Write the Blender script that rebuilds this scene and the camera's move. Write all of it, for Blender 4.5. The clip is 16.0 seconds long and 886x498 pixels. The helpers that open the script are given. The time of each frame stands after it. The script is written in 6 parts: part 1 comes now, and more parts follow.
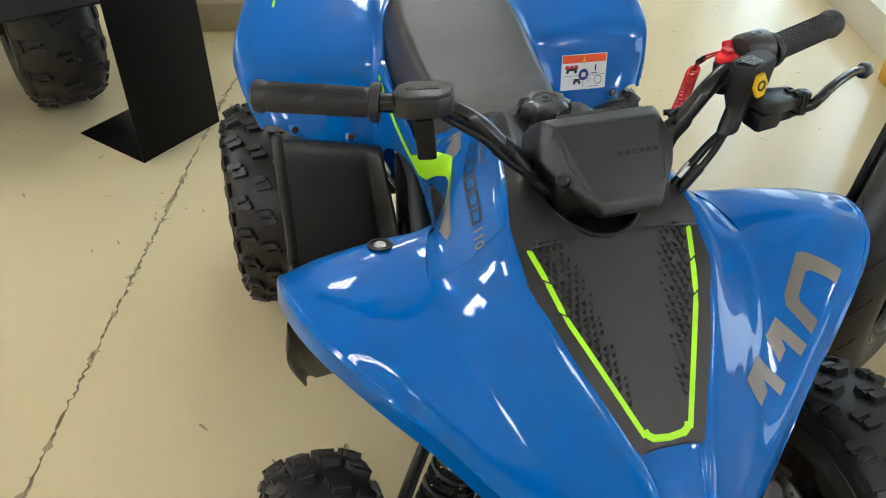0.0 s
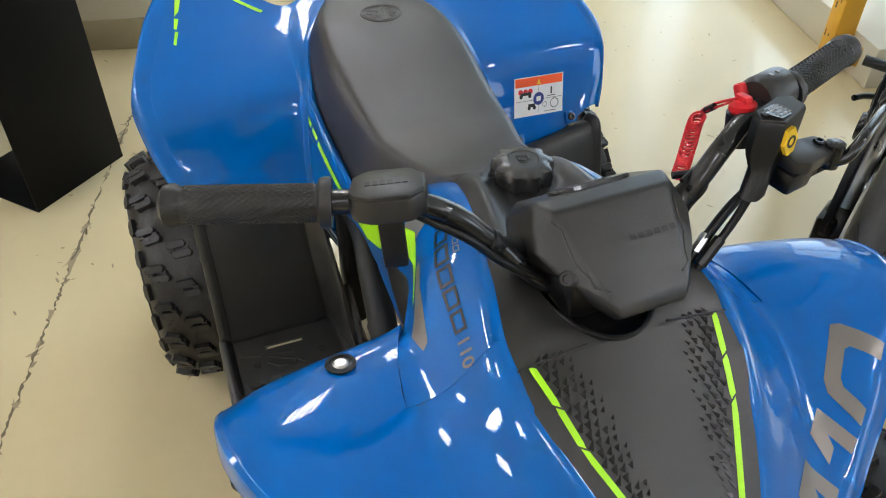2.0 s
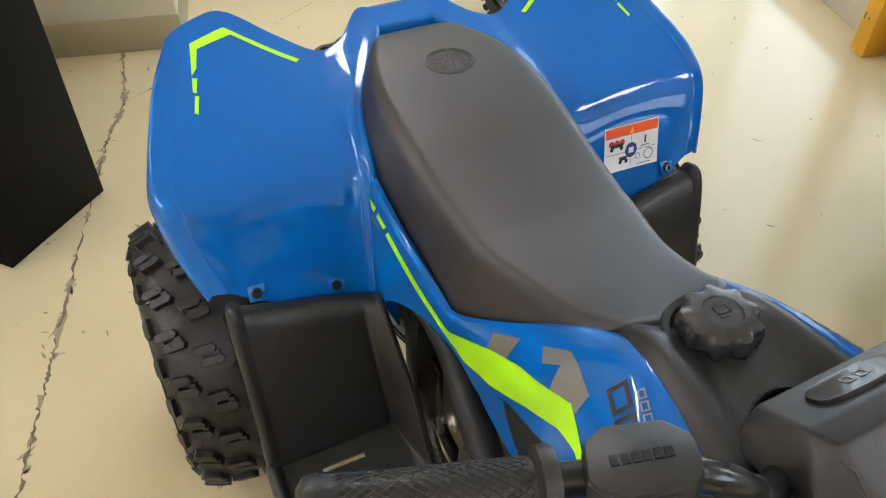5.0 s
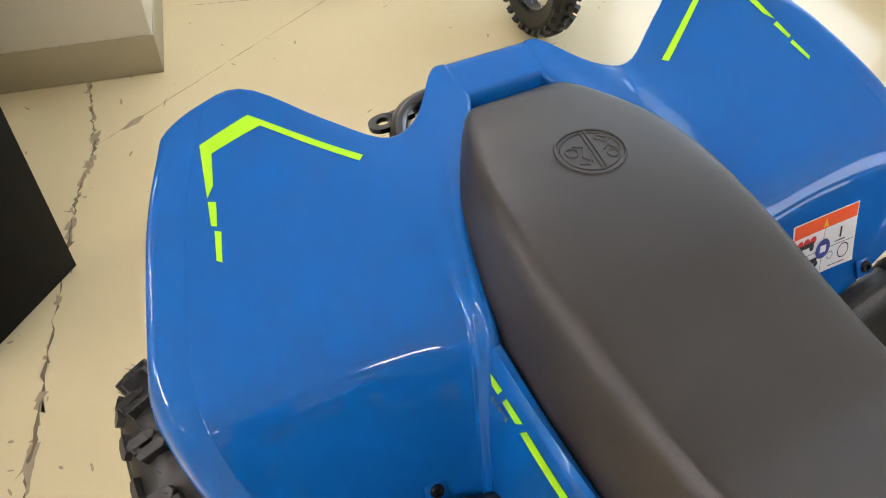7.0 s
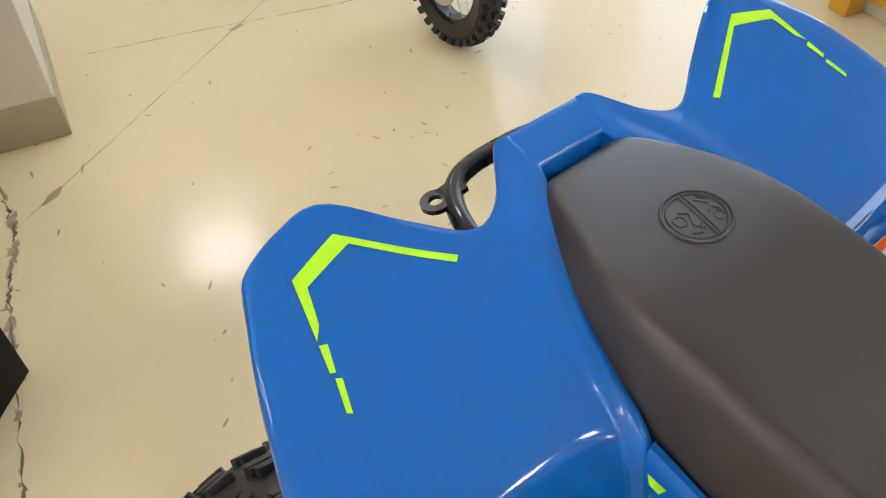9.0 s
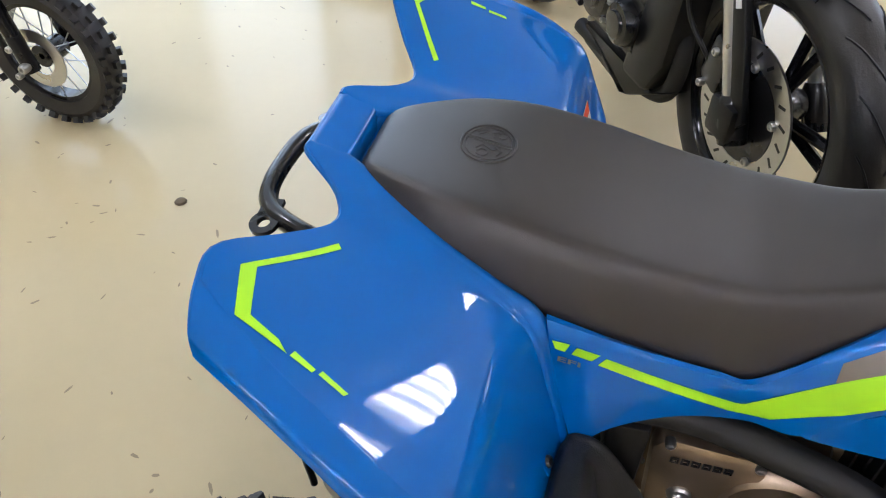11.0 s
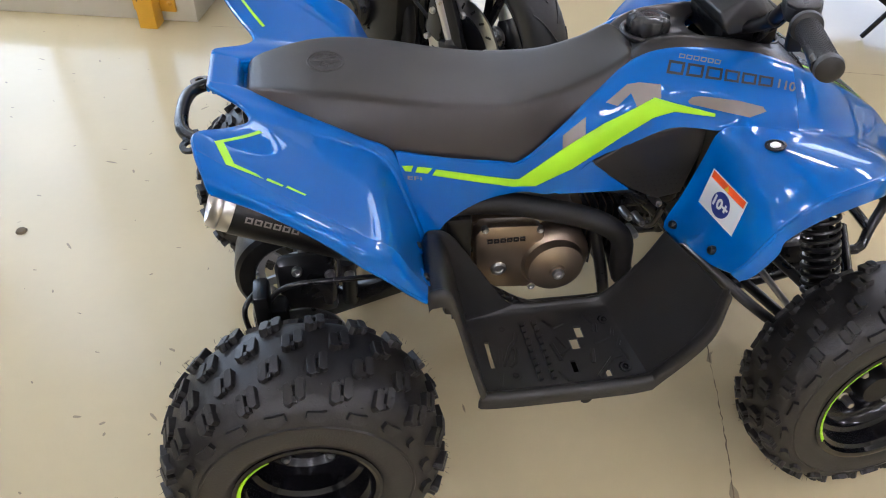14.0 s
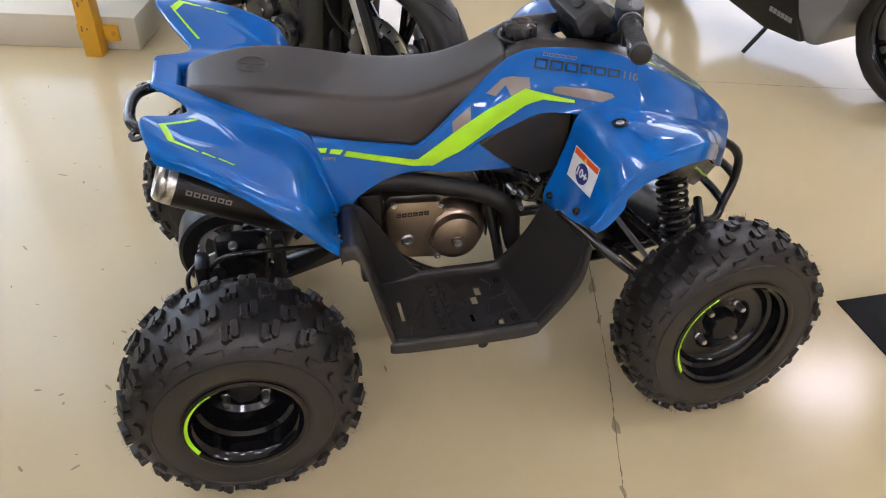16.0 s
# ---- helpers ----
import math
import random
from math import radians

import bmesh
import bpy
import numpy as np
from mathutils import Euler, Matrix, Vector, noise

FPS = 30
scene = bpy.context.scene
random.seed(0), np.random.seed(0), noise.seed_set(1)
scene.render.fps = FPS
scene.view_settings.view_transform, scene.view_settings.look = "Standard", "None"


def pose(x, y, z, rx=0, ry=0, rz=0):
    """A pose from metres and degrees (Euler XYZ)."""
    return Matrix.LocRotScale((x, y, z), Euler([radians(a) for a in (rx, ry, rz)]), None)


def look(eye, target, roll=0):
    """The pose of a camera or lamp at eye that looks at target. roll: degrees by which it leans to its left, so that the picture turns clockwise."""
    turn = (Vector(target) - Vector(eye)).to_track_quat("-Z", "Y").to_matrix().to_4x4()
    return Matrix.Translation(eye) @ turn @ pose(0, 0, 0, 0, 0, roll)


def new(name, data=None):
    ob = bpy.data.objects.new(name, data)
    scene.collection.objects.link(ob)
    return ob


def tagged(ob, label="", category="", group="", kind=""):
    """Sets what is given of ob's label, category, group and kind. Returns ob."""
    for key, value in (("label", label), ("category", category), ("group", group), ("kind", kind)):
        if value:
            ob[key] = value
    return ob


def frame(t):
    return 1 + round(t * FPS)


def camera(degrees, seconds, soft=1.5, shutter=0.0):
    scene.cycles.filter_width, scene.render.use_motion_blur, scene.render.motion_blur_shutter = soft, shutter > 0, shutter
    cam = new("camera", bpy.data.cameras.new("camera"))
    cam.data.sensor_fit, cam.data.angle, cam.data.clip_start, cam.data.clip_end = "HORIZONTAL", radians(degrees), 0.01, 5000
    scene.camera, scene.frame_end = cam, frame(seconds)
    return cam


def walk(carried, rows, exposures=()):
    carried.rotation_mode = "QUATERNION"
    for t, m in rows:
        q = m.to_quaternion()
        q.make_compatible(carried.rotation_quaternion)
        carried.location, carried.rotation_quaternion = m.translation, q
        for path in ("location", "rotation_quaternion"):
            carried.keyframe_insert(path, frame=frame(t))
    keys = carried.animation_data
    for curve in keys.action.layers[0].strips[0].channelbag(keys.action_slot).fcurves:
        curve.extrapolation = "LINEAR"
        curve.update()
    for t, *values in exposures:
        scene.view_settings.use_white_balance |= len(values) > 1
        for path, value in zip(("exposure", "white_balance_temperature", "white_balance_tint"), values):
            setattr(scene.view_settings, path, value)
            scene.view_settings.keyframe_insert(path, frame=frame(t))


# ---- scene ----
cam = camera(58.9, 16.0, soft=1.1)
PATH = [
    (0, (1.04, -0.379, 1.316), (-0.463, 0.008, 0.056), 0.6),
    (0.5, (0.99, -0.395, 1.322), (-0.493, 0.047, 0.055), 0.7),
    (1, (0.918, -0.391, 1.317), (-0.546, 0.096, 0.043), 0.6),
    (1.5, (0.853, -0.377, 1.309), (-0.588, 0.151, 0.025), 0.6),
    (2, (0.799, -0.363, 1.298), (-0.619, 0.198, 0.004), 0.6),
    (2.5, (0.759, -0.354, 1.303), (-0.632, 0.235, -0.007), 0.8),
    (3, (0.703, -0.36, 1.299), (-0.667, 0.249, -0.026), 0.8),
    (3.5, (0.634, -0.384, 1.297), (-0.718, 0.233, -0.043), 0.9),
    (4, (0.561, -0.399, 1.299), (-0.771, 0.222, -0.056), 1.0),
    (6.3, (0.207, -0.418, 1.238), (-1.072, 0.217, -0.162), 0.2),
    (6.5, (0.154, -0.404, 1.222), (-1.117, 0.235, -0.183), 0.1),
    (7, (0.017, -0.383, 1.186), (-1.235, 0.276, -0.227), -0.2),
    (7.5, (-0.074, -0.373, 1.171), (-1.308, 0.305, -0.249), -0.5),
    (8, (-0.127, -0.39, 1.176), (-1.345, 0.314, -0.245), -1.0),
    (8.2, (-0.14, -0.403, 1.182), (-1.349, 0.318, -0.24), -1.1),
    (10.3, (-0.262, -0.635, 1.244), (-0.878, 0.646, -0.163), 1.6),
    (10.5, (-0.275, -0.654, 1.239), (-0.812, 0.682, -0.15), 1.7),
    (11, (-0.309, -0.686, 1.241), (-0.65, 0.727, -0.132), 1.3),
    (11.5, (-0.344, -0.717, 1.24), (-0.53, 0.738, -0.12), 0.9),
    (12, (-0.373, -0.765, 1.24), (-0.423, 0.711, -0.109), 0.8),
    (12.5, (-0.376, -0.832, 1.264), (-0.323, 0.652, -0.075), 0.8),
    (13, (-0.387, -0.938, 1.304), (-0.244, 0.545, -0.03), 1.0),
    (13.5, (-0.41, -1.068, 1.338), (-0.203, 0.419, 0.016), 1.0),
    (14, (-0.432, -1.207, 1.361), (-0.173, 0.286, 0.055), 1.1),
    (14.5, (-0.447, -1.304, 1.377), (-0.145, 0.195, 0.088), 1.2),
    (15, (-0.446, -1.384, 1.395), (-0.107, 0.124, 0.126), 1.4),
    (15.5, (-0.432, -1.441, 1.408), (-0.062, 0.077, 0.159), 1.7),
    (16, (-0.403, -1.501, 1.428), (-0.015, 0.024, 0.193), 1.9),
]
walk(cam, [(t, look(eye, target, roll)) for t, eye, target, roll in PATH],
     [(0, 0.0, 6200, 8), (1, 0.02, 6150, 9), (4, 0.15, 6350, 13), (6.5, 0.19, 6600, 16), (8.2, 0.16, 6650, 19), (10.5, 0.06, 6050, 18), (12.5, 0.08, 5800, 19), (14, 0.08, 5900, 20), (16, -0.06, 6200, 23)])

# ---- world and lights ----
from mathutils.bvhtree import BVHTree

world = bpy.data.worlds.new("world")
scene.world = world
world.use_nodes = True
wn = world.node_tree.nodes
sky = wn.new("ShaderNodeTexSky")
sky.sky_type = "NISHITA"
sky.sun_disc = False
sky.sun_elevation, sky.sun_rotation = radians(35), radians(200)
world.node_tree.links.new(sky.outputs[0], wn["Background"].inputs[0])
wn["Background"].inputs[1].default_value = 0.12
scene.view_settings.exposure = 0.0


# ---- materials ----
def mat(name, col, rough=0.5, metal=0.0, vary=0.12, scale=8.0, bump=0.0, bscale=120.0, coat=0.0, spec=0.5, rvary=0.08, col2=None, island=False, detail=5, fine=0.4):
    """A procedural surface: base colour varied at two scales, roughness varied, fine relief."""
    m = bpy.data.materials.new(name)
    m.use_nodes = True
    nt = m.node_tree
    N, L = nt.nodes, nt.links
    b = N["Principled BSDF"]
    b.inputs["Metallic"].default_value = metal
    b.inputs["Specular IOR Level"].default_value = spec
    b.inputs["Coat Weight"].default_value = coat
    b.inputs["Coat Roughness"].default_value = 0.03
    tc = N.new("ShaderNodeTexCoord")
    n1 = N.new("ShaderNodeTexNoise")
    n1.inputs["Scale"].default_value = scale
    n1.inputs["Detail"].default_value = detail
    L.new(tc.outputs["Object"], n1.inputs["Vector"])
    n2 = N.new("ShaderNodeTexNoise")
    n2.inputs["Scale"].default_value = scale * 14
    n2.inputs["Detail"].default_value = 3
    L.new(tc.outputs["Object"], n2.inputs["Vector"])
    add = N.new("ShaderNodeMath")
    add.operation = "MULTIPLY_ADD"
    L.new(n2.outputs[0], add.inputs[0])
    add.inputs[1].default_value = fine
    L.new(n1.outputs[0], add.inputs[2])
    ramp = N.new("ShaderNodeMath")
    ramp.operation = "MULTIPLY"
    L.new(add.outputs[0], ramp.inputs[0])
    ramp.inputs[1].default_value = 0.71
    mix = N.new("ShaderNodeMix")
    mix.data_type = "RGBA"
    a = [c * (1 - vary) for c in col] + [1]
    c2 = list(col2) + [1] if col2 else [min(1, c * (1 + vary)) for c in col] + [1]
    mix.inputs[6].default_value, mix.inputs[7].default_value = a, c2
    L.new(ramp.outputs[0], mix.inputs[0])
    L.new(mix.outputs[2], b.inputs["Base Color"])
    rr = N.new("ShaderNodeMath")
    rr.operation = "MULTIPLY_ADD"
    L.new(n1.outputs[0], rr.inputs[0])
    rr.inputs[1].default_value, rr.inputs[2].default_value = 2 * rvary, max(0.02, rough - rvary)
    L.new(rr.outputs[0], b.inputs["Roughness"])
    if bump:
        n3 = N.new("ShaderNodeTexNoise")
        n3.inputs["Scale"].default_value = bscale
        n3.inputs["Detail"].default_value = 2
        L.new(tc.outputs["Object"], n3.inputs["Vector"])
        bp = N.new("ShaderNodeBump")
        bp.inputs["Strength"].default_value = bump
        bp.inputs["Distance"].default_value = 0.002
        L.new(n3.outputs[0], bp.inputs["Height"])
        L.new(bp.outputs[0], b.inputs["Normal"])
    return m


def glow(name, col, power):
    m = bpy.data.materials.new(name)
    m.use_nodes = True
    b = m.node_tree.nodes["Principled BSDF"]
    b.inputs["Base Color"].default_value = (*col, 1)
    b.inputs["Emission Color"].default_value = (*col, 1)
    b.inputs["Emission Strength"].default_value = power
    return m


BLUE = mat("blue_paint", (0.0002, 0.113, 0.425), 0.28, vary=0.015, coat=0.75, rvary=0.0, scale=3, spec=0.06)
GREEN = mat("green_decal", (0.42, 0.86, 0.01), 0.35, vary=0.04)
SILVER = mat("silver_decal", (0.22, 0.20, 0.185), 0.42, metal=0.4, vary=0.08)
GREYP = mat("grey_plastic", (0.0195, 0.0188, 0.0185), 0.34, vary=0.1, bump=0.15, bscale=900)
# Darker than the hood plastic, for the shade inside small recesses.
RECESS_DARK = mat("recess_dark", (0.010, 0.010, 0.010), 0.25, vary=0.1)
BLACKP = mat("black_plastic", (0.004, 0.004, 0.0044), 0.36, vary=0.2, bump=0.15, bscale=700, spec=0.35)
SEATM = mat("seat_vinyl", (0.0275, 0.0230, 0.0208), 0.35, vary=0.06, bump=0.2, bscale=1400, spec=0.58)
RUBBER = mat("rubber", (0.017, 0.0155, 0.0145), 0.44, vary=0.35, bump=0.2, bscale=300)
BLACKM = mat("black_metal", (0.012, 0.012, 0.013), 0.28, metal=0.3, vary=0.15, coat=0.4)
STEEL = mat("steel", (0.62, 0.61, 0.60), 0.3, metal=1.0, vary=0.1)
BRONZE = mat("bronze_cover", (0.33, 0.255, 0.185), 0.34, metal=0.9, vary=0.12, bump=0.1, bscale=500)
WHITE = mat("white_decal", (0.8, 0.8, 0.8), 0.35, vary=0.03)
ORANGE = mat("orange_decal", (0.9, 0.10, 0.01), 0.35, vary=0.03)
NAVY = mat("navy_decal", (0.02, 0.035, 0.22), 0.35, vary=0.03)
INK = mat("ink_decal", (0.01, 0.01, 0.012), 0.4, vary=0.05)
YELLOWD = mat("yellow_decal", (0.85, 0.55, 0.02), 0.35, vary=0.03)
RED = mat("red_plastic", (0.62, 0.012, 0.02), 0.35, vary=0.05)
FLOOR = mat("floor_paint", (0.60, 0.505, 0.305), 0.17, vary=0.06, scale=2.2, rvary=0.07, bump=0.06, bscale=38, spec=0.3)
WALLM = mat("wall_paint", (0.62, 0.58, 0.46), 0.6, vary=0.06, scale=2, bump=0.2, bscale=40)
OLIVE = mat("plinth_paint", (0.36, 0.31, 0.19), 0.55, vary=0.08, scale=3, bump=0.1, bscale=40)
CEIL = mat("ceiling_paint", (0.75, 0.75, 0.75), 0.8, vary=0.03, scale=1)
YELLOW = mat("yellow_paint", (0.72, 0.38, 0.02), 0.4, vary=0.12, scale=14)
STANDM = mat("stand_black", (0.003, 0.003, 0.0032), 0.45, spec=0.12, vary=0.1, bump=0.1, bscale=900)


# ---- mesh helpers ----
def thing(name, label, category, group="", at=(0, 0, 0), rz=0.0, kind=""):
    ob = new(name)
    ob.empty_display_size = 0.1
    ob.matrix_basis = pose(*at, 0, 0, rz)
    return tagged(ob, label, category, group, kind)


def part(name, bm, material, parent=None, label="", smooth=True, mats=()):
    me = bpy.data.meshes.new(name)
    bmesh.ops.recalc_face_normals(bm, faces=bm.faces)
    bm.to_mesh(me)
    bm.free()
    me.materials.append(material)
    for m in mats:
        me.materials.append(m)
    if smooth:
        me.polygons.foreach_set("use_smooth", [True] * len(me.polygons))
        me.set_sharp_from_angle(angle=radians(38))
    ob = new(name, me)
    if parent:
        ob.parent = parent
    if label:
        tagged(ob, label)
    return ob


def spline(pts, n):
    """n + 1 points along a smooth curve through pts."""
    p = np.array(pts, float)
    if len(p) == 2:
        return p[0] + (p[1] - p[0]) * np.linspace(0, 1, n + 1)[:, None]
    e = np.vstack([2 * p[0] - p[1], p, 2 * p[-1] - p[-2]])
    out = []
    for s in np.linspace(0, len(p) - 1, n + 1):
        i = min(int(s), len(p) - 2)
        t = s - i
        a, b, c, d = e[i:i + 4]
        out.append(0.5 * (2 * b + (c - a) * t + (2 * a - 5 * b + 4 * c - d) * t**2 + (3 * b - a - 3 * c + d) * t**3))
    return np.array(out)


def surf(ctrl, nu, nv):
    """A smooth grid of points over rows of control points."""
    rows = np.array([spline(r, nv) for r in ctrl])
    return np.array([spline(rows[:, j], nu) for j in range(nv + 1)]).transpose(1, 0, 2)


def shell(bm, g, thick, keep=None):
    """A sheet with thickness over a grid of points; its inner side lies along the normals turned by thick's sign."""
    du, dv = np.gradient(g, axis=0), np.gradient(g, axis=1)
    nrm = np.cross(du, dv)
    nrm /= np.maximum(np.linalg.norm(nrm, axis=2, keepdims=True), 1e-9)
    h = g + nrm * thick
    n, m = g.shape[:2]
    A = [[bm.verts.new(g[i, j]) for j in range(m)] for i in range(n)]
    B = [[bm.verts.new(h[i, j]) for j in range(m)] for i in range(n)]
    on = np.ones((n - 1, m - 1), bool) if keep is None else keep
    for i in range(n - 1):
        for j in range(m - 1):
            if not on[i, j]:
                continue
            bm.faces.new((A[i][j], A[i + 1][j], A[i + 1][j + 1], A[i][j + 1]))
            bm.faces.new((B[i][j], B[i][j + 1], B[i + 1][j + 1], B[i + 1][j]))
            for (di, dj, p, q) in ((-1, 0, (i, j), (i, j + 1)), (1, 0, (i + 1, j), (i + 1, j + 1)), (0, -1, (i, j), (i + 1, j)), (0, 1, (i, j + 1), (i + 1, j + 1))):
                a, b = i + di, j + dj
                if not (0 <= a < n - 1 and 0 <= b < m - 1 and on[a, b]):
                    bm.faces.new((A[p[0]][p[1]], A[q[0]][q[1]], B[q[0]][q[1]], B[p[0]][p[1]]))
    loose = [v for v in bm.verts if not v.link_faces]
    bmesh.ops.delete(bm, geom=loose, context="VERTS")
    return bm


def calm(g, rounds, lo, hi):
    """Evens out a grid of points between two rows, so that light runs smoothly over it; its border stays."""
    w = np.zeros(g.shape[0])
    w[lo:hi] = 1.0
    for k in range(1, 5):
        for i in (lo - k, hi - 1 + k):
            if 0 < i < g.shape[0] - 1:
                w[i] = max(w[i], 1 - k / 5)
    w[0] = w[-1] = 0
    w = w[1:-1, None, None] * 0.5
    g = g.copy()
    for _ in range(rounds):
        mean = (g[2:, 1:-1] + g[:-2, 1:-1] + g[1:-1, 2:] + g[1:-1, :-2]) / 4
        g[1:-1, 1:-1] += w * (mean - g[1:-1, 1:-1])
    return g


def sheet(ctrl, nu, nv, thick, flip=False):
    g = surf(ctrl, nu, nv)
    if flip:
        g = g * np.array([1, -1, 1])
    return shell(bmesh.new(), g, -thick if flip else thick)


def tube(bm, pts, r, n=24, k=10, closed_ends=True, taper=None):
    """A round tube along a smooth curve."""
    c = spline(pts, n) if n else np.array(pts, float)
    t = np.gradient(c, axis=0)
    t /= np.maximum(np.linalg.norm(t, axis=1, keepdims=True), 1e-9)
    up = np.array([0, 0, 1.0]) if abs(t[0][2]) < 0.9 else np.array([1.0, 0, 0])
    rings = []
    side = np.cross(t[0], up)
    for i in range(len(c)):
        side = side - t[i] * (side @ t[i])
        side /= np.linalg.norm(side)
        o = np.cross(side, t[i])
        rad = r if taper is None else r + (taper - r) * i / (len(c) - 1)
        rings.append([bm.verts.new(c[i] + rad * (math.cos(a) * side + math.sin(a) * o)) for a in np.linspace(0, 2 * math.pi, k, endpoint=False)])
    for a, b in zip(rings[:-1], rings[1:]):
        for j in range(k):
            bm.faces.new((a[j], a[(j + 1) % k], b[(j + 1) % k], b[j]))
    if closed_ends:
        bm.faces.new(rings[0][::-1])
        bm.faces.new(rings[-1])
    return bm


def lathe(bm, prof, n=32, m=None, closed=False):
    """Turns a profile of (radius, height) round z, then moves it by m."""
    m = m or Matrix()
    rings = []
    for r, h in prof:
        if r < 1e-6:
            rings.append([bm.verts.new(m @ Vector((0, 0, h)))])
        else:
            rings.append([bm.verts.new(m @ Vector((r * math.cos(a), r * math.sin(a), h))) for a in np.linspace(0, 2 * math.pi, n, endpoint=False)])
    pairs = list(zip(rings[:-1], rings[1:]))
    if closed:
        pairs.append((rings[-1], rings[0]))
    for a, b in pairs:
        for j in range(n):
            q = [a[j % len(a)], a[(j + 1) % len(a)], b[(j + 1) % len(b)], b[j % len(b)]]
            q = list(dict.fromkeys(q))
            if len(q) > 2:
                bm.faces.new(q)
    return bm


def box(bm, lo, hi, bev=0.0, m=None, seg=2):
    """A box between two corners with rounded edges."""
    v = [bm.verts.new((x, y, z)) for x in (lo[0], hi[0]) for y in (lo[1], hi[1]) for z in (lo[2], hi[2])]
    f = [bm.faces.new([v[i] for i in q]) for q in ((0, 1, 3, 2), (4, 6, 7, 5), (0, 4, 5, 1), (2, 3, 7, 6), (0, 2, 6, 4), (1, 5, 7, 3))]
    vs = v
    if bev:
        es = list({e for q in f for e in q.edges})
        r = bmesh.ops.bevel(bm, geom=es, offset=bev, segments=seg, affect="EDGES", profile=0.5)
        vs = list({w for q in r["faces"] for w in q.verts} | {w for w in v if w.is_valid})
    if m:
        bmesh.ops.transform(bm, matrix=m, verts=vs)
    return bm


def prism(bm, poly, lo, hi, m=None, bev=0.0):
    """A polygon in xy raised from lo to hi along z."""
    a = [bm.verts.new((x, y, lo)) for x, y in poly]
    b = [bm.verts.new((x, y, hi)) for x, y in poly]
    n = len(poly)
    f = [bm.faces.new(a[::-1]), bm.faces.new(b)]
    f += [bm.faces.new((a[i], a[(i + 1) % n], b[(i + 1) % n], b[i])) for i in range(n)]
    vs = a + b
    if bev:
        es = list({e for q in f for e in q.edges})
        r = bmesh.ops.bevel(bm, geom=es, offset=bev, segments=2, affect="EDGES", profile=0.5)
        vs = list({w for q in r["faces"] for w in q.verts} | {w for w in vs if w.is_valid})
    if m:
        bmesh.ops.transform(bm, matrix=m, verts=vs)
    return bm


def frame_of(o, z, x=(1, 0, 0)):
    """A matrix at o with its z along z and its x near x."""
    z = Vector(z).normalized()
    x = Vector(x)
    x = (x - z * x.dot(z)).normalized()
    y = z.cross(x)
    return Matrix(((x.x, y.x, z.x, o[0]), (x.y, y.y, z.y, o[1]), (x.z, y.z, z.z, o[2]), (0, 0, 0, 1)))


def bolt(name, parent, o, z, r=0.008, h=0.006, material=None, label=""):
    bm = bmesh.new()
    m = frame_of(o, z)
    lathe(bm, [(0, -h), (r, -h), (r, h * 0.5), (r * 0.8, h), (r * 0.5, h), (r * 0.45, h * 0.4), (0, h * 0.4)], 10, m)
    return part(name, bm, material or BLACKM, parent, label)


XZ = Matrix(((1, 0, 0, 0), (0, 0, -1, 0), (0, 1, 0, 0), (0, 0, 0, 1)))


# ---- the room ----
ROOM = pose(0, 0, 0, 0, 0, -15)


def slab(name, lo, hi, material, label, bev=0.0):
    ob = tagged(part(name, box(bmesh.new(), lo, hi, bev), material, None, label), kind="structure", category=name.split("_")[0])
    ob.matrix_basis = ROOM
    return ob


slab("floor", (-7, -6, -0.2), (7, 7, 0), FLOOR, "cream painted concrete floor, glossy and worn")
slab("ceiling", (-7, -6, 3.2), (7, 7, 3.4), CEIL, "plain white ceiling with louvre lamps")
slab("wall_west", (-7.2, -6, 0), (-7, 7, 3.2), WALLM, "plain cream painted wall")
slab("wall_east", (7, -6, 0), (7.2, 7, 3.2), WALLM, "plain cream painted wall")
slab("wall_south", (-7, -6.2, 0), (7, -6, 3.2), WALLM, "plain cream painted wall")
slab("wall_north_sill", (-7, 7, 0), (7, 7.2, 0.5), WALLM, "cream wall under the shop windows")
slab("wall_north_head", (-7, 7, 2.8), (7, 7.2, 3.2), WALLM, "cream wall over the shop windows")
WINDOWS = ((-6.5, -3.6), (-3.2, -0.3), (2.0, 5.5))
GLASS = mat("window_glass", (0.9, 0.95, 0.95), 0.02, vary=0.0, rvary=0.0)
GLASS.node_tree.nodes["Principled BSDF"].inputs["Transmission Weight"].default_value = 1.0
edge = -7.0
for k, (a, b) in enumerate(WINDOWS):
    slab("wall_north_pier_%d" % (k + 1), (edge, 7, 0.5), (a, 7.2, 2.8), WALLM, "cream wall pier between shop windows")
    edge = b
    w = thing("window_%d" % (k + 1), "tall shop window with grey frame", "window", kind="structure", rz=-15)
    for i in range(3):
        x0 = a + (b - a) * i / 3
        bm = bmesh.new()
        box(bm, (x0, 7.08, 0.5), (x0 + 0.06, 7.14, 2.8), 0.004)
        part("window_frame", bm, STEEL, w)
        bm = bmesh.new()
        box(bm, (x0 + 0.06, 7.105, 0.5), (a + (b - a) * (i + 1) / 3, 7.115, 2.8))
        pane = part("pane", bm, GLASS, w)
        pane.visible_shadow = False
    lamp = bpy.data.lights.new("window_daylight", "AREA")
    lamp.shape, lamp.size, lamp.size_y = "RECTANGLE", b - a, 2.3
    lamp.energy, lamp.color = 30 * (b - a), (0.80, 0.90, 1.0)
    ob = new("window_daylight", lamp)
    ob.matrix_basis = ROOM @ pose((a + b) / 2, 7.02, 1.65, -90, 0, 0)
slab("wall_north_pier_4", (edge, 7, 0.5), (7, 7.2, 2.8), WALLM, "cream wall pier beside the shop window")

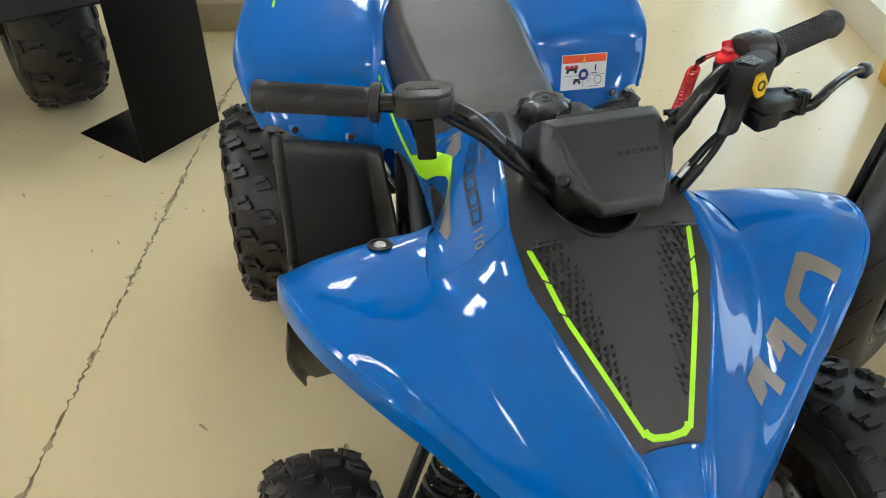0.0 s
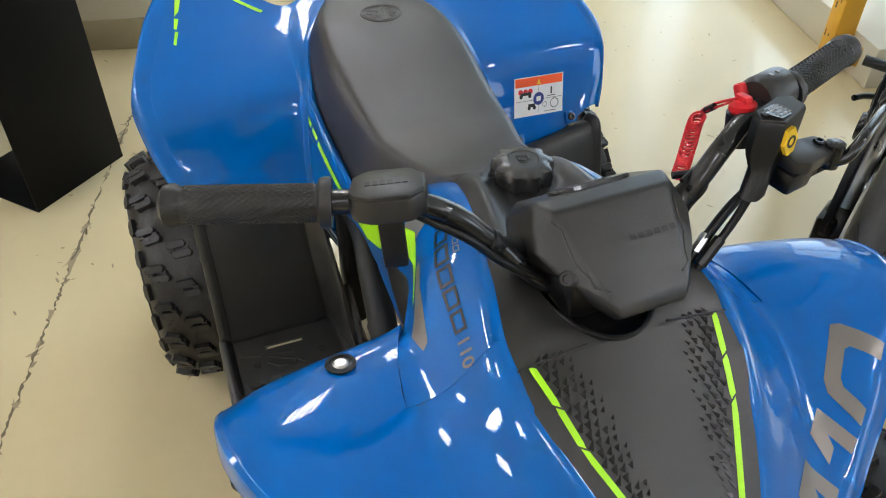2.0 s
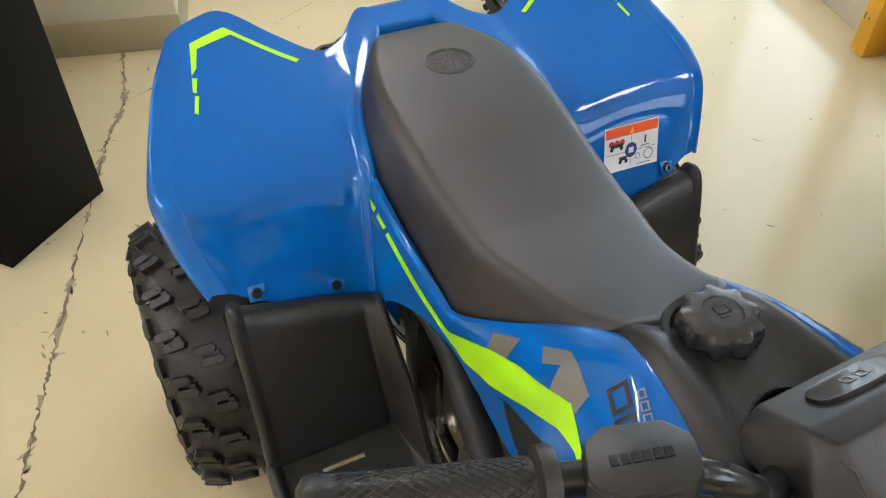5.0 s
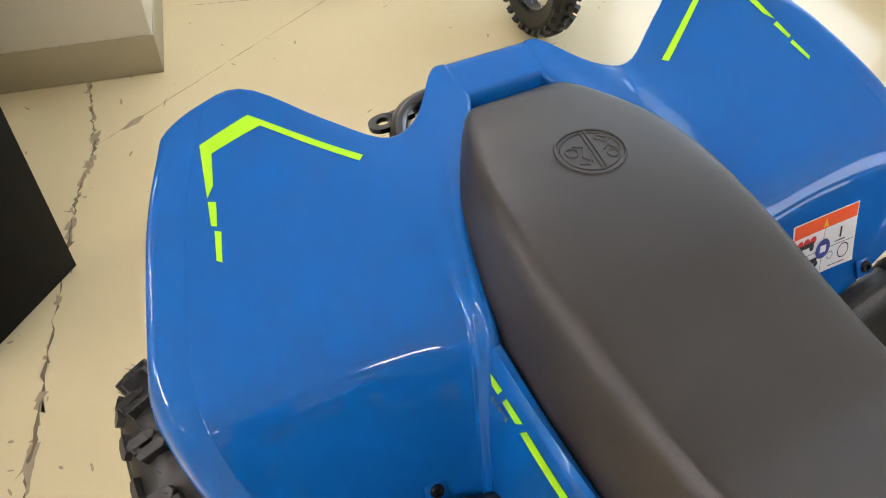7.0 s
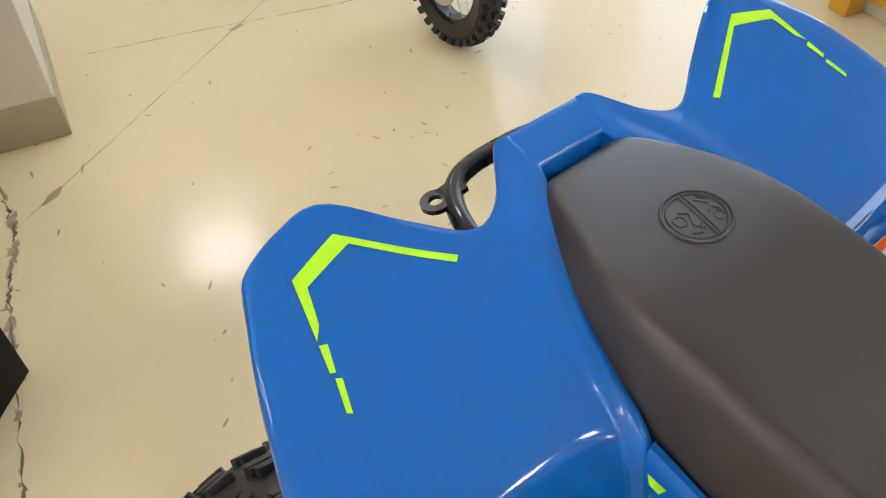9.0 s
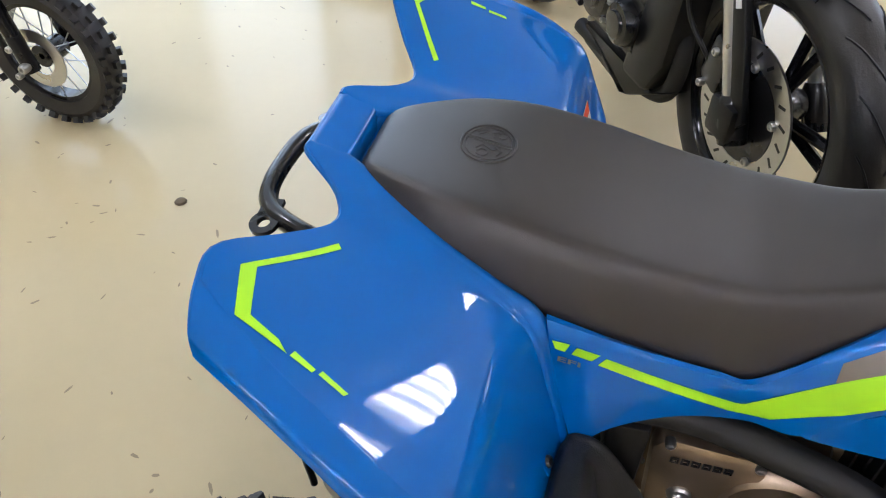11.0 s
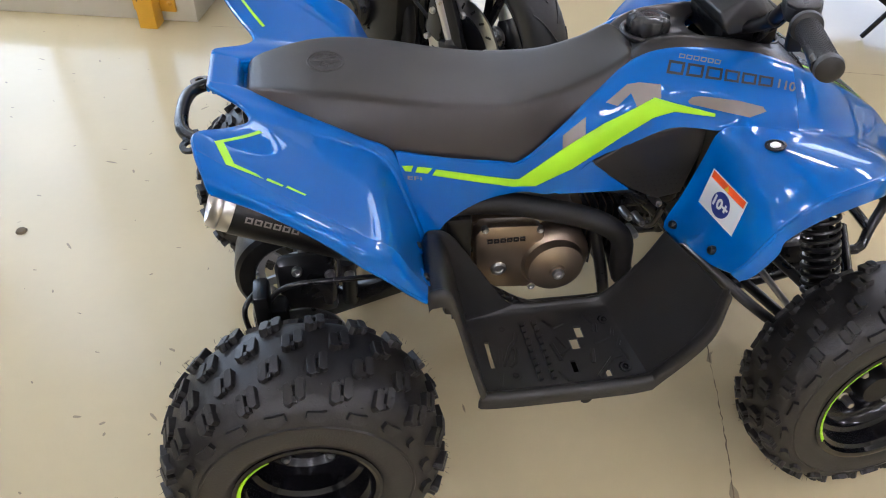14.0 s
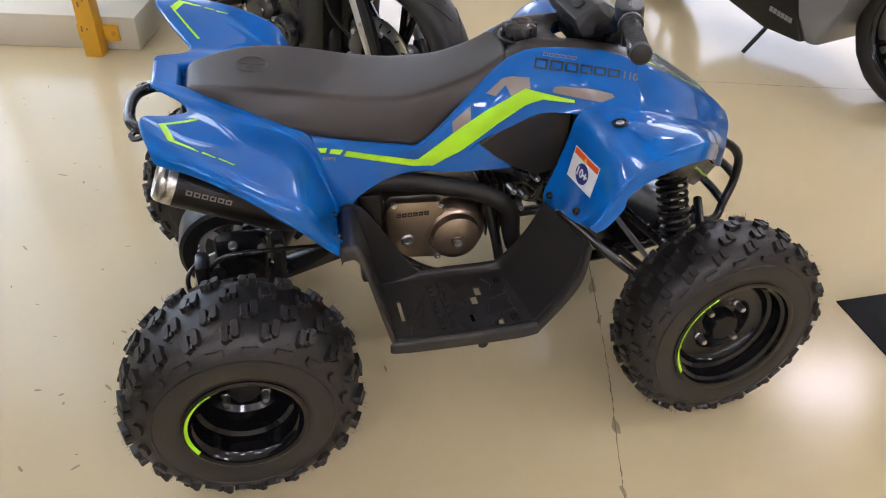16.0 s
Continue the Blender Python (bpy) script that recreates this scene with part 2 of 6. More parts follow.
TUBE = glow("lamp_tube", (0.985, 0.97, 0.99), 34)
# Reflector emits by itself, in place of tube light thrown back.
TRAY = glow("reflector_glow", (0.97, 0.975, 1.0), 6.4)


def ceiling_lamp(x, y, rz):
    t = thing("ceiling_light", "square white louvre lamp with four tubes under the ceiling", "ceiling light", "ceiling lights", (x, y, 3.2), rz)
    bm = bmesh.new()
    box(bm, (-0.31, -0.31, -0.07), (0.31, 0.31, -0.001), 0.006)
    part("housing", bm, CEIL, t)
    part("reflector", box(bmesh.new(), (-0.29, -0.29, -0.074), (0.29, 0.29, -0.0705), 0.001), TRAY, t, "glowing white lamp reflector")
    for i in range(4):
        bm = bmesh.new()
        y0 = -0.21 + 0.14 * i
        lathe(bm, [(0, -0.29), (0.02, -0.29), (0.02, 0.29), (0, 0.29)], 10, Matrix.Translation((0, y0, -0.095)) @ pose(0, 0, 0, 0, 90, 0))
        part("tube", bm, TUBE, t)
    return t


# Row at -5.0 is unseen and added to brighten the south floor.
for ly, row in ((2.7, (1.07, 2.97, 4.97)), (-0.3, (-4.63, -2.23, 2.57, 4.97)), (-3.3, (-0.6, 1.2, 3.6)), (-5.0, (-3.9, -1.8, 0.6, 3.0))):
    for lx in row:
        p = ROOM @ Vector((lx, ly, 0))
        ceiling_lamp(p.x, p.y, -15)

# ---- the blue quad bike ----
quad = thing("quad_bike", "blue youth quad bike with black seat and lime green stripes", "quad bike")

# front fender and flank: rows run from the hood's edge outwards, stations from the back forwards
X_0 = [(0.203, -0.078, 0.735), (0.278, -0.097, 0.73), (0.34, -0.111, 0.715), (0.40, -0.108, 0.690), (0.47, -0.083, 0.650), (0.54, -0.052, 0.606), (0.60, -0.028, 0.562), (0.65, -0.015, 0.52)]
X_IN = [(0.203, -0.088, 0.766), (0.278, -0.107, 0.760), (0.34, -0.122, 0.744), (0.40, -0.1195, 0.716), (0.47, -0.0945, 0.676), (0.54, -0.063, 0.632), (0.60, -0.038, 0.592), (0.65, -0.025, 0.548)]
X_SIDE = [(0.207, -0.145, 0.722), (0.275, -0.160, 0.708), (0.34, -0.170, 0.697), (0.40, -0.164, 0.678), (0.47, -0.140, 0.646), (0.54, -0.104, 0.606), (0.60, -0.074, 0.570), (0.648, -0.055, 0.532)]
X_VAL = [(0.215, -0.178, 0.665), (0.262, -0.200, 0.676), (0.33, -0.215, 0.670), (0.40, -0.210, 0.651), (0.46, -0.188, 0.625), (0.53, -0.150, 0.585), (0.585, -0.115, 0.550), (0.635, -0.08, 0.52)]
X_MID = [(0.225, -0.250, 0.664), (0.265, -0.265, 0.683), (0.33, -0.275, 0.684), (0.40, -0.260, 0.667), (0.455, -0.235, 0.637), (0.515, -0.195, 0.592), (0.57, -0.148, 0.55), (0.62, -0.105, 0.515)]
X_CRE = [(0.232, -0.325, 0.652), (0.27, -0.332, 0.680), (0.33, -0.330, 0.692), (0.40, -0.303, 0.678), (0.457, -0.262, 0.648), (0.51, -0.215, 0.600), (0.56, -0.168, 0.552), (0.61, -0.12, 0.51)]
X_RIM = [(0.238, -0.388, 0.630), (0.28, -0.392, 0.668), (0.335, -0.386, 0.684), (0.40, -0.358, 0.676), (0.46, -0.298, 0.632), (0.51, -0.236, 0.585), (0.555, -0.186, 0.54), (0.60, -0.135, 0.50)]
X_LIP = [(x - 0.002, y - 0.003, z - 0.028) for x, y, z in X_RIM]
# back of the fender, from its foot up
G_VAL = [(0.162, -0.165, 0.455), (0.182, -0.172, 0.53), (0.200, -0.176, 0.61)]
G_MID = [(0.168, -0.25, 0.478), (0.188, -0.25, 0.53), (0.207, -0.25, 0.61)]
G_CRE = [(0.172, -0.33, 0.503), (0.190, -0.33, 0.535), (0.212, -0.33, 0.60)]
G_RIM = [(0.174, -0.385, 0.532), (0.188, -0.392, 0.555), (0.214, -0.390, 0.595)]
G_LIP = [(0.182, -0.391, 0.526), (0.200, -0.396, 0.54), (0.228, -0.394, 0.575)]

SURF = {}


def panel(name, rows, nu, nv, thick, parent, material, label="", cut=None, even=None):
    """A body panel on the right and its mirror image on the left; cut leaves out faces of its grid."""
    keep = np.ones((nu, nv), bool)
    if cut:
        keep[cut] = False
    for side, f in (("R", 1), ("L", -1)):
        g = surf(rows, nu, nv)
        if even:
            g = calm(g, *even)
        g = g * np.array([1, f, 1])
        SURF[name + side] = part(name, shell(bmesh.new(), g, thick * f, keep), material, parent, label)
    return SURF[name + "R"]


def led_in(row):
    """A row of the hood flank, led on backwards over the three stations of the fender's back."""
    p, q = np.array(row[0]), np.array(row[1])
    return [tuple(p + (p - q) * k) for k in (3, 2, 1)] + row


X_E = [tuple(0.86 * c + 0.14 * b for b, c in zip(p, q)) for p, q in zip(G_CRE + X_CRE, G_RIM + X_RIM)]
panel("front_fender", [led_in(X_0), led_in(X_IN), led_in(X_SIDE), G_VAL + X_VAL, G_MID + X_MID, G_CRE + X_CRE, X_E, G_RIM + X_RIM, G_LIP + X_LIP], 64, 100, 0.004, quad, BLUE, "glossy blue front fender running into the hood flank", np.s_[:24, :50], (50, 28, 39))

# side panel under the seat and round the tank
S_TOP = [(-0.33, -0.150, 0.650), (-0.25, -0.147, 0.629), (-0.155, -0.139, 0.607), (-0.112, -0.134, 0.602), (-0.04, -0.112, 0.650), (0.022, -0.088, 0.700), (0.076, -0.071, 0.739), (0.128, -0.075, 0.762), (0.203, -0.088, 0.766)]
S_MID = [(-0.309, -0.162, 0.566), (-0.250, -0.156, 0.574), (-0.18, -0.146, 0.577), (-0.105, -0.134, 0.572), (-0.04, -0.129, 0.600), (0.02, -0.129, 0.648), (0.07, -0.124, 0.690), (0.13, -0.122, 0.712), (0.207, -0.145, 0.722)]
S_BOT = [(-0.277, -0.168, 0.470), (-0.243, -0.160, 0.512), (-0.18, -0.145, 0.538), (-0.11, -0.133, 0.541), (-0.045, -0.129, 0.530), (0.010, -0.133, 0.593), (0.07, -0.136, 0.622), (0.142, -0.143, 0.655), (0.214, -0.175, 0.661)]
S_0 = [(x, y * 0.86, z - 0.05) for x, y, z in S_TOP]
S_OUT = [tuple(2 * b - a for a, b in zip(p, q)) for p, q in zip(S_MID[:-1], S_BOT[:-1])] + X_MID[:1]
panel("side_panel", [S_0 + X_0[1:3], S_TOP + X_IN[1:3], S_MID + X_SIDE[1:3], S_BOT + X_VAL[1:3], S_OUT + X_MID[1:3]], 32, 100, 0.004, quad, BLUE, "glossy blue side panel under the seat and round the tank", np.s_[24:, :])
panel("side_tongue", [[(-0.05, -0.128, 0.529), (-0.02, -0.130, 0.560), (0.012, -0.133, 0.594)], [(-0.045, -0.129, 0.528), (0.005, -0.132, 0.542), (0.050, -0.134, 0.560)], [(-0.04, -0.130, 0.526), (0.03, -0.133, 0.526), (0.092, -0.134, 0.526)]], 6, 10, 0.004, quad, BLUE)
for f in (1, -1):
    seam = spline([X_IN[2], X_SIDE[2], X_VAL[2]], 16) * np.array([1, f, 1]) + np.array([0, -0.0004 * f, 0.0004])
    part("panel_seam", tube(bmesh.new(), seam, 0.0006, 0, 6), INK, quad)
    seam = np.array([(x, y * f - 0.0012 * f, z) for x, y, z in spline([(-0.333, -0.152, 0.648), (-0.310, -0.165, 0.567), (-0.279, -0.1695, 0.472)], 16)])
    part("panel_seam", tube(bmesh.new(), seam, 0.0007, 0, 6), INK, quad)

# rear fender: rows from the seat's edge outwards, stations from the back to the foot in front
R_SE = [(-0.612, -0.050, 0.742), (-0.562, -0.052, 0.7275), (-0.45, -0.119, 0.700), (-0.385, -0.138, 0.674), (-0.335, -0.150, 0.648), (-0.311, -0.162, 0.570), (-0.280, -0.166, 0.462)]
R_C0 = [(-0.607, -0.066, 0.741), (-0.556, -0.081, 0.7255), (-0.45, -0.127, 0.699), (-0.386, -0.144, 0.673), (-0.337, -0.155, 0.641), (-0.312, -0.166, 0.566), (-0.281, -0.170, 0.463)]
R_K = [(-0.561, -0.105, 0.727), (-0.537, -0.112, 0.721), (-0.45, -0.134, 0.698), (-0.388, -0.150, 0.672), (-0.339, -0.160, 0.634), (-0.313, -0.170, 0.562), (-0.284, -0.174, 0.465)]
R_IN = [(-0.549, -0.147, 0.723), (-0.525, -0.150, 0.716), (-0.45, -0.160, 0.693), (-0.400, -0.163, 0.672), (-0.352, -0.170, 0.640), (-0.316, -0.178, 0.552), (-0.292, -0.182, 0.468)]
R_A = [(-0.580, -0.200, 0.745), (-0.54, -0.200, 0.728), (-0.46, -0.210, 0.697), (-0.400, -0.220, 0.673), (-0.357, -0.227, 0.648), (-0.328, -0.231, 0.562), (-0.300, -0.233, 0.490)]
R_B = [(-0.611, -0.258, 0.777), (-0.54, -0.278, 0.742), (-0.462, -0.290, 0.706), (-0.405, -0.300, 0.680), (-0.360, -0.306, 0.652), (-0.333, -0.310, 0.578), (-0.306, -0.314, 0.518)]
R_C = [(-0.608, -0.301, 0.775), (-0.532, -0.344, 0.743), (-0.455, -0.374, 0.708), (-0.405, -0.391, 0.681), (-0.363, -0.392, 0.652), (-0.337, -0.382, 0.600), (-0.311, -0.366, 0.550)]
R_D = [(-0.597, -0.337, 0.763), (-0.526, -0.371, 0.739), (-0.450, -0.399, 0.703), (-0.404, -0.413, 0.674), (-0.366, -0.411, 0.645), (-0.339, -0.400, 0.598), (-0.314, -0.382, 0.551)]
R_E = [(-0.592, -0.346, 0.743), (-0.522, -0.377, 0.726), (-0.447, -0.405, 0.687), (-0.404, -0.420, 0.656), (-0.371, -0.416, 0.623), (-0.341, -0.404, 0.582), (-0.315, -0.387, 0.544)]
R_0 = [(x, y * 0.86, z - (0.05 if x > -0.5 else 0.022)) for x, y, z in R_SE]
R_F = [tuple(0.86 * c + 0.14 * b for b, c in zip(p, q)) for p, q in zip(R_B, R_C)]
R_S = [(x, y * 0.965, z - 0.007) for x, y, z in R_SE]
panel("rear_fender", [R_0, R_S, R_SE, R_C0, R_K, R_IN, R_A, R_B, R_F, R_C, R_D, R_E], 92, 60, 0.004, quad, BLUE, "glossy blue rear fender", None, (45, 46, 66))
for f in (1, -1):
    rim = [(x + 0.001, f * (y - 0.001), z) for x, y, z in R_E]
    part("fender_edge", tube(bmesh.new(), rim, 0.0035, 40, 8), BLUE, quad)
    rim = [(x, f * y, z) for x, y, z in G_LIP + X_LIP]
    part("fender_edge", tube(bmesh.new(), rim, 0.0035, 44, 8), BLUE, quad)
    back = [(x, f * y, z) for x, y, z in (R_SE[0], R_C0[0], R_K[0], R_IN[0], R_A[0], R_B[0], R_C[0], R_D[0], R_E[0])]
    part("fender_edge", tube(bmesh.new(), back, 0.004, 36, 8), BLUE, quad)

# tail behind the seat, with its sunken pocket
tail = [[(-0.540, y, 0.704), (-0.556, y, 0.7045), (-0.569, y, 0.706), (-0.5725, y, 0.727), (-0.577, y, 0.7315), (-0.594, y, 0.7365), (-0.608, y, 0.7405), (-0.613, y, 0.739), (-0.6145, y, 0.735), (-0.613, y, 0.729)] for y in (-0.052, -0.026, 0.0, 0.026, 0.052)]
part("tail_panel", sheet(tail, 10, 60, 0.004), BLUE, quad, "glossy blue tail panel behind the seat")
part("fender_edge", tube(bmesh.new(), [(-0.612, y, 0.7405) for y in (-0.05, 0.0, 0.05)], 0.004, 8, 8), BLUE, quad)
part("tail_tray", box(bmesh.new(), (-0.57, -0.06, 0.66), (-0.50, 0.06, 0.695), 0.006), BLACKP, quad)

# grey tank cover and hood panel
cover = []
for x, w, ze, zc in ((0.05, 0.068, 0.690, 0.710), (0.084, 0.073, 0.739, 0.745), (0.128, 0.076, 0.763, 0.769), (0.203, 0.088, 0.768, 0.767), (0.278, 0.107, 0.762, 0.759), (0.34, 0.122, 0.746, 0.751), (0.372, 0.125, 0.731, 0.737)):
    cover.append([(x, s * w, ze + (zc - ze) * (1 - s * s) + (0.012 * min(1, (0.372 - x) / 0.1) if 0.5 < abs(s) < 0.9 else 0)) for s in (-1, -0.75, -0.4, 0, 0.4, 0.75, 1)])


def in_opening(c):
    """The oval gap in the cover round the steering stem."""
    return ((c[0] - 0.286) / 0.087) ** 2 + (c[1] / 0.064) ** 2 < 1


def open_grid(ctrl, n):
    g = surf(ctrl, n, n)
    keep = np.array([[not in_opening(g[i:i + 2, j:j + 2].reshape(-1, 3).mean(0)) for j in range(n)] for i in range(n)])
    return g, keep


g, keep = open_grid(cover, 110)
SURF["cover"] = part("tank_cover", shell(bmesh.new(), g, -0.004, keep), GREYP, quad, "matt grey plastic tank cover")
hood = []
for x, w, ze, zc in ((0.372, 0.125, 0.729, 0.737), (0.41, 0.116, 0.713, 0.714), (0.45, 0.1025, 0.690, 0.689), (0.50, 0.081, 0.660, 0.658), (0.545, 0.061, 0.631, 0.630), (0.580, 0.0435, 0.608, 0.608), (0.588, 0.036, 0.602, 0.602)):
    hood.append([(x - 0.004 * (1 - s * s) * (x > 0.585), s * w, ze + (zc - ze) * (1 - s * s) + 0.002) for s in (-1, -0.6, 0, 0.6, 1)])
g, keep = open_grid(hood, 110)
SURF["hood"] = part("hood_panel", shell(bmesh.new(), g, -0.004, keep), GREYP, quad, "matt grey plastic hood panel")
rim = []
for a in np.linspace(0, 2 * math.pi, 73):
    x, y = 0.286 + 0.087 * math.cos(a), 0.064 * math.sin(a)
    zz = np.interp(x, [0.20, 0.278, 0.34, 0.372, 0.40], [0.765, 0.757, 0.751, 0.741, 0.728])
    rim.append((x, y, zz - 0.001))
part("opening_rim", tube(bmesh.new(), rim, 0.0030, 0, 8), BLACKP, quad)
for f in (1, -1):
    part("hood_seam", tube(bmesh.new(), [(0.3715, f * y, z) for y, z in ((0.126, 0.7305), (0.10, 0.7365), (0.075, 0.740), (0.045, 0.7435))], 0.0013, 12, 6), INK, quad)

nose = [[(0.576, y, 0.606), (0.592, y, 0.598), (0.622, y, 0.576), (0.650, y, 0.552), (0.663, y, 0.52), (0.655, y, 0.50)] for y in (-0.046, -0.025, 0, 0.025, 0.046)]
for i, dx in ((0, 0.010), (4, 0.010)):
    nose[i] = [(x - dx * (x > 0.6), y, z - dx * 0.5) for x, y, z in nose[i]]
part("nose_panel", sheet(nose, 14, 18, 0.004), BLUE, quad, "glossy blue nose panel")

# seat
seat_rows = []
for x, zb, zt, w in ((-0.560, 0.704, 0.709, 0.046), (-0.554, 0.702, 0.727, 0.061), (-0.53, 0.700, 0.736, 0.081), (-0.46, 0.690, 0.741, 0.117), (-0.39, 0.667, 0.738, 0.135), (-0.31, 0.642, 0.725, 0.140), (-0.23, 0.622, 0.709, 0.136), (-0.155, 0.604, 0.699, 0.131), (-0.112, 0.600, 0.698, 0.127), (-0.04, 0.648, 0.706, 0.104), (0.02, 0.694, 0.724, 0.090), (0.05, 0.714, 0.741, 0.081), (0.068, 0.722, 0.753, 0.077), (0.076, 0.722, 0.752, 0.073), (0.079, 0.720, 0.738, 0.067)):
    h = zt - zb
    half = [(1.0, -0.01 / h), (1.0, 0.08), (0.965, 0.34), (0.905, 0.62), (0.845, 0.83), (0.785, 0.935), (0.69, 0.985), (0.36, 1.0)]
    bow = 0.022 * max(0.0, (x - 0.02) / 0.059)
    seat_rows.append([(x + bow * (1 - a * a), -w * a, zb + h * b) for a, b in half] + [(x + bow, 0, zt)] + [(x + bow * (1 - a * a), w * a, zb + h * b) for a, b in half[::-1]])
bm = bmesh.new()
g = surf(seat_rows, 84, 64)
shell(bm, g, -0.006)
SURF["seat"] = part("seat", bm, SEATM, quad, "dark grey vinyl seat with an embossed round mark")



# wheels: axis along y, the outside towards -y
RIMB = mat("rim_black", (0.006, 0.006, 0.007), 0.16, vary=0.1, coat=0.35, spec=0.3)


def wheel(name, parent, at, r, w, rim_r, lugs, rz=0.0, mirror=1, rows=4, sink=0.2, camber=0.0):
    hold = new(name)
    hold.parent = parent
    hold.matrix_basis = pose(*at, 0, 0, rz + (180 if mirror < 0 else 0)) @ pose(0, 0, 0, -camber, 0, 0)
    R = pose(0, 0, 0, -90, 0, 0)
    h = w / 2
    a0 = rim_r + 0.02
    d0 = r - a0
    prof = [(rim_r, h * 0.74), (rim_r + 0.004, h * 0.92), (a0, h * 0.985), (a0 + 0.006, h * 0.995), (a0 + 0.2 * d0, h * 1.0), (a0 + 0.37 * d0, h * 0.985), (a0 + 0.38 * d0, h * 1.0), (a0 + 0.405 * d0, h * 0.995), (a0 + 0.42 * d0, h * 0.965), (a0 + 0.58 * d0, h * 0.91), (a0 + 0.74 * d0, h * 0.80), (a0 + 0.86 * d0, h * 0.62), (r * 0.95, h * 0.34), (r * 0.957, 0)]
    prof = prof + [(a, -b) for a, b in prof[-2::-1]]
    bm = bmesh.new()
    lathe(bm, prof + [(rim_r - 0.004, -h * 0.6), (rim_r - 0.004, h * 0.6)], 72, R, closed=True)
    part("tyre", bm, RUBBER, hold, "knobbly black rubber tyre")
    bm = bmesh.new()
    lw, ll, up = w * 0.088 if rows == 4 else w * 0.105, r * 0.068, r * 0.052
    ys = [(-0.66, 0.0), (-0.24, 0.5), (0.24, 0.0), (0.66, 0.5)] if rows == 4 else [(-0.58, 0.0), (-0.02, 0.5), (0.58, 0.0)]
    for k in range(lugs):
        for yy, off in ys:
            a = 2 * math.pi * (k + off) / lugs
            rr = r * (0.915 if abs(yy) > 0.5 else 0.942)
            m = pose(0, 0, 0, 0, -math.degrees(a), 0) @ Matrix.Translation((0, yy * h, rr)) @ pose(0, 0, 0, -34 * yy, 0, 0)
            for s in (-1, 1):
                x0, x1 = sorted((s * ll * 0.14, s * ll))
                o = s * lw * 0.22
                mid = (x0 + x1) / 2
                prism(bm, [(x0, -lw * 0.75 + o), (mid, -lw + o), (x1, -lw * 0.8 + o), (x1, lw * 0.8 + o), (mid, lw + o), (x0, lw * 0.75 + o)], -0.006, up, m, 0.0012)
            prism(bm, [(-ll * 0.2, -lw * 0.95), (ll * 0.2, -lw * 0.95), (ll * 0.2, -lw * 0.45), (-ll * 0.2, -lw * 0.45)], -0.006, up * 0.85, m)
            prism(bm, [(-ll * 0.2, lw * 0.45), (ll * 0.2, lw * 0.45), (ll * 0.2, lw * 0.95), (-ll * 0.2, lw * 0.95)], -0.006, up * 0.85, m)
        for s in (-1, 1):
            a = 2 * math.pi * (k + 0.5 * (s > 0) + 0.5) / lugs
            m = pose(0, 0, 0, 0, -math.degrees(a), 0) @ Matrix.Translation((0, s * h * 0.895, a0 + 0.62 * d0)) @ pose(0, 0, 0, -60 * s, 0, 0)
            prism(bm, [(-ll, -lw * 0.4), (-ll * 0.5, -lw * 0.7), (ll * 0.5, -lw * 0.7), (ll, -lw * 0.4), (ll * 0.9, lw * 0.2), (ll * 0.35, lw * 0.15), (-ll * 0.35, lw * 0.15), (-ll * 0.9, lw * 0.2)], -0.006, 0.0065, m)
    part("tread", bm, RUBBER, hold, "raised slotted tread blocks", smooth=False)
    bm = bmesh.new()
    rnd = random.Random(7)
    for k in range(170):
        a = 2 * math.pi * (k + rnd.random()) / 170
        yy = rnd.choice((-0.7, -0.66, 0.66, 0.7, 0.86, -0.86)) * h
        rr = r * (0.985 if abs(yy) < 0.75 * h else 0.89)
        m = pose(0, 0, 0, 0, -math.degrees(a), 0) @ Matrix.Translation((0, yy, rr)) @ pose(0, 0, 0, -50 * yy / h + rnd.uniform(-15, 15), rnd.uniform(-25, 25), 0)
        lathe(bm, [(0.0005, -0.004), (0.0003, 0.0035), (0, 0.005)], 3, m)
    tagged(part("rubber_hairs", bm, RUBBER, hold, "fine moulding hairs of a new tyre"), kind="stuff")
    bm = bmesh.new()
    lathe(bm, [(rim_r + 0.010, -h * 0.88), (rim_r + 0.011, -h * 0.985), (rim_r + 0.006, -h * 1.0), (rim_r, -h * 0.975), (rim_r - 0.003, -h * 0.86), (rim_r - 0.010, -h * 0.80), (rim_r - 0.012, -h * 0.42), (rim_r - 0.020, -h * 0.36), (rim_r - 0.024, h * (sink - 0.1)), (rim_r - 0.034, h * sink), (0.060, h * sink), (0.052, h * (sink - 0.05)), (0, h * (sink - 0.05)),
               (0, h * (sink + 0.08)), (rim_r - 0.036, h * (sink + 0.08)), (rim_r - 0.012, h * 0.5), (rim_r + 0.006, h * 0.88)], 56, R)
    part("rim", bm, RIMB, hold, "gloss black steel rim")
    bm = bmesh.new()
    lathe(bm, [(0.036, h * sink), (0.036, h * sink - 0.022), (0.030, h * sink - 0.032), (0, h * sink - 0.034)], 20, R)
    part("hub_cap", bm, BLACKP, hold)
    for k in range(4):
        a = math.pi / 2 * k + 0.75
        bm = bmesh.new()
        c = Vector((0.055 * math.cos(a), h * sink, 0.055 * math.sin(a)))
        lathe(bm, [(0.011, 0.004), (0.011, -0.004), (0.008, -0.006), (0.008, -0.024), (0.006, -0.028), (0, -0.028)], 8, Matrix.Translation(c) @ pose(0, 0, 0, -90, 0, 0))
        part("wheel_nut", bm, STEEL, hold, "bright steel wheel nut")
    bm = bmesh.new()
    gg = np.array([[((rim_r + q) * math.cos(t), -h * y0, (rim_r + q) * math.sin(t)) for q, y0 in ((0.0045, 1.004), (-0.0015, 0.96))] for t in np.linspace(math.pi * 0.66, math.pi * 1.17, 16)])
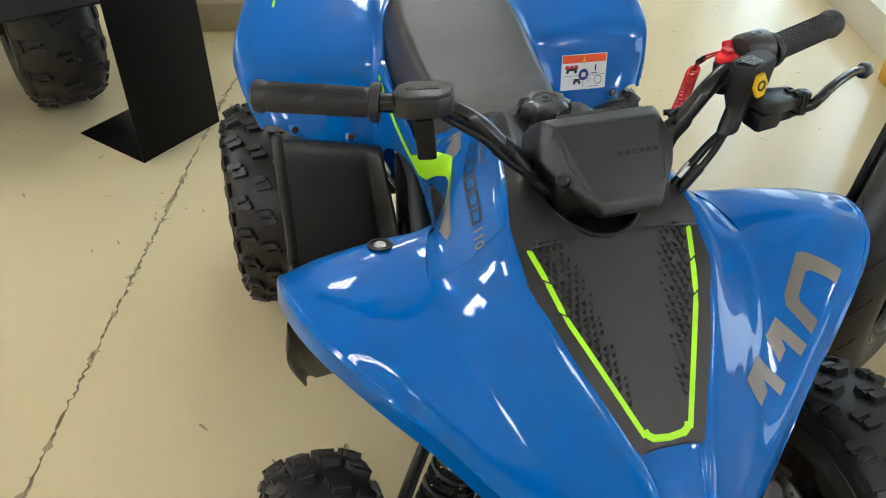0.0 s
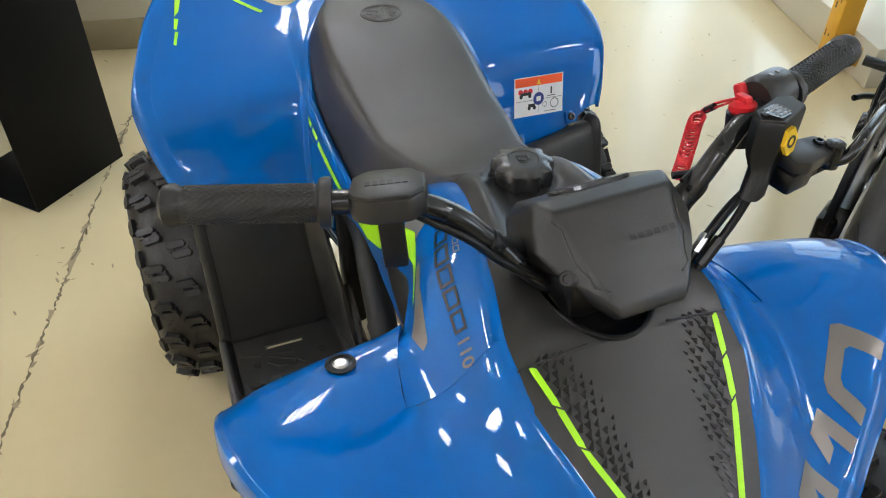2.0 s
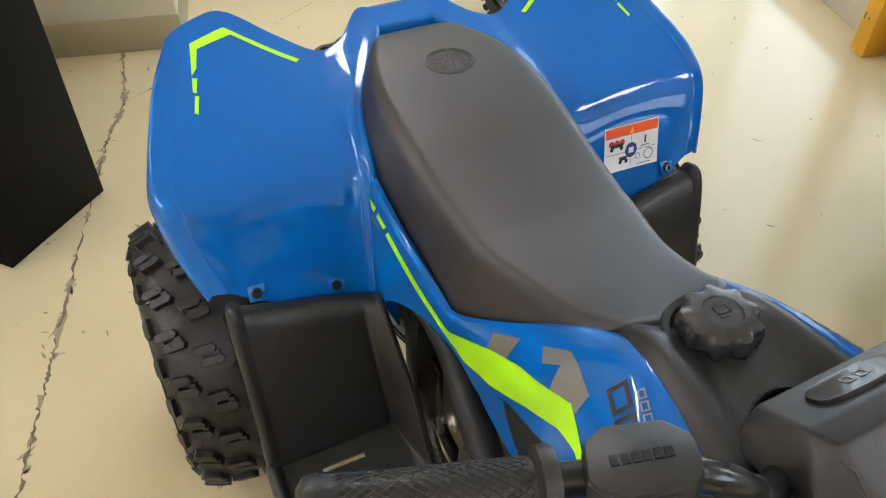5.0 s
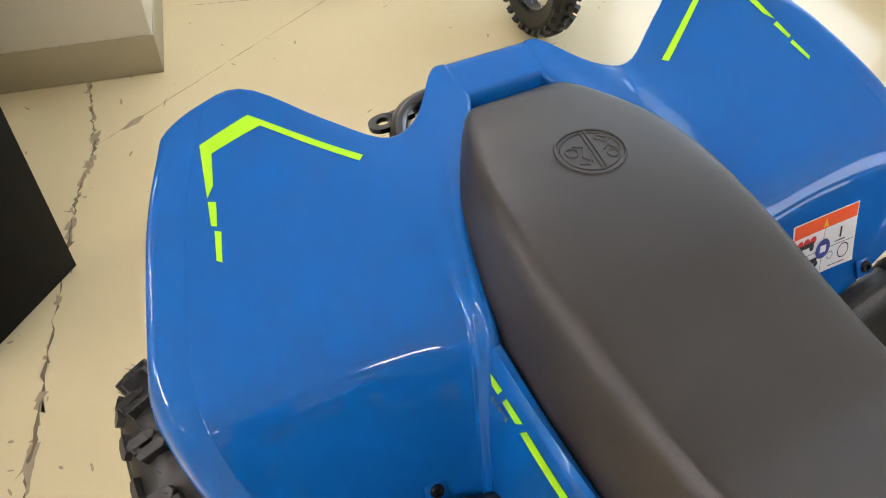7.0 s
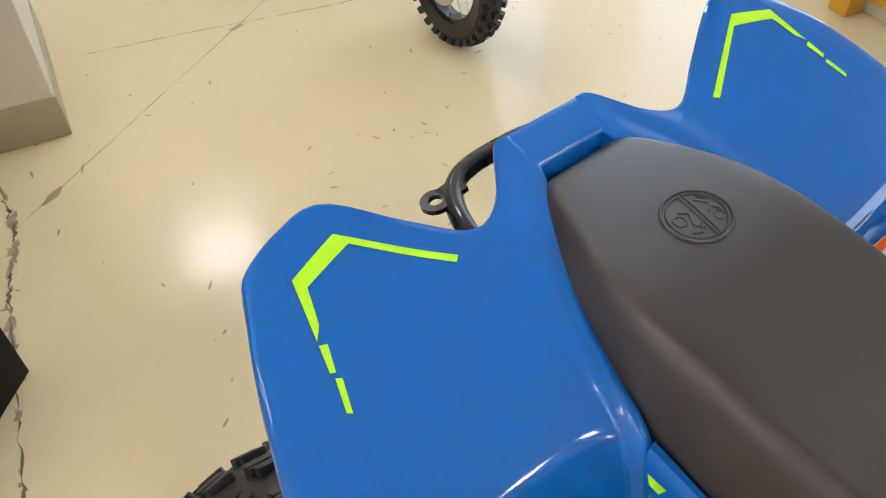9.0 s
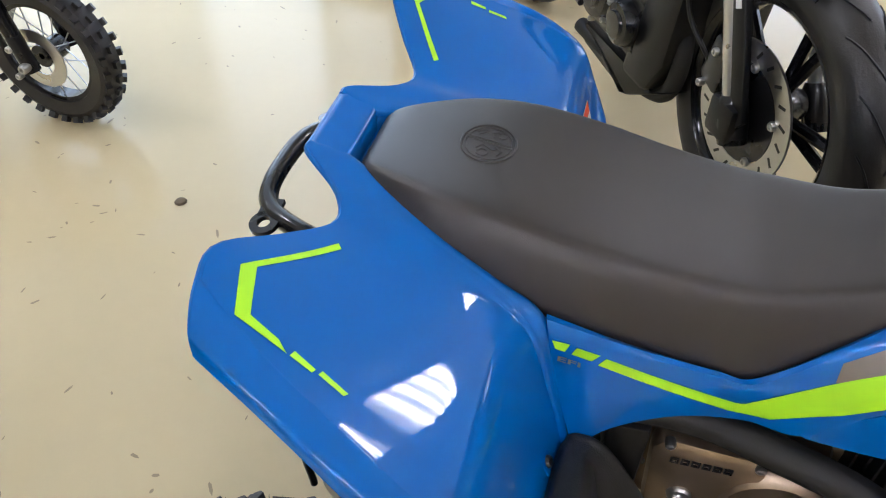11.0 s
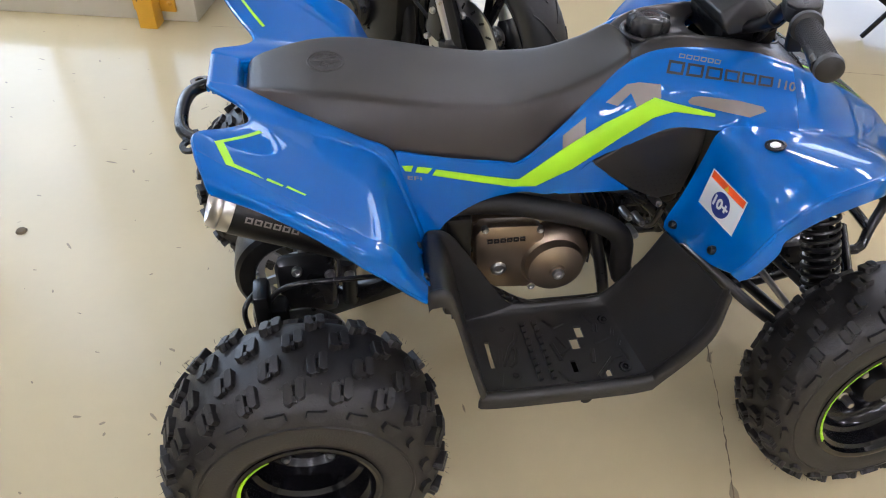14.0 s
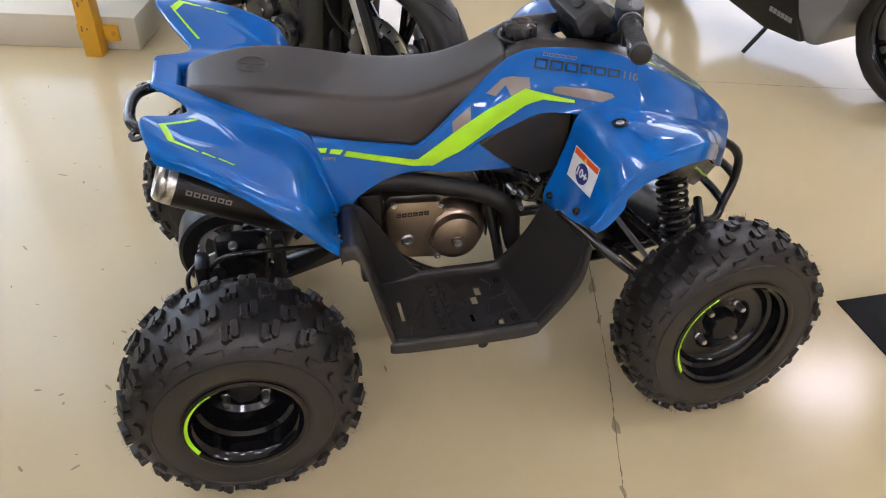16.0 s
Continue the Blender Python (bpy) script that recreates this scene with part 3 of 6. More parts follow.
    shell(bm, gg, 0.0012)
    part("rim_stripe", bm, GREEN, hold, "lime green rim stripe")
    return hold


wheel("rear_wheel", quad, (-0.518, -0.384, 0.233), 0.236, 0.204, 0.109, 20)
wheel("rear_wheel", quad, (-0.518, 0.384, 0.233), 0.236, 0.204, 0.109, 20, mirror=-1)
wheel("front_wheel", quad, (0.515, -0.389, 0.236), 0.239, 0.150, 0.133, 20, 3.5, sink=-0.1, camber=4)
wheel("front_wheel", quad, (0.515, 0.389, 0.236), 0.239, 0.150, 0.133, 20, 3.5, mirror=-1, sink=-0.1, camber=4)

# foot wells
FOOTM = mat("dusty_black_plastic", (0.021, 0.0202, 0.0195), 0.36, vary=0.22, scale=30, bump=0.3, bscale=500, rvary=0.1)
F_IN = [(-0.287, -0.172, 0.478), (-0.274, -0.172, 0.492), (-0.240, -0.174, 0.478), (-0.180, -0.164, 0.375), (-0.130, -0.160, 0.296), (-0.095, -0.160, 0.280), (0.0, -0.160, 0.278), (0.045, -0.162, 0.280), (0.074, -0.165, 0.294), (0.125, -0.175, 0.370), (0.160, -0.185, 0.455)]
F_PAN = [(-0.292, -0.200, 0.484), (-0.281, -0.200, 0.499), (-0.258, -0.198, 0.484), (-0.233, -0.190, 0.378), (-0.214, -0.183, 0.292), (-0.199, -0.180, 0.2745), (0.0, -0.178, 0.270), (0.062, -0.180, 0.2735), (0.082, -0.184, 0.292), (0.128, -0.192, 0.372), (0.163, -0.200, 0.457)]
F_OUT = [(-0.306, -0.366, 0.516), (-0.298, -0.368, 0.528), (-0.273, -0.370, 0.516), (-0.240, -0.370, 0.390), (-0.213, -0.372, 0.293), (-0.197, -0.375, 0.2745), (0.0, -0.376, 0.270), (0.084, -0.376, 0.2735), (0.106, -0.379, 0.294), (0.160, -0.396, 0.405), (0.178, -0.388, 0.490)]
rows = []
for a, b, s, dn in ((F_IN, F_PAN, 0.0, -0.012), (F_IN, F_PAN, 0.0, 0.002), (F_IN, F_PAN, 0.35, 0), (F_PAN, F_OUT, 0.0, 0), (F_PAN, F_OUT, 0.1, 0), (F_PAN, F_OUT, 0.35, 0), (F_PAN, F_OUT, 0.68, 0), (F_PAN, F_OUT, 0.91, 0), (F_PAN, F_OUT, 0.95, 0.006), (F_PAN, F_OUT, 0.985, 0.010), (F_PAN, F_OUT, 1.01, 0.004), (F_PAN, F_OUT, 1.012, -0.014)):
    rows.append([tuple(u + (v - u) * s + (dn if k == 2 else 0) for k, (u, v) in enumerate(zip(p, q))) for p, q in zip(a, b)])
SLOTS = [(-0.182, -0.277, 0.0055, 0.032, 0.0), (-0.002, -0.240, 0.008, 0.014, 0.0), (-0.016, -0.268, 0.008, 0.014, 0.0), (-0.030, -0.322, 0.007, 0.013, 0.0), (0.026, -0.341, 0.005, 0.009, 0.0)]
for f in (1, -1):
    g = surf(rows, 110, 190) * np.array([1, f, 1])
    keep = np.ones((110, 190), bool)
    for i in range(110):
        for j in range(190):
            c = g[i:i + 2, j:j + 2].reshape(-1, 3).mean(0)
            if 0.255 < c[2] < 0.277 and any(abs(c[0] - a - k * (c[1] * f - b)) < w and abs(c[1] * f - b) < h for a, b, w, h, k in SLOTS):
                keep[i, j] = False
    well = part("foot_well", shell(bmesh.new(), g, 0.005 * f, keep), FOOTM, quad, "black plastic foot well with raised grip pattern")
    SURF["well" + ("R" if f > 0 else "L")] = well
    for bx, by in ((-0.144, -0.215), (-0.143, -0.328), (0.057, -0.216), (0.060, -0.335)):
        bm = bmesh.new()
        lathe(bm, [(0.013, -0.006), (0.013, 0.0035), (0.010, 0.004), (0.010, 0.001), (0.0065, 0.001), (0.0065, 0.005), (0.003, 0.005), (0.003, 0.001), (0, 0.001)], 16, Matrix.Translation((bx, by * f, 0.2725)))
        part("floor_bolt", bm, BLACKM, well)
    for k, bx in enumerate((-0.104, -0.080)):
        bm = bmesh.new()
        for q in range(9):
            yy = -0.207 - 0.0165 * q
            o = 0.0005 * q
            prism(bm, [(bx - 0.0045 + o, f * (yy - 0.0078)), (bx + 0.0035 + o, f * (yy - 0.0055)), (bx + 0.0065 + o, f * (yy + 0.002)), (bx + 0.0035 + o, f * (yy + 0.0078)), (bx - 0.0045 + o, f * (yy + 0.0055))], 0.266, 0.2815)
        part("grip_rib", bm, FOOTM, well)
    for pts in (((-0.213, -0.330), (-0.202, -0.288), (-0.217, -0.267)), ((-0.199, -0.264), (-0.190, -0.221), (-0.201, -0.208)), ((-0.192, -0.352), (-0.174, -0.349), (-0.166, -0.321), (-0.176, -0.311)), ((-0.165, -0.302), (-0.157, -0.262)),
                ((-0.159, -0.305), (-0.138, -0.259), (-0.126, -0.246), (-0.120, -0.228)), ((-0.147, -0.308), (-0.134, -0.294), (-0.129, -0.267), (-0.137, -0.262)), ((-0.045, -0.246), (-0.033, -0.278), (-0.05, -0.292)), ((-0.062, -0.328), (-0.050, -0.352)), ((0.022, -0.270), (0.059, -0.257), (0.066, -0.24)), ((0.005, -0.351), (0.042, -0.312), (0.066, -0.306)), ((-0.06, -0.20), (-0.045, -0.222), (-0.025, -0.215)), ((0.02, -0.20), (0.035, -0.225), (0.03, -0.245)), ((-0.06, -0.262), (-0.052, -0.305)), ((0.012, -0.285), (0.005, -0.318)), ((0.072, -0.265), (0.062, -0.285), (0.07, -0.32))):
        bm = bmesh.new()
        tube(bm, [(x, y * f, 0.2742) for x, y in pts], 0.0050, 0, 6)
        part("grip_rib", bm, FOOTM, well)

# frame, and assumed dark inner bodies that keep the floor from showing through
def rod(name, pts, r, material=BLACKM, parent=quad, n=20, k=10, label=""):
    return part(name, tube(bmesh.new(), pts, r, n, k), material, parent, label)


bm = bmesh.new()
box(bm, (-0.50, -0.10, 0.555), (-0.20, 0.10, 0.665), 0.02)
part("seat_base", bm, BLACKP, quad)
# dark block and plates are made up to fill the gaps by the engine
part("dark_gap_block", box(bmesh.new(), (-0.315, -0.115, 0.33), (-0.205, 0.115, 0.55), 0.015), BLACKP, quad)
for f in (1, -1):
    part("dark_gap_plate", box(bmesh.new(), (-0.245, min(0.115 * f, 0.150 * f), 0.26), (-0.195, max(0.115 * f, 0.150 * f), 0.50), 0.01), BLACKP, quad)
    part("brake_link", tube(bmesh.new(), [(-0.20, 0.148 * f, 0.36), (-0.08, 0.150 * f, 0.275), (0.03, 0.150 * f, 0.262)], 0.008, 12, 8), BLACKM, quad)
bm = bmesh.new()
box(bm, (-0.20, -0.105, 0.535), (0.20, 0.105, 0.640), 0.02)
part("air_box", bm, BLACKP, quad)
bm = bmesh.new()
box(bm, (0.05, -0.085, 0.63), (0.24, 0.085, 0.735), 0.03)
part("fuel_tank", bm, BLACKP, quad)
bm = bmesh.new()
box(bm, (0.23, -0.10, 0.46), (0.42, 0.10, 0.655), 0.02)
part("steering_well", bm, BLACKP, quad)
bm = bmesh.new()
box(bm, (0.37, -0.085, 0.42), (0.60, 0.085, 0.555), 0.02)
part("front_tray", bm, BLACKP, quad)
for f in (1, -1):
    rod("frame_tube", [(-0.45, 0.10 * f, 0.50), (-0.2, 0.10 * f, 0.53), (0.10, 0.10 * f, 0.50), (0.25, 0.10 * f, 0.33), (0.30, 0.10 * f, 0.22)], 0.014)
    rod("frame_tube", [(-0.22, 0.10 * f, 0.22), (0.0, 0.11 * f, 0.215), (0.30, 0.11 * f, 0.22), (0.55, 0.09 * f, 0.24), (0.62, 0.07 * f, 0.30)], 0.014)
    rod("frame_tube", [(-0.13, 0.138 * f, 0.245), (0.0, 0.140 * f, 0.243), (0.12, 0.140 * f, 0.245)], 0.010)
    rod("frame_tube", [(-0.24, 0.10 * f, 0.52), (-0.21, 0.11 * f, 0.38), (-0.20, 0.10 * f, 0.22)], 0.014)
    rod("footrest_bar", [(-0.02, 0.10 * f, 0.222), (-0.02, 0.25 * f, 0.236), (-0.02, 0.37 * f, 0.24)], 0.011)
    rod("footrest_strut", [(0.05, 0.11 * f, 0.42), (0.07, 0.13 * f, 0.33), (0.085, 0.14 * f, 0.25)], 0.012)
    # front suspension
    for zz, zo in ((0.345, 0.285), (0.235, 0.19)):
        rod("suspension_arm", [(0.40, 0.10 * f, zz), (0.46, 0.22 * f, (zz + zo) / 2), (0.50, 0.315 * f, zo)], 0.011)
        rod("suspension_arm", [(0.60, 0.09 * f, zz), (0.56, 0.2 * f, (zz + zo) / 2), (0.51, 0.315 * f, zo)], 0.011)
    rod("tie_rod", [(0.40, 0.05 * f, 0.30), (0.44, 0.31 * f, 0.27)], 0.007, STEEL)
    rod("lower_stay", [(0.20, 0.12 * f, 0.40), (0.34, 0.24 * f, 0.30), (0.44, 0.31 * f, 0.24)], 0.011)
    bm = bmesh.new()
    lathe(bm, [(0, -0.03), (0.045, -0.03), (0.055, -0.012), (0.055, 0.02), (0.03, 0.03), (0, 0.03)], 20, Matrix.Translation((0.515, 0.318 * f, 0.243)) @ pose(0, 0, 0, 90, 0, 0))
    part("hub", bm, BLACKM, quad)
    bm = bmesh.new()
    lathe(bm, [(0.045, -0.002), (0.085, -0.002), (0.085, 0.002), (0.045, 0.002)], 36, Matrix.Translation((0.515, 0.290 * f, 0.243)) @ pose(0, 0, 0, 90, 0, 0), closed=True)
    disc = part("brake_disc", bm, STEEL, quad, "drilled steel brake disc")
    for q in range(10):
        a = q * math.pi / 5
        for rr, da in ((0.06, 0), (0.072, 0.25)):
            bm = bmesh.new()
            lathe(bm, [(0, -0.0026), (0.0035, -0.0026), (0.0035, 0.0026), (0, 0.0026)], 8, Matrix.Translation((0.515 + rr * math.cos(a + da), 0.290 * f, 0.243 + rr * math.sin(a + da))) @ pose(0, 0, 0, 90, 0, 0))
            part("disc_hole", bm, INK, disc)
    bm = bmesh.new()
    lathe(bm, [(0, 0.0), (0.022, 0.0), (0.022, 0.010), (0.017, 0.014), (0, 0.014)], 20, Matrix.Translation((0.500, 0.262 * f, 0.300)) @ pose(0, 0, 0, 0, 25, 0))
    part("ball_joint", bm, STEEL, quad, "bright steel joint cap")
    # coil spring shock
    top, low = Vector((0.44, 0.165 * f, 0.555)), Vector((0.47, 0.265 * f, 0.300))
    ax = (low - top).normalized()
    m = frame_of(top, ax)
    L = (low - top).length
    bm = bmesh.new()
    lathe(bm, [(0, -0.01), (0.026, -0.01), (0.032, 0.012), (0.032, 0.02), (0.014, 0.022), (0.014, L * 0.55), (0.020, L * 0.57), (0.020, L * 0.9), (0.030, L * 0.91), (0.030, L * 0.94), (0.012, L), (0, L)], 20, m)
    shock = part("shock_absorber", bm, BLACKM, quad, "black coil shock absorber")
    bm = bmesh.new()
    pts = [m @ Vector((0.031 * math.cos(t), 0.031 * math.sin(t), 0.02 + (L * 0.89 - 0.02) * t / (26 * math.pi))) for t in np.linspace(0, 26 * math.pi, 310)]
    tube(bm, pts, 0.0050, 0, 7)
    part("spring", bm, BLACKM, shock, "gloss black coil spring")
    # bumper
    rod("bumper", [(0.56, 0.07 * f, 0.50), (0.64, 0.06 * f, 0.49), (0.705, 0.052 * f, 0.44), (0.718, 0.05 * f, 0.37), (0.69, 0.07 * f, 0.31), (0.655, 0.10 * f, 0.285), (0.60, 0.09 * f, 0.28)], 0.011)
    # dark strip under the front edge with its green line
    low = [(x - 0.005, y * 0.97 * -f * -1 if f > 0 else -y * 0.97, z - 0.004) for x, y, z in X_LIP[3:]]
    strip = [low, [(x - 0.012, y * 0.94, z - 0.030) for x, y, z in low], [(x - 0.035, y * 0.90, z - 0.058) for x, y, z in low]]
    part("nose_strip", shell(bmesh.new(), surf(strip, 10, 24), -0.004 * f), BLACKP, quad, "black plastic strip under the hood edge")
    part("nose_line", tube(bmesh.new(), [(x + 0.001, y * 1.004, z) for x, y, z in strip[1][1:]], 0.0028, 20, 6), GREEN, quad, "lime green line")
rod("bumper_bar", [(0.718, -0.05, 0.37), (0.722, 0, 0.37), (0.718, 0.05, 0.37)], 0.011)
rod("bumper_bar", [(0.69, -0.07, 0.31), (0.695, 0, 0.31), (0.69, 0.07, 0.31)], 0.011)
bm = bmesh.new()
box(bm, (0.36, -0.09, 0.20), (0.60, 0.09, 0.30), 0.02)
part("front_frame", bm, BLACKM, quad)

# engine
eng = new("engine")
eng.parent = quad
bm = bmesh.new()
box(bm, (-0.19, -0.085, 0.265), (0.03, 0.09, 0.44), 0.02)
box(bm, (0.02, -0.055, 0.31), (0.15, 0.06, 0.43), 0.015)
part("crankcase", bm, BRONZE, eng, "bronze cast crankcase")
for q in range(7):
    bm = bmesh.new()
    box(bm, (0.045 + 0.016 * q, -0.078, 0.30), (0.049 + 0.016 * q, 0.075, 0.445), 0.0015)
    part("cooling_fin", bm, BLACKM, eng)
bm = bmesh.new()
prism(bm, [(-0.175, 0.30), (-0.06, 0.285), (-0.04, 0.40), (-0.06, 0.445), (-0.17, 0.452), (-0.185, 0.43)], 0.085, 0.120, Matrix(((1, 0, 0, 0), (0, 0, -1, 0), (0, 1, 0, 0), (0, 0, 0, 1))), 0.010)
part("side_cover", bm, BRONZE, eng, "bronze engine side cover")
EY = pose(0, 0, 0, 90, 0, 0)
bm = bmesh.new()
lathe(bm, [(0.075, 0.075), (0.075, 0.105), (0.068, 0.118), (0.058, 0.124), (0.054, 0.140), (0.040, 0.148), (0.016, 0.150), (0.014, 0.154), (0, 0.155)], 36, Matrix.Translation((-0.026, 0, 0.352)) @ EY)
part("clutch_cover", bm, BRONZE, eng, "round bronze clutch cover")
for bx, bz, by, br in ((-0.026, 0.352, -0.156, 0.012), (-0.135, 0.348, -0.120, 0.016), (-0.165, 0.445, -0.118, 0.007), (-0.06, 0.435, -0.118, 0.007), (-0.17, 0.305, -0.118, 0.007), (0.035, 0.345, -0.10, 0.008), (-0.065, 0.292, -0.118, 0.008), (0.02, 0.30, -0.10, 0.008)):
    bolt("cover_bolt", eng, (bx, by, bz), (0, -1, 0), br, 0.006, STEEL, "bright steel bolt")
for q in range(6):
    bm = bmesh.new()
    x = -0.160 + 0.0125 * q
    for x0, x1, z0, z1 in ((0, 0.0100, 0.4135, 0.4155), (0, 0.0100, 0.4205, 0.4225), (0, 0.0022, 0.4155, 0.4205), (0.0078, 0.0100, 0.4155, 0.4205)):
        box(bm, (x + x0, -0.1225, z0), (x + x1, -0.119, z1))
    part("maker_mark", bm, BLACKM, eng)

# exhaust
# Pipe black set darker than its own to hold the side panel's shade.
PIPE_DARK = mat("pipe_dark", (0.0045, 0.004, 0.004), 0.6, vary=0.3, bump=0.1)
rod("exhaust_pipe", [(0.12, -0.06, 0.33), (0.115, -0.13, 0.31), (0.098, -0.150, 0.36), (0.085, -0.155, 0.43), (0.03, -0.150, 0.472), (-0.06, -0.138, 0.497), (-0.15, -0.125, 0.512), (-0.26, -0.13, 0.515), (-0.36, -0.17, 0.52)], 0.021, PIPE_DARK, n=50, k=14, label="black exhaust pipe with heat shield")
m = frame_of((-0.622, -0.203, 0.628), (0.262, 0.0, -0.115))
bm = bmesh.new()
lathe(bm, [(0.0, 0.014), (0.026, 0.014), (0.030, 0.004), (0.036, 0.0), (0.041, 0.005), (0.0435, 0.014), (0.0425, 0.017), (0.0440, 0.019), (0.0445, 0.034), (0.0, 0.036)], 32, m)
muf = part("muffler", lathe(bmesh.new(), [(0, 0.032), (0.0435, 0.032), (0.046, 0.037), (0.046, 0.26), (0.030, 0.31), (0, 0.31)], 32, m), BLACKP, quad, "black muffler with a brushed steel end cap")
part("end_cap", bm, STEEL, muf, "brushed steel end cap")
side = (m.inverted().to_3x3() @ Vector((0.097, -0.970, 0.221))).normalized()
a0 = math.atan2(side.y, side.x)
turn = 1 if (m.to_3x3() @ Vector((-math.sin(a0), math.cos(a0), 0))).z > 0 else -1


def on_muffler(x0, x1, b0, b1):
    """A thin patch on the muffler's side between two lengths and two turns."""
    return np.array([[m @ Vector((0.0464 * math.cos(a0 + turn * a), 0.0464 * math.sin(a0 + turn * a), xx)) for xx in (x0, x1)] for a in np.linspace(b0, b1, 4)])


for q in range(6):
    x, bm = 0.053 + q * 0.0145, bmesh.new()
    for x0, x1, b0, b1 in ((0, 0.0115, -0.105, -0.055), (0, 0.0115, 0.055, 0.105), (0, 0.0028, -0.055, 0.055), (0.0087, 0.0115, -0.055, 0.055)):
        shell(bm, on_muffler(x + x0, x + x1, b0, b1), 0.0004)
    part("maker_mark", bm, SILVER, muf)

# rear axle, swing arm, chain guard, brake
bm = bmesh.new()
lathe(bm, [(0, -0.25), (0.018, -0.25), (0.018, -0.06), (0.045, -0.058), (0.045, 0.058), (0.018, 0.06), (0.018, 0.25), (0, 0.25)], 24, Matrix.Translation((-0.515, 0, 0.232)) @ EY)
part("rear_axle", bm, BLACKM, quad)
for f in (1, -1):
    bm = bmesh.new()
    p, q = Vector((-0.49, 0.095 * f, 0.268)), Vector((-0.21, 0.100 * f, 0.362))
    m = frame_of((p + q) / 2, q - p, (0, 0, 1))
    box(bm, (-0.024, -0.014, -0.16), (0.024, 0.014, 0.16), 0.005, m)
    part("swing_arm", bm, BLACKM, quad)
    bm = bmesh.new()
    lathe(bm, [(0, -0.03), (0.05, -0.03), (0.056, -0.02), (0.056, 0.02), (0.05, 0.03), (0, 0.03)], 24, Matrix.Translation((-0.515, 0.20 * f, 0.232)) @ EY)
    part("axle_hub", bm, BLACKM, quad)
bm = bmesh.new()
gg = np.array([[(-0.521 + 0.112 * math.cos(a) * k0, yy, 0.338 + 0.112 * math.sin(a) * k0) for k0, yy in ((0.66, -0.075), (0.70, -0.079), (0.93, -0.079), (1.0, -0.072), (1.02, -0.05), (1.02, 0.0))] for a in np.linspace(math.radians(66), math.radians(216), 32)])
shell(bm, gg, 0.004)
part("chain_guard", bm, BLACKP, quad, "round black plastic chain guard")
# Steel made paler and less metallic, so it reads as lit.
LIT_STEEL = mat("lit_steel", (0.42, 0.42, 0.41), 0.38, metal=0.25, vary=0.15, scale=40)
spc = Matrix.Translation((-0.511, -0.055, 0.335)) @ EY
spr = part("sprocket", lathe(bmesh.new(), [(0.068, -0.003), (0.080, -0.003), (0.080, 0.003), (0.068, 0.003)], 44, spc, closed=True), LIT_STEEL, quad, "steel chain sprocket")
part("sprocket_hub", lathe(bmesh.new(), [(0, -0.003), (0.044, -0.003), (0.044, 0.003), (0, 0.003)], 32, spc), LIT_STEEL, spr)
for q in range(6):
    a = 2 * math.pi * q / 6 + 0.35
    bm = bmesh.new()
    prism(bm, [(r * math.cos(a + w), r * math.sin(a + w)) for r, w in ((0.042, -0.22), (0.070, -0.13), (0.070, 0.13), (0.042, 0.22))], -0.003, 0.003, spc)
    part("sprocket_arm", bm, LIT_STEEL, spr)
bm = bmesh.new()
for q in range(40):
    a, h = 2 * math.pi * q / 40, math.pi / 40
    prism(bm, [(r * math.cos(a + w * h), r * math.sin(a + w * h)) for r, w in ((0.079, -0.75), (0.085, -0.3), (0.085, 0.3), (0.079, 0.75))], -0.0028, 0.0028, spc)
part("sprocket_teeth", bm, LIT_STEEL, spr)
bm = bmesh.new()
box(bm, (-0.60, -0.175, 0.27), (-0.535, -0.125, 0.345), 0.012)
box(bm, (-0.595, -0.18, 0.30), (-0.565, -0.12, 0.385), 0.008)
part("brake_caliper", bm, BLACKM, quad)
bm = bmesh.new()
lathe(bm, [(0.04, -0.002), (0.088, -0.002), (0.088, 0.002), (0.04, 0.002)], 40, Matrix.Translation((-0.515, -0.16, 0.245)) @ EY, closed=True)
part("brake_disc", bm, STEEL, quad)
bm = bmesh.new()
box(bm, (-0.555, -0.12, 0.27), (-0.44, -0.075, 0.405), 0.02)
part("axle_carrier", bm, BLACKM, quad)
for q, (bx, bz) in enumerate(((-0.514, 0.390), (-0.419, 0.372), (-0.455, 0.376), (-0.545, 0.30))):
    bolt("carrier_bolt", quad, (bx, -0.122, bz), (0, -1, 0.3), 0.010, 0.008, STEEL, "bright steel bolt")
rod("carrier_post", [(-0.420, -0.105, 0.29), (-0.420, -0.110, 0.395)], 0.015)
rod("rear_shock_body", [(-0.42, 0, 0.30), (-0.30, 0, 0.52)], 0.028)
rod("brake_hose", [(-0.58, -0.15, 0.33), (-0.53, -0.17, 0.40), (-0.40, -0.16, 0.395), (-0.28, -0.13, 0.37), (-0.22, -0.11, 0.40)], 0.005)
rod("brake_hose", [(-0.58, -0.14, 0.38), (-0.61, -0.18, 0.36), (-0.60, -0.19, 0.28)], 0.005)
rod("wire", [(-0.26, -0.12, 0.52), (-0.24, -0.14, 0.44), (-0.25, -0.12, 0.36)], 0.005)
rod("wire", [(-0.22, -0.11, 0.52), (-0.21, -0.14, 0.46), (-0.19, -0.12, 0.40)], 0.004)
rod("brake_cable", [(-0.20, -0.135, 0.270), (-0.05, -0.138, 0.268), (0.10, -0.136, 0.272), (0.16, -0.10, 0.30)], 0.0035)
rod("drain_tube", [(0.10, -0.10, 0.44), (0.15, -0.13, 0.43), (0.17, -0.13, 0.48)], 0.006)
bm = bmesh.new()
box(bm, (0.10, -0.09, 0.44), (0.22, 0.09, 0.54), 0.015)
part("carburettor", bm, BLACKM, quad)
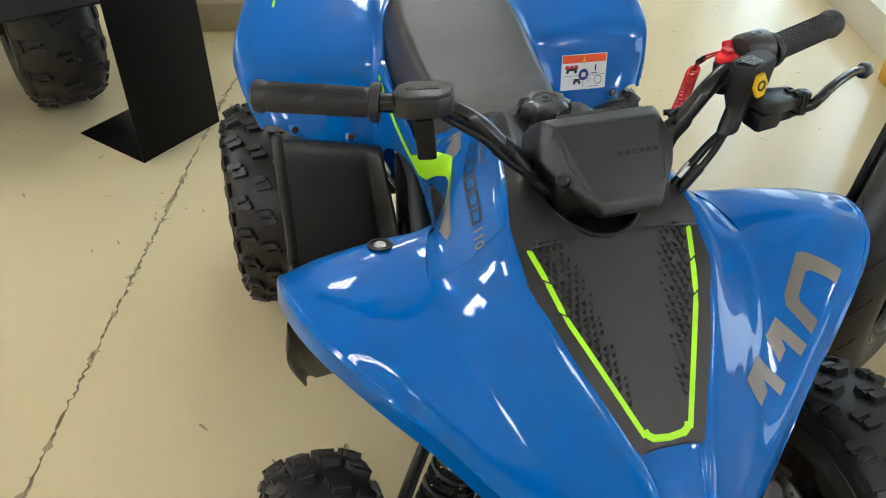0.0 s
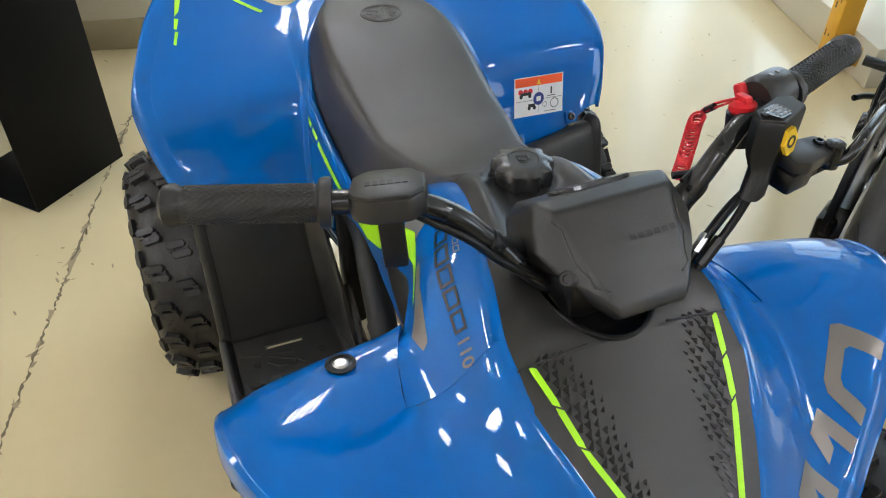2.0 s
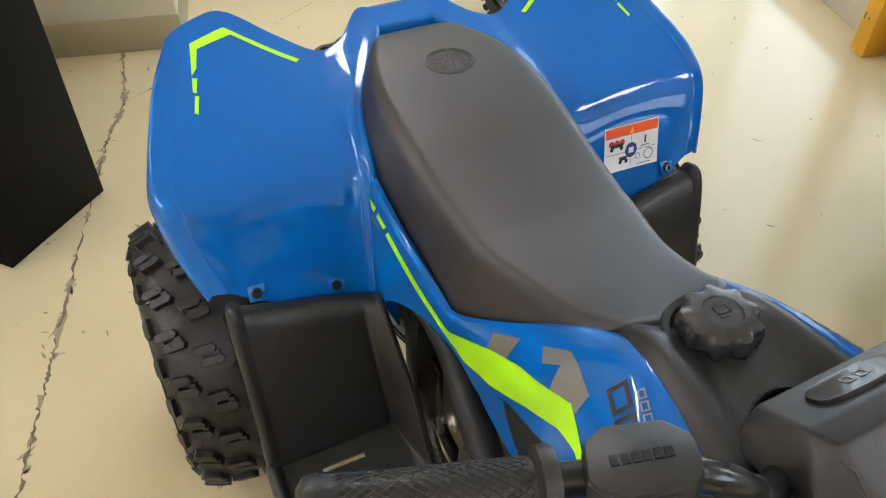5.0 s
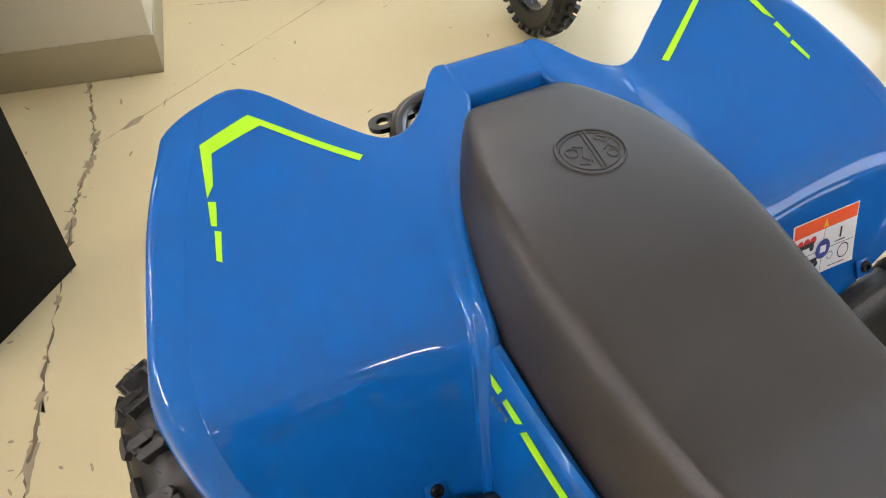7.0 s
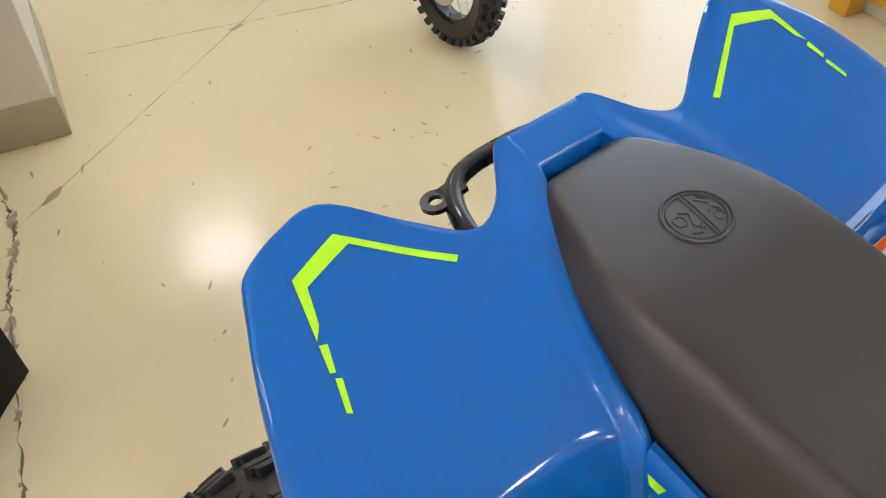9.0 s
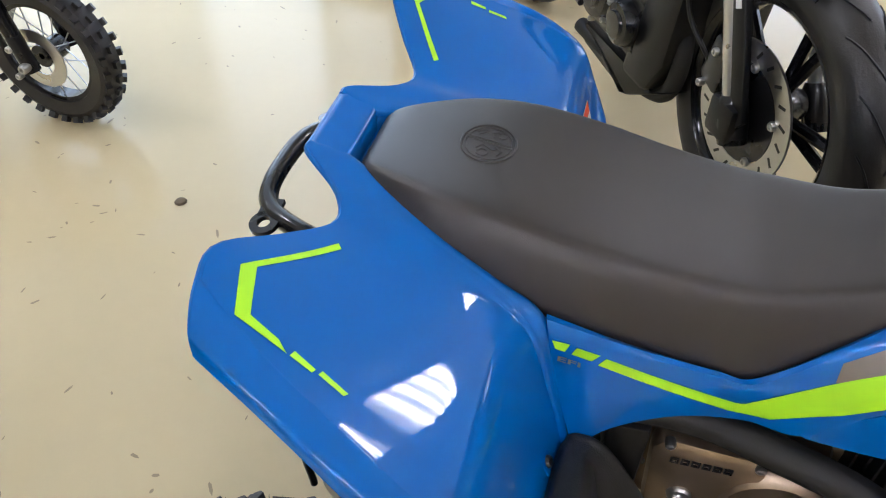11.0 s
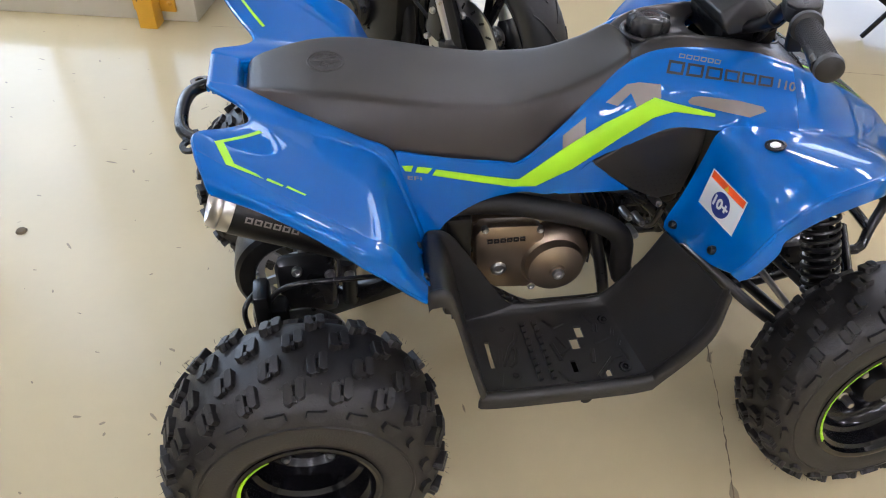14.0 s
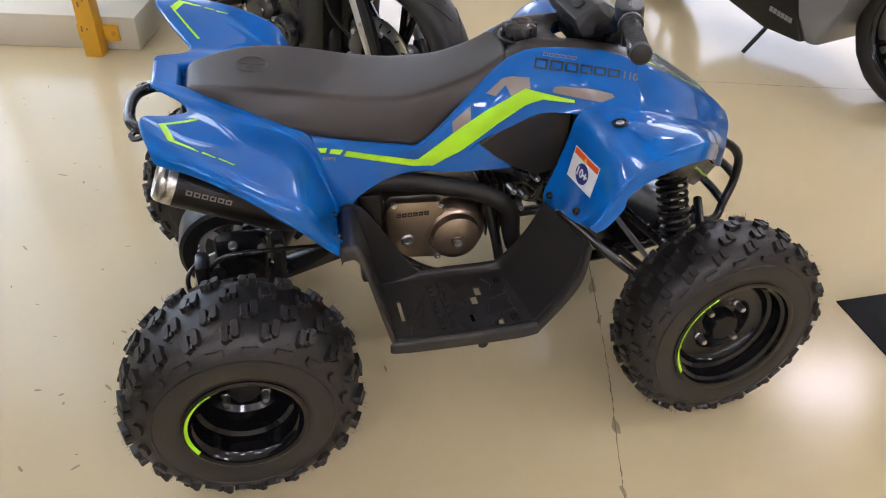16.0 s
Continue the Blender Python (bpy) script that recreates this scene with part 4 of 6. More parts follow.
for bx, by, bz in ((0.10, -0.125, 0.46), (0.13, -0.12, 0.44), (0.15, -0.128, 0.49), (0.12, -0.125, 0.415)):
    bolt("engine_bolt", quad, (bx, by, bz), (0, -1, 0.2), 0.008, 0.02, STEEL)

# rear grab bar with tow eyes
half = [(-0.57, -0.112, 0.655), (-0.612, -0.104, 0.663), (-0.645, -0.088, 0.665), (-0.664, -0.066, 0.666), (-0.671, -0.040, 0.667), (-0.673, -0.015, 0.667)]
rod("grab_bar", half + [(x, -y, z) for x, y, z in half[::-1]], 0.0115, BLACKM, n=70, label="gloss black grab bar")
for f in (1, -1):
    bm = bmesh.new()
    m = Matrix.Translation((-0.652, -0.106 * f, 0.665)) @ pose(0, 0, 0, 8 * f, -8, 0)
    lathe(bm, [(0.008, -0.003), (0.017, -0.003), (0.017, 0.003), (0.008, 0.003)], 20, m, closed=True)
    box(bm, (-0.012, 0.008 if f > 0 else -0.035, -0.003), (0.012, 0.035 if f > 0 else -0.008, 0.003), 0, m)
    part("tow_eye", bm, BLACKM, quad, "black steel tow eye")
for f in (1, -1):
    for p in ((-0.306, -0.329 * f, 0.539), (-0.303, -0.222 * f, 0.511)):
        bm = bmesh.new()
        box(bm, (-0.012, -0.011, -0.002), (0.012, 0.011, 0.0015), 0.002, frame_of(p, (0.85, 0, 0.5), (0, 1, 0)))
        part("bolt_plate", bm, BLUE, quad)
        bolt("fender_bolt", quad, p, (0.85, 0, 0.5), 0.0075, 0.005, BLACKM, "black screw")

# handlebar, turned a little to the left about the steering axis
STEER = Matrix.Translation((0.20, 0, 0)) @ pose(0, 0, 0, 0, 0, 2.3) @ Matrix.Translation((-0.20, 0, 0))
bars = new("handlebar")
bars.parent = quad
bars.matrix_basis = STEER


def both(p):
    return p + [(x, -y, z) for x, y, z in p[::-1]]


rod("bar", both([(0.186, -0.375, 0.884), (0.238, -0.255, 0.882), (0.262, -0.190, 0.880), (0.277, -0.150, 0.862), (0.283, -0.112, 0.822), (0.272, -0.075, 0.796), (0.258, -0.03, 0.788)]), 0.0112, BLACKM, bars, 80, 14, "gloss black handlebar tube")
rod("bar_brace", [(0.283, -0.110, 0.822), (0.300, -0.07, 0.775), (0.305, -0.02, 0.742)], 0.009, BLACKM, bars)
rod("bar_brace", [(0.283, 0.110, 0.822), (0.300, 0.07, 0.775), (0.305, 0.02, 0.742)], 0.009, BLACKM, bars)
rod("steering_stem", [(0.262, 0, 0.79), (0.30, 0, 0.70), (0.36, 0, 0.5)], 0.018, BLACKM, bars)
bm = bmesh.new()
box(bm, (0.235, -0.045, 0.765), (0.285, 0.045, 0.805), 0.008)
part("bar_clamp", bm, BLACKM, bars)
for f in (1, -1):
    p, q = Vector((0.192, -0.390 * f, 0.886)), Vector((0.240, -0.253 * f, 0.882))
    m = frame_of(p, q - p)
    L = (q - p).length
    prof = [(0, -0.002), (0.012, -0.002), (0.018, 0.002), (0.0195, 0.010), (0.0165, 0.016)]
    prof += [(0.0165 + 0.0006 * (k % 2), 0.018 + (L - 0.032) * k / 44) for k in range(45)]
    prof += [(0.0165, L - 0.013), (0.0225, L - 0.010), (0.0235, L - 0.003), (0.022, L), (0.012, L)]
    grip = part("grip", lathe(bmesh.new(), prof, 28, m), RUBBER, bars, "black rubber handlebar grip with fine ribs")
    bm = bmesh.new()
    for k in range(44):
        a, w = 2 * math.pi * k / 22, 4.5 if k < 22 else -4.5
        pts = [m @ Vector((0.0171 * math.cos(a + w * s), 0.0171 * math.sin(a + w * s), 0.02 + (L - 0.036) * s)) for s in np.linspace(0, 1, 18)]
        tube(bm, pts, 0.0005, 0, 4)
    part("grip_ribs", bm, RUBBER, grip)

# throttle box on the right bar
bm = bmesh.new()
m = frame_of((0.258, -0.208, 0.893), (-0.12, -0.05, 1), (0.35, 1, 0))
oct_ = [(-0.034, -0.010), (-0.030, -0.018), (-0.014, -0.026), (0.020, -0.026), (0.034, -0.014), (0.036, 0.010), (0.022, 0.024), (-0.016, 0.026), (-0.030, 0.016)]
prism(bm, oct_, -0.018, 0.006, m, 0.004)
prism(bm, [(x * 0.97, y * 0.97) for x, y in oct_], 0.004, 0.010, m, 0.0025)
sw = part("throttle_box", bm, GREYP, bars, "grey plastic throttle box")
for k in range(6):
    part("maker_mark", box(bmesh.new(), (-0.018 + 0.0065 * k, -0.004, 0.0100), (-0.013 + 0.0065 * k, 0.003, 0.0108), 0, m), BLACKP, sw)
bm = bmesh.new()
prism(bm, [(-0.012, -0.012), (0.012, -0.012), (0.010, 0.010), (-0.010, 0.010)], -0.075, -0.024, m, 0.004)
part("throttle_lever", bm, BLACKP, sw)
bm = bmesh.new()
lathe(bm, [(0.0120, -0.006), (0.0138, -0.004), (0.0138, 0.004), (0.0120, 0.006)], 18, frame_of((0.283, -0.118, 0.827), (0, 0.75, -0.65)))
part("cable_clip", bm, BLACKP, bars)

# left side: brake cylinder, lever, switch housing, red stop switch with coiled cord
bm = bmesh.new()
lathe(bm, [(0, -0.022), (0.021, -0.022), (0.024, -0.018), (0.024, 0.018), (0.020, 0.024), (0, 0.024)], 24, frame_of((0.243, 0.228, 0.888), (0.24, -1, 0)))
sh = part("switch_housing", bm, GREYP, bars, "grey plastic switch housing")
bm = bmesh.new()
m = frame_of((0.243, 0.228, 0.912), (0, 0.02, 1), (0.24, -1, 0))
for x0 in (-0.008, 0.004):
    box(bm, (x0, -0.0022, -0.001), (x0 + 0.004, 0.0022, 0.0008), 0, m)
part("switch_marks", bm, SILVER, sh)
bolt("red_button", sh, (0.232, 0.199, 0.894), (-0.5, -0.1, 0.85), 0.0075, 0.006, RED, "small red button")
bm = bmesh.new()
m = frame_of((0.255, 0.186, 0.880), (-0.15, -0.05, 1))
lathe(bm, [(0, -0.035), (0.013, -0.035), (0.016, -0.015), (0.016, 0.002), (0, 0.002)], 20, m)
part("switch_body", bm, BLACKP, bars)
bm = bmesh.new()
lathe(bm, [(0.012, 0.002), (0.0145, 0.005), (0.014, 0.011), (0.009, 0.015), (0, 0.015)], 20, m)
box(bm, (-0.009, -0.005, 0.010), (0.009, 0.005, 0.021), 0.003, m)
part("stop_switch", bm, RED, bars, "red plastic stop switch key")
pts, turns = [], 19
path = spline([(0.248, 0.178, 0.893), (0.226, 0.166, 0.872), (0.206, 0.176, 0.852), (0.202, 0.177, 0.840), (0.210, 0.168, 0.824), (0.223, 0.154, 0.809), (0.232, 0.144, 0.802)], 600)
for k, p in enumerate(path):
    s = k / 600
    rr = 0.0 if s < 0.34 else 0.0088 * min(1, (s - 0.34) / 0.03)
    a = 2 * math.pi * turns * max(0, s - 0.34) / 0.66
    pts.append((p[0] + rr * math.cos(a), p[1] + rr * math.sin(a) * 0.8, p[2] + rr * math.sin(a) * 0.6))
part("coiled_cord", tube(bmesh.new(), pts, 0.0014, 0, 6), RED, bars, "red coiled cord")
rod("cord_strap", [(0.250, 0.182, 0.897), (0.230, 0.172, 0.882), (0.214, 0.172, 0.866), (0.206, 0.178, 0.854)], 0.0015, RED, bars)
rod("cord_tie", [(0.232, 0.169, 0.880), (0.222, 0.168, 0.870)], 0.0038, BLACKP, bars)
HEX = [(-0.029, -0.003), (-0.019, -0.017), (0.017, -0.017), (0.029, -0.006), (0.025, 0.013), (-0.014, 0.017)]


def hex_ring(c, size, round_=0.0, n=4):
    """Points of the reservoir's outline at c, drawn towards a circle by round_."""
    out = []
    for (u0, v0), (u1, v1) in zip(HEX, HEX[1:] + HEX[:1]):
        for k in range(n):
            u, v = (u0 + (u1 - u0) * k / n) * size, (v0 + (v1 - v0) * k / n) * size
            r = math.hypot(u, v)
            u, v = u + (u / r * 0.0125 - u) * round_, v + (v / r * 0.0125 - v) * round_
            out.append(Vector(c) + Vector((-0.26 * u + 0.965 * v, 0.965 * u + 0.26 * v, 0.004 * u / 0.03)))
    return out


def loft(bm, rings):
    rs = [[bm.verts.new(p) for p in r] for r in rings]
    k = len(rs[0])
    for a, b in zip(rs[:-1], rs[1:]):
        for i in range(k):
            bm.faces.new((a[i], a[(i + 1) % k], b[(i + 1) % k], b[i]))
    bm.faces.new(rs[0][::-1])
    bm.faces.new(rs[-1])
    return bm


bm = loft(bmesh.new(), [hex_ring((0.2945, 0.1935, 0.9015), 0.95), hex_ring((0.295, 0.193, 0.899), 1.0), hex_ring((0.300, 0.187, 0.872), 0.97), hex_ring((0.304, 0.182, 0.860), 0.88, 0.25), hex_ring((0.309, 0.176, 0.851), 0.7, 0.7), hex_ring((0.312, 0.171, 0.844), 0.6, 1.0), hex_ring((0.318, 0.163, 0.828), 0.6, 1.0), hex_ring((0.319, 0.162, 0.826), 0.5, 0.7)])
cyl = part("brake_reservoir", bm, BLACKP, bars, "black brake fluid reservoir")
part("lid", loft(bmesh.new(), [hex_ring((0.2945, 0.1935, 0.9012), 0.94), hex_ring((0.2945, 0.1935, 0.9035), 0.93), hex_ring((0.2945, 0.1935, 0.9042), 0.90)]), GREYP, cyl, "grey lid with embossed lines")
m = frame_of((0.2945, 0.1935, 0.9042), (0, 0, 1), (-0.26, 0.965, 0))
part("lid_tray", prism(bmesh.new(), [(-0.014, -0.011), (0.015, -0.011), (0.020, -0.003), (0.014, 0.010), (-0.013, 0.011), (-0.018, 0.0)], 0.0, 0.0004, m), BLACKM, cyl)
bm = bmesh.new()
for k in range(4):
    for q in range(4):
        box(bm, (-0.012 + 0.0064 * q, -0.0085 + 0.0048 * k, 0.0004), (-0.0072 + 0.0064 * q, -0.0058 + 0.0048 * k, 0.0008), 0, m)
part("embossed_lines", bm, SILVER, cyl)
for u, v in ((-0.021, 0.004), (0.023, -0.003)):
    bolt("lid_screw", cyl, m @ Vector((u, v, 0.0003)), (0, 0, 1), 0.0042, 0.0012, BLACKM)
m = frame_of((0.3180, 0.1935, 0.881), (0.965, 0.26, 0.12), (-0.26, 0.965, 0))
mark = part("round_mark", prism(bmesh.new(), [(-0.011, -0.002), (-0.003, -0.015), (0.008, -0.013), (0.011, 0.002), (0.003, 0.015), (-0.008, 0.013)], -0.004, 0.0006, m), YELLOWD, cyl, "yellow warning mark")
part("mark_ring", lathe(bmesh.new(), [(0.0042, 0.0005), (0.0068, 0.0005), (0.0068, 0.0011), (0.0042, 0.0011)], 20, m, closed=True), INK, mark)
# lever bracket with its grey cover, and the lever
m = frame_of((0.314, 0.226, 0.858), (0.05, 0.05, 1), (-0.20, 0.97, 0))
bm = bmesh.new()
prism(bm, [(-0.034, -0.012), (-0.020, -0.020), (0.020, -0.018), (0.030, -0.004), (0.026, 0.012), (-0.010, 0.019), (-0.034, 0.012)], -0.010, 0.006, m, 0.003)
br = part("lever_bracket", bm, GREYP, bars, "grey lever bracket cover")
bolt("lever_bolt", br, m @ Vector((0.018, 0.0, 0.006)), (0, 0, 1), 0.0062, 0.003, BLACKM)
bm = bmesh.new()
box(bm, (-0.036, -0.016, -0.034), (0.002, 0.012, -0.010), 0.004, m)
box(bm, (-0.006, -0.012, -0.030), (0.030, 0.010, -0.012), 0.004, m)
box(bm, (0.016, -0.014, -0.026), (0.040, 0.004, -0.006), 0.003, m)
part("switch_block", bm, BLACKP, br, "black brake light switch block")
lathe_bm = lathe(bmesh.new(), [(0, -0.014), (0.010, -0.014), (0.011, 0), (0.010, 0.013), (0.006, 0.015), (0, 0.015)], 16, Matrix.Translation((0.322, 0.255, 0.853)))
part("lever_pivot", lathe_bm, BLACKM, br)
bm = bmesh.new()
tube(bm, [(0.318, 0.243, 0.846), (0.330, 0.262, 0.850), (0.331, 0.274, 0.860), (0.324, 0.292, 0.868), (0.306, 0.328, 0.870), (0.290, 0.356, 0.865), (0.278, 0.378, 0.858)], 0.0072, 40, 10, taper=0.0052)
lathe(bm, [(0, -0.011), (0.007, -0.009), (0.0115, 0), (0.007, 0.009), (0, 0.011)], 16, Matrix.Translation((0.274, 0.386, 0.855)))
part("brake_lever", bm, BLACKM, bars, "dark brake lever with ball end")
rod("bar_strap", [(0.283, 0.100, 0.836), (0.274, 0.120, 0.838), (0.268, 0.134, 0.836), (0.272, 0.138, 0.832), (0.282, 0.122, 0.831), (0.290, 0.104, 0.829)], 0.0028, BLACKP, bars, 30, 8)
rod("cable", [(0.318, 0.163, 0.828), (0.320, 0.145, 0.79), (0.330, 0.10, 0.745), (0.335, 0.06, 0.70)], 0.0045, BLACKP, bars)
rod("cable", [(0.300, 0.19, 0.825), (0.303, 0.155, 0.80), (0.315, 0.11, 0.76), (0.325, 0.06, 0.71)], 0.0055, BLACKP, bars)
rod("cable", [(0.266, -0.185, 0.868), (0.292, -0.145, 0.846), (0.297, -0.108, 0.808), (0.305, -0.06, 0.772), (0.315, -0.02, 0.74)], 0.0045, BLACKP, bars)
rod("cable", [(0.245, 0.21, 0.865), (0.262, 0.16, 0.845), (0.285, 0.112, 0.802), (0.29, 0.06, 0.77)], 0.0045, BLACKP, bars)
rod("cable", [(0.262, 0.105, 0.828), (0.275, 0.130, 0.832), (0.290, 0.125, 0.826), (0.288, 0.11, 0.80), (0.295, 0.10, 0.765)], 0.004, BLACKP, bars)
rod("cable_adjuster", [(0.322, 0.134, 0.779), (0.328, 0.110, 0.756)], 0.0068, BLACKM, bars, 4, 8)
rod("cable_adjuster", [(0.309, 0.128, 0.776), (0.315, 0.112, 0.762)], 0.0066, STEEL, bars, 4, 8)

# instrument cowl: a faceted shell with a sunken display on top
cw = new("instrument_cowl")
cw.parent = bars
yo = 0.012
bm = bmesh.new()
for x, y, z in ((0.224, 0.070, 0.815), (0.227, 0.084, 0.800), (0.266, 0.075, 0.844), (0.288, 0.066, 0.8455), (0.300, 0.090, 0.813), (0.332, 0.075, 0.800), (0.374, 0.041, 0.788), (0.380, 0.037, 0.776), (0.366, 0.034, 0.760), (0.270, 0.086, 0.785), (0.240, 0.086, 0.780)):
    for f in (1, -1):
        bm.verts.new((x, y * f + yo, z))
bmesh.ops.remove_doubles(bm, verts=bm.verts, dist=1e-5)
bmesh.ops.convex_hull(bm, input=bm.verts)
bmesh.ops.dissolve_limit(bm, angle_limit=radians(6), verts=bm.verts, edges=bm.edges)
bmesh.ops.bevel(bm, geom=list(bm.edges), offset=0.007, segments=4, affect="EDGES", profile=0.6, clamp_overlap=True)
SURF["cowl"] = part("cowl_shell", bm, GREYP, cw, "matt grey plastic cowl with embossed front")
bm = bmesh.new()
m = frame_of((0.247, yo, 0.8335), (-0.60, 0, 0.8), (0, 1, 0))
el = [(0.046 * math.copysign(abs(math.cos(a)) ** 0.6, math.cos(a)), 0.0150 * math.copysign(abs(math.sin(a)) ** 0.7, math.sin(a))) for a in np.linspace(0, 2 * math.pi, 32, endpoint=False)]
prism(bm, el, -0.006, 0.0015, m, 0.001)
part("display", bm, BLACKM, cw, "dark glossy display")
bm = bmesh.new()
for x0 in (-0.014, 0.0):
    for a, b, c, d in ((0, 0.0, 0.009, 0.0015), (0, 0.0085, 0.009, 0.010), (0, 0, 0.0015, 0.010), (0.0075, 0, 0.009, 0.010)):
        box(bm, (x0 + a, -0.005 + b, 0.0016), (x0 + c, -0.005 + d, 0.0021), 0, m)
part("display_digits", bm, SILVER, cw)
bolt("cowl_bolt", cw, (0.338, -0.062, 0.805), (0.45, -0.6, 0.65), 0.0085, 0.004, BLACKM)
bm = bmesh.new()
box(bm, (0.235, -0.06, 0.745), (0.345, 0.075, 0.805), 0.015)
part("cowl_inside", bm, BLACKP, cw)
bm = bmesh.new()
box(bm, (0.285, -0.05, 0.665), (0.345, 0.055, 0.728), 0.012)
part("lamp_housing", bm, BLACKM, cw)

# fuel cap with knurled rim
bm = bmesh.new()
n = 56
capm = Matrix.Translation((0.130, 0.0, 0.768))
prof = [(0.030, -0.006), (0.0345, 0.0), (0.0355, 0.014), (0.033, 0.022), (0.026, 0.026), (0.018, 0.0265), (0.017, 0.025), (0, 0.025)]
rings = []
for r0, h0 in prof:
    if r0 < 1e-6:
        rings.append([bm.verts.new(capm @ Vector((0, 0, h0)))])
        continue
    wave = 0.0028 if r0 > 0.028 else 0.0
    rings.append([bm.verts.new(capm @ Vector(((r0 + wave * math.cos(9 * a)) * math.cos(a), (r0 + wave * math.cos(9 * a)) * math.sin(a), h0))) for a in np.linspace(0, 2 * math.pi, n, endpoint=False)])
for a, b in zip(rings[:-1], rings[1:]):
    for j in range(n):
        q = list(dict.fromkeys([a[j % len(a)], a[(j + 1) % len(a)], b[(j + 1) % len(b)], b[j % len(b)]]))
        bm.faces.new(q)
CAPM = mat("cap_plastic", (0.03, 0.03, 0.031), 0.26, vary=0.1)
cap = part("fuel_cap", bm, CAPM, quad, "black screw fuel cap with wavy rim")
bm = bmesh.new()
for a, b, c, d in ((-0.008, -0.006, 0.002, -0.004), (-0.008, -0.006, -0.006, 0.008), (0.0, -0.006, 0.002, 0.008), (-0.008, 0.006, 0.002, 0.008), (0.004, -0.006, 0.006, 0.004)):
    box(bm, (a, b, 0.025), (c, d, 0.0258), 0, capm)
part("pump_mark", bm, GREYP, cap)
bm = bmesh.new()
lathe(bm, [(0.040, -0.012), (0.048, -0.002), (0.046, 0.0015), (0.040, 0.0), (0.036, -0.010)], 40, Matrix.Translation((0.130, 0, 0.767)), closed=True)
part("filler_ring", bm, GREYP, quad)

# dark leaf-shaped inserts with a raised rounded edge and rows of small dots
LEAF = [(0.012, 0.595), (0.060, 0.6195), (0.112, 0.6435), (0.138, 0.6535), (0.155, 0.655), (0.212, 0.643), (0.212, 0.595), (0.192, 0.508), (0.145, 0.499), (0.088, 0.528), (0.046, 0.563), (0.017, 0.585)]
for f in (1, -1):
    bm = bmesh.new()
    prism(bm, LEAF, 0.120, 0.1400, XZ if f > 0 else Matrix.Diagonal((1, -1, 1, 1)) @ XZ, 0.007)
    ins = part("side_insert", bm, GREYP, quad, "dark grey leaf-shaped side insert")
    bm = bmesh.new()
    for i in range(10):
        for j in range(5):
            x, z = 0.088 + 0.0105 * i + 0.005 * (j % 2), 0.520 + 0.011 * j
            if 0.60 - 0.75 * x + 0.006 < z - 0.0 and x < 0.188:
                box(bm, (x, -0.1395 * f - 0.0005, z), (x + 0.003, -0.1395 * f + 0.0005, z + 0.0025))
    part("insert_dots", bm, INK, ins)

# ---- floor joints, cracks and specks ----
CRACK = mat("crack_dark", (0.15, 0.115, 0.07), 0.9, vary=0.4, scale=40)
CHIP = mat("chipped_floor", (0.30, 0.24, 0.15), 0.85, vary=0.3, scale=60, bump=0.5, bscale=90)


def crack(name, pts, w0, w1, n, seed, label, chips=0):
    """A cracked floor joint: an uneven dark gap with chipped edges."""
    rnd = random.Random(seed)
    p = spline(pts, n)
    bm = bmesh.new()
    vs = []
    for k, q in enumerate(p):
        d = p[min(k + 1, n)] - p[max(k - 1, 0)]
        d /= np.linalg.norm(d)
        s = np.array([-d[1], d[0], 0])
        q = q + s * rnd.gauss(0, w1 * 0.5)
        w = rnd.uniform(w0, w1) * (0.25 if rnd.random() < 0.25 else 1)
        vs.append((bm.verts.new((*(q - s * w)[:2], 0.0006)), bm.verts.new((*(q + s * w)[:2], 0.0006))))
    for a, b in zip(vs[:-1], vs[1:]):
        bm.faces.new((a[0], a[1], b[1], b[0]))
    ob = tagged(part(name, bm, CRACK, None, label, smooth=False), kind="structure", category="floor crack")
    bm = bmesh.new()
    for k in range(chips):
        q = p[rnd.randrange(n)]
        m = rnd.randint(7, 10)
        rr = rnd.uniform(0.006, 0.020)
        e = rnd.uniform(1, 2.6)
        ang = math.atan2(p[-1][1] - p[0][1], p[-1][0] - p[0][0]) + rnd.gauss(0, 0.3)
        c = []
        for i in range(m):
            a = 2 * math.pi * i / m
            u, v = rr * e * math.cos(a) * rnd.uniform(0.6, 1.2), rr * 0.55 * math.sin(a) * rnd.uniform(0.6, 1.2)
            c.append(bm.verts.new((q[0] + u * math.cos(ang) - v * math.sin(ang) + rnd.gauss(0, 0.003), q[1] + u * math.sin(ang) + v * math.cos(ang) + rnd.gauss(0, 0.005), 0.0003 + 0.00001 * k)))
        bm.faces.new(c)
    if chips:
        tagged(part("chips", bm, CHIP, ob, smooth=False), kind="stuff")
    else:
        bm.free()
    return ob


crack("floor_joint", [(0.30, -1.01, 0), (0.014, -0.936, 0), (-0.33, -0.843, 0), (-0.658, -0.752, 0), (-0.947, -0.672, 0), (-1.549, -0.502, 0), (-1.742, -0.425, 0), (-2.05, -0.38, 0)], 0.0012, 0.0048, 260, 3, "cracked floor joint with chipped edges", 46)
crack("floor_joint", [(0.62, 0.72, 0), (0.454, 0.143, 0), (0.34, -0.282, 0), (0.229, -0.643, 0), (0.10, -1.1, 0)], 0.0006, 0.0016, 160, 5, "hairline joint in the painted floor", 8)
crack("floor_joint", [(1.20, 1.18, 0), (1.454, 1.113, 0), (1.784, 1.013, 0), (2.051, 0.94, 0), (2.9, 0.70, 0)], 0.0008, 0.002, 100, 6, "hairline joint in the painted floor", 0)
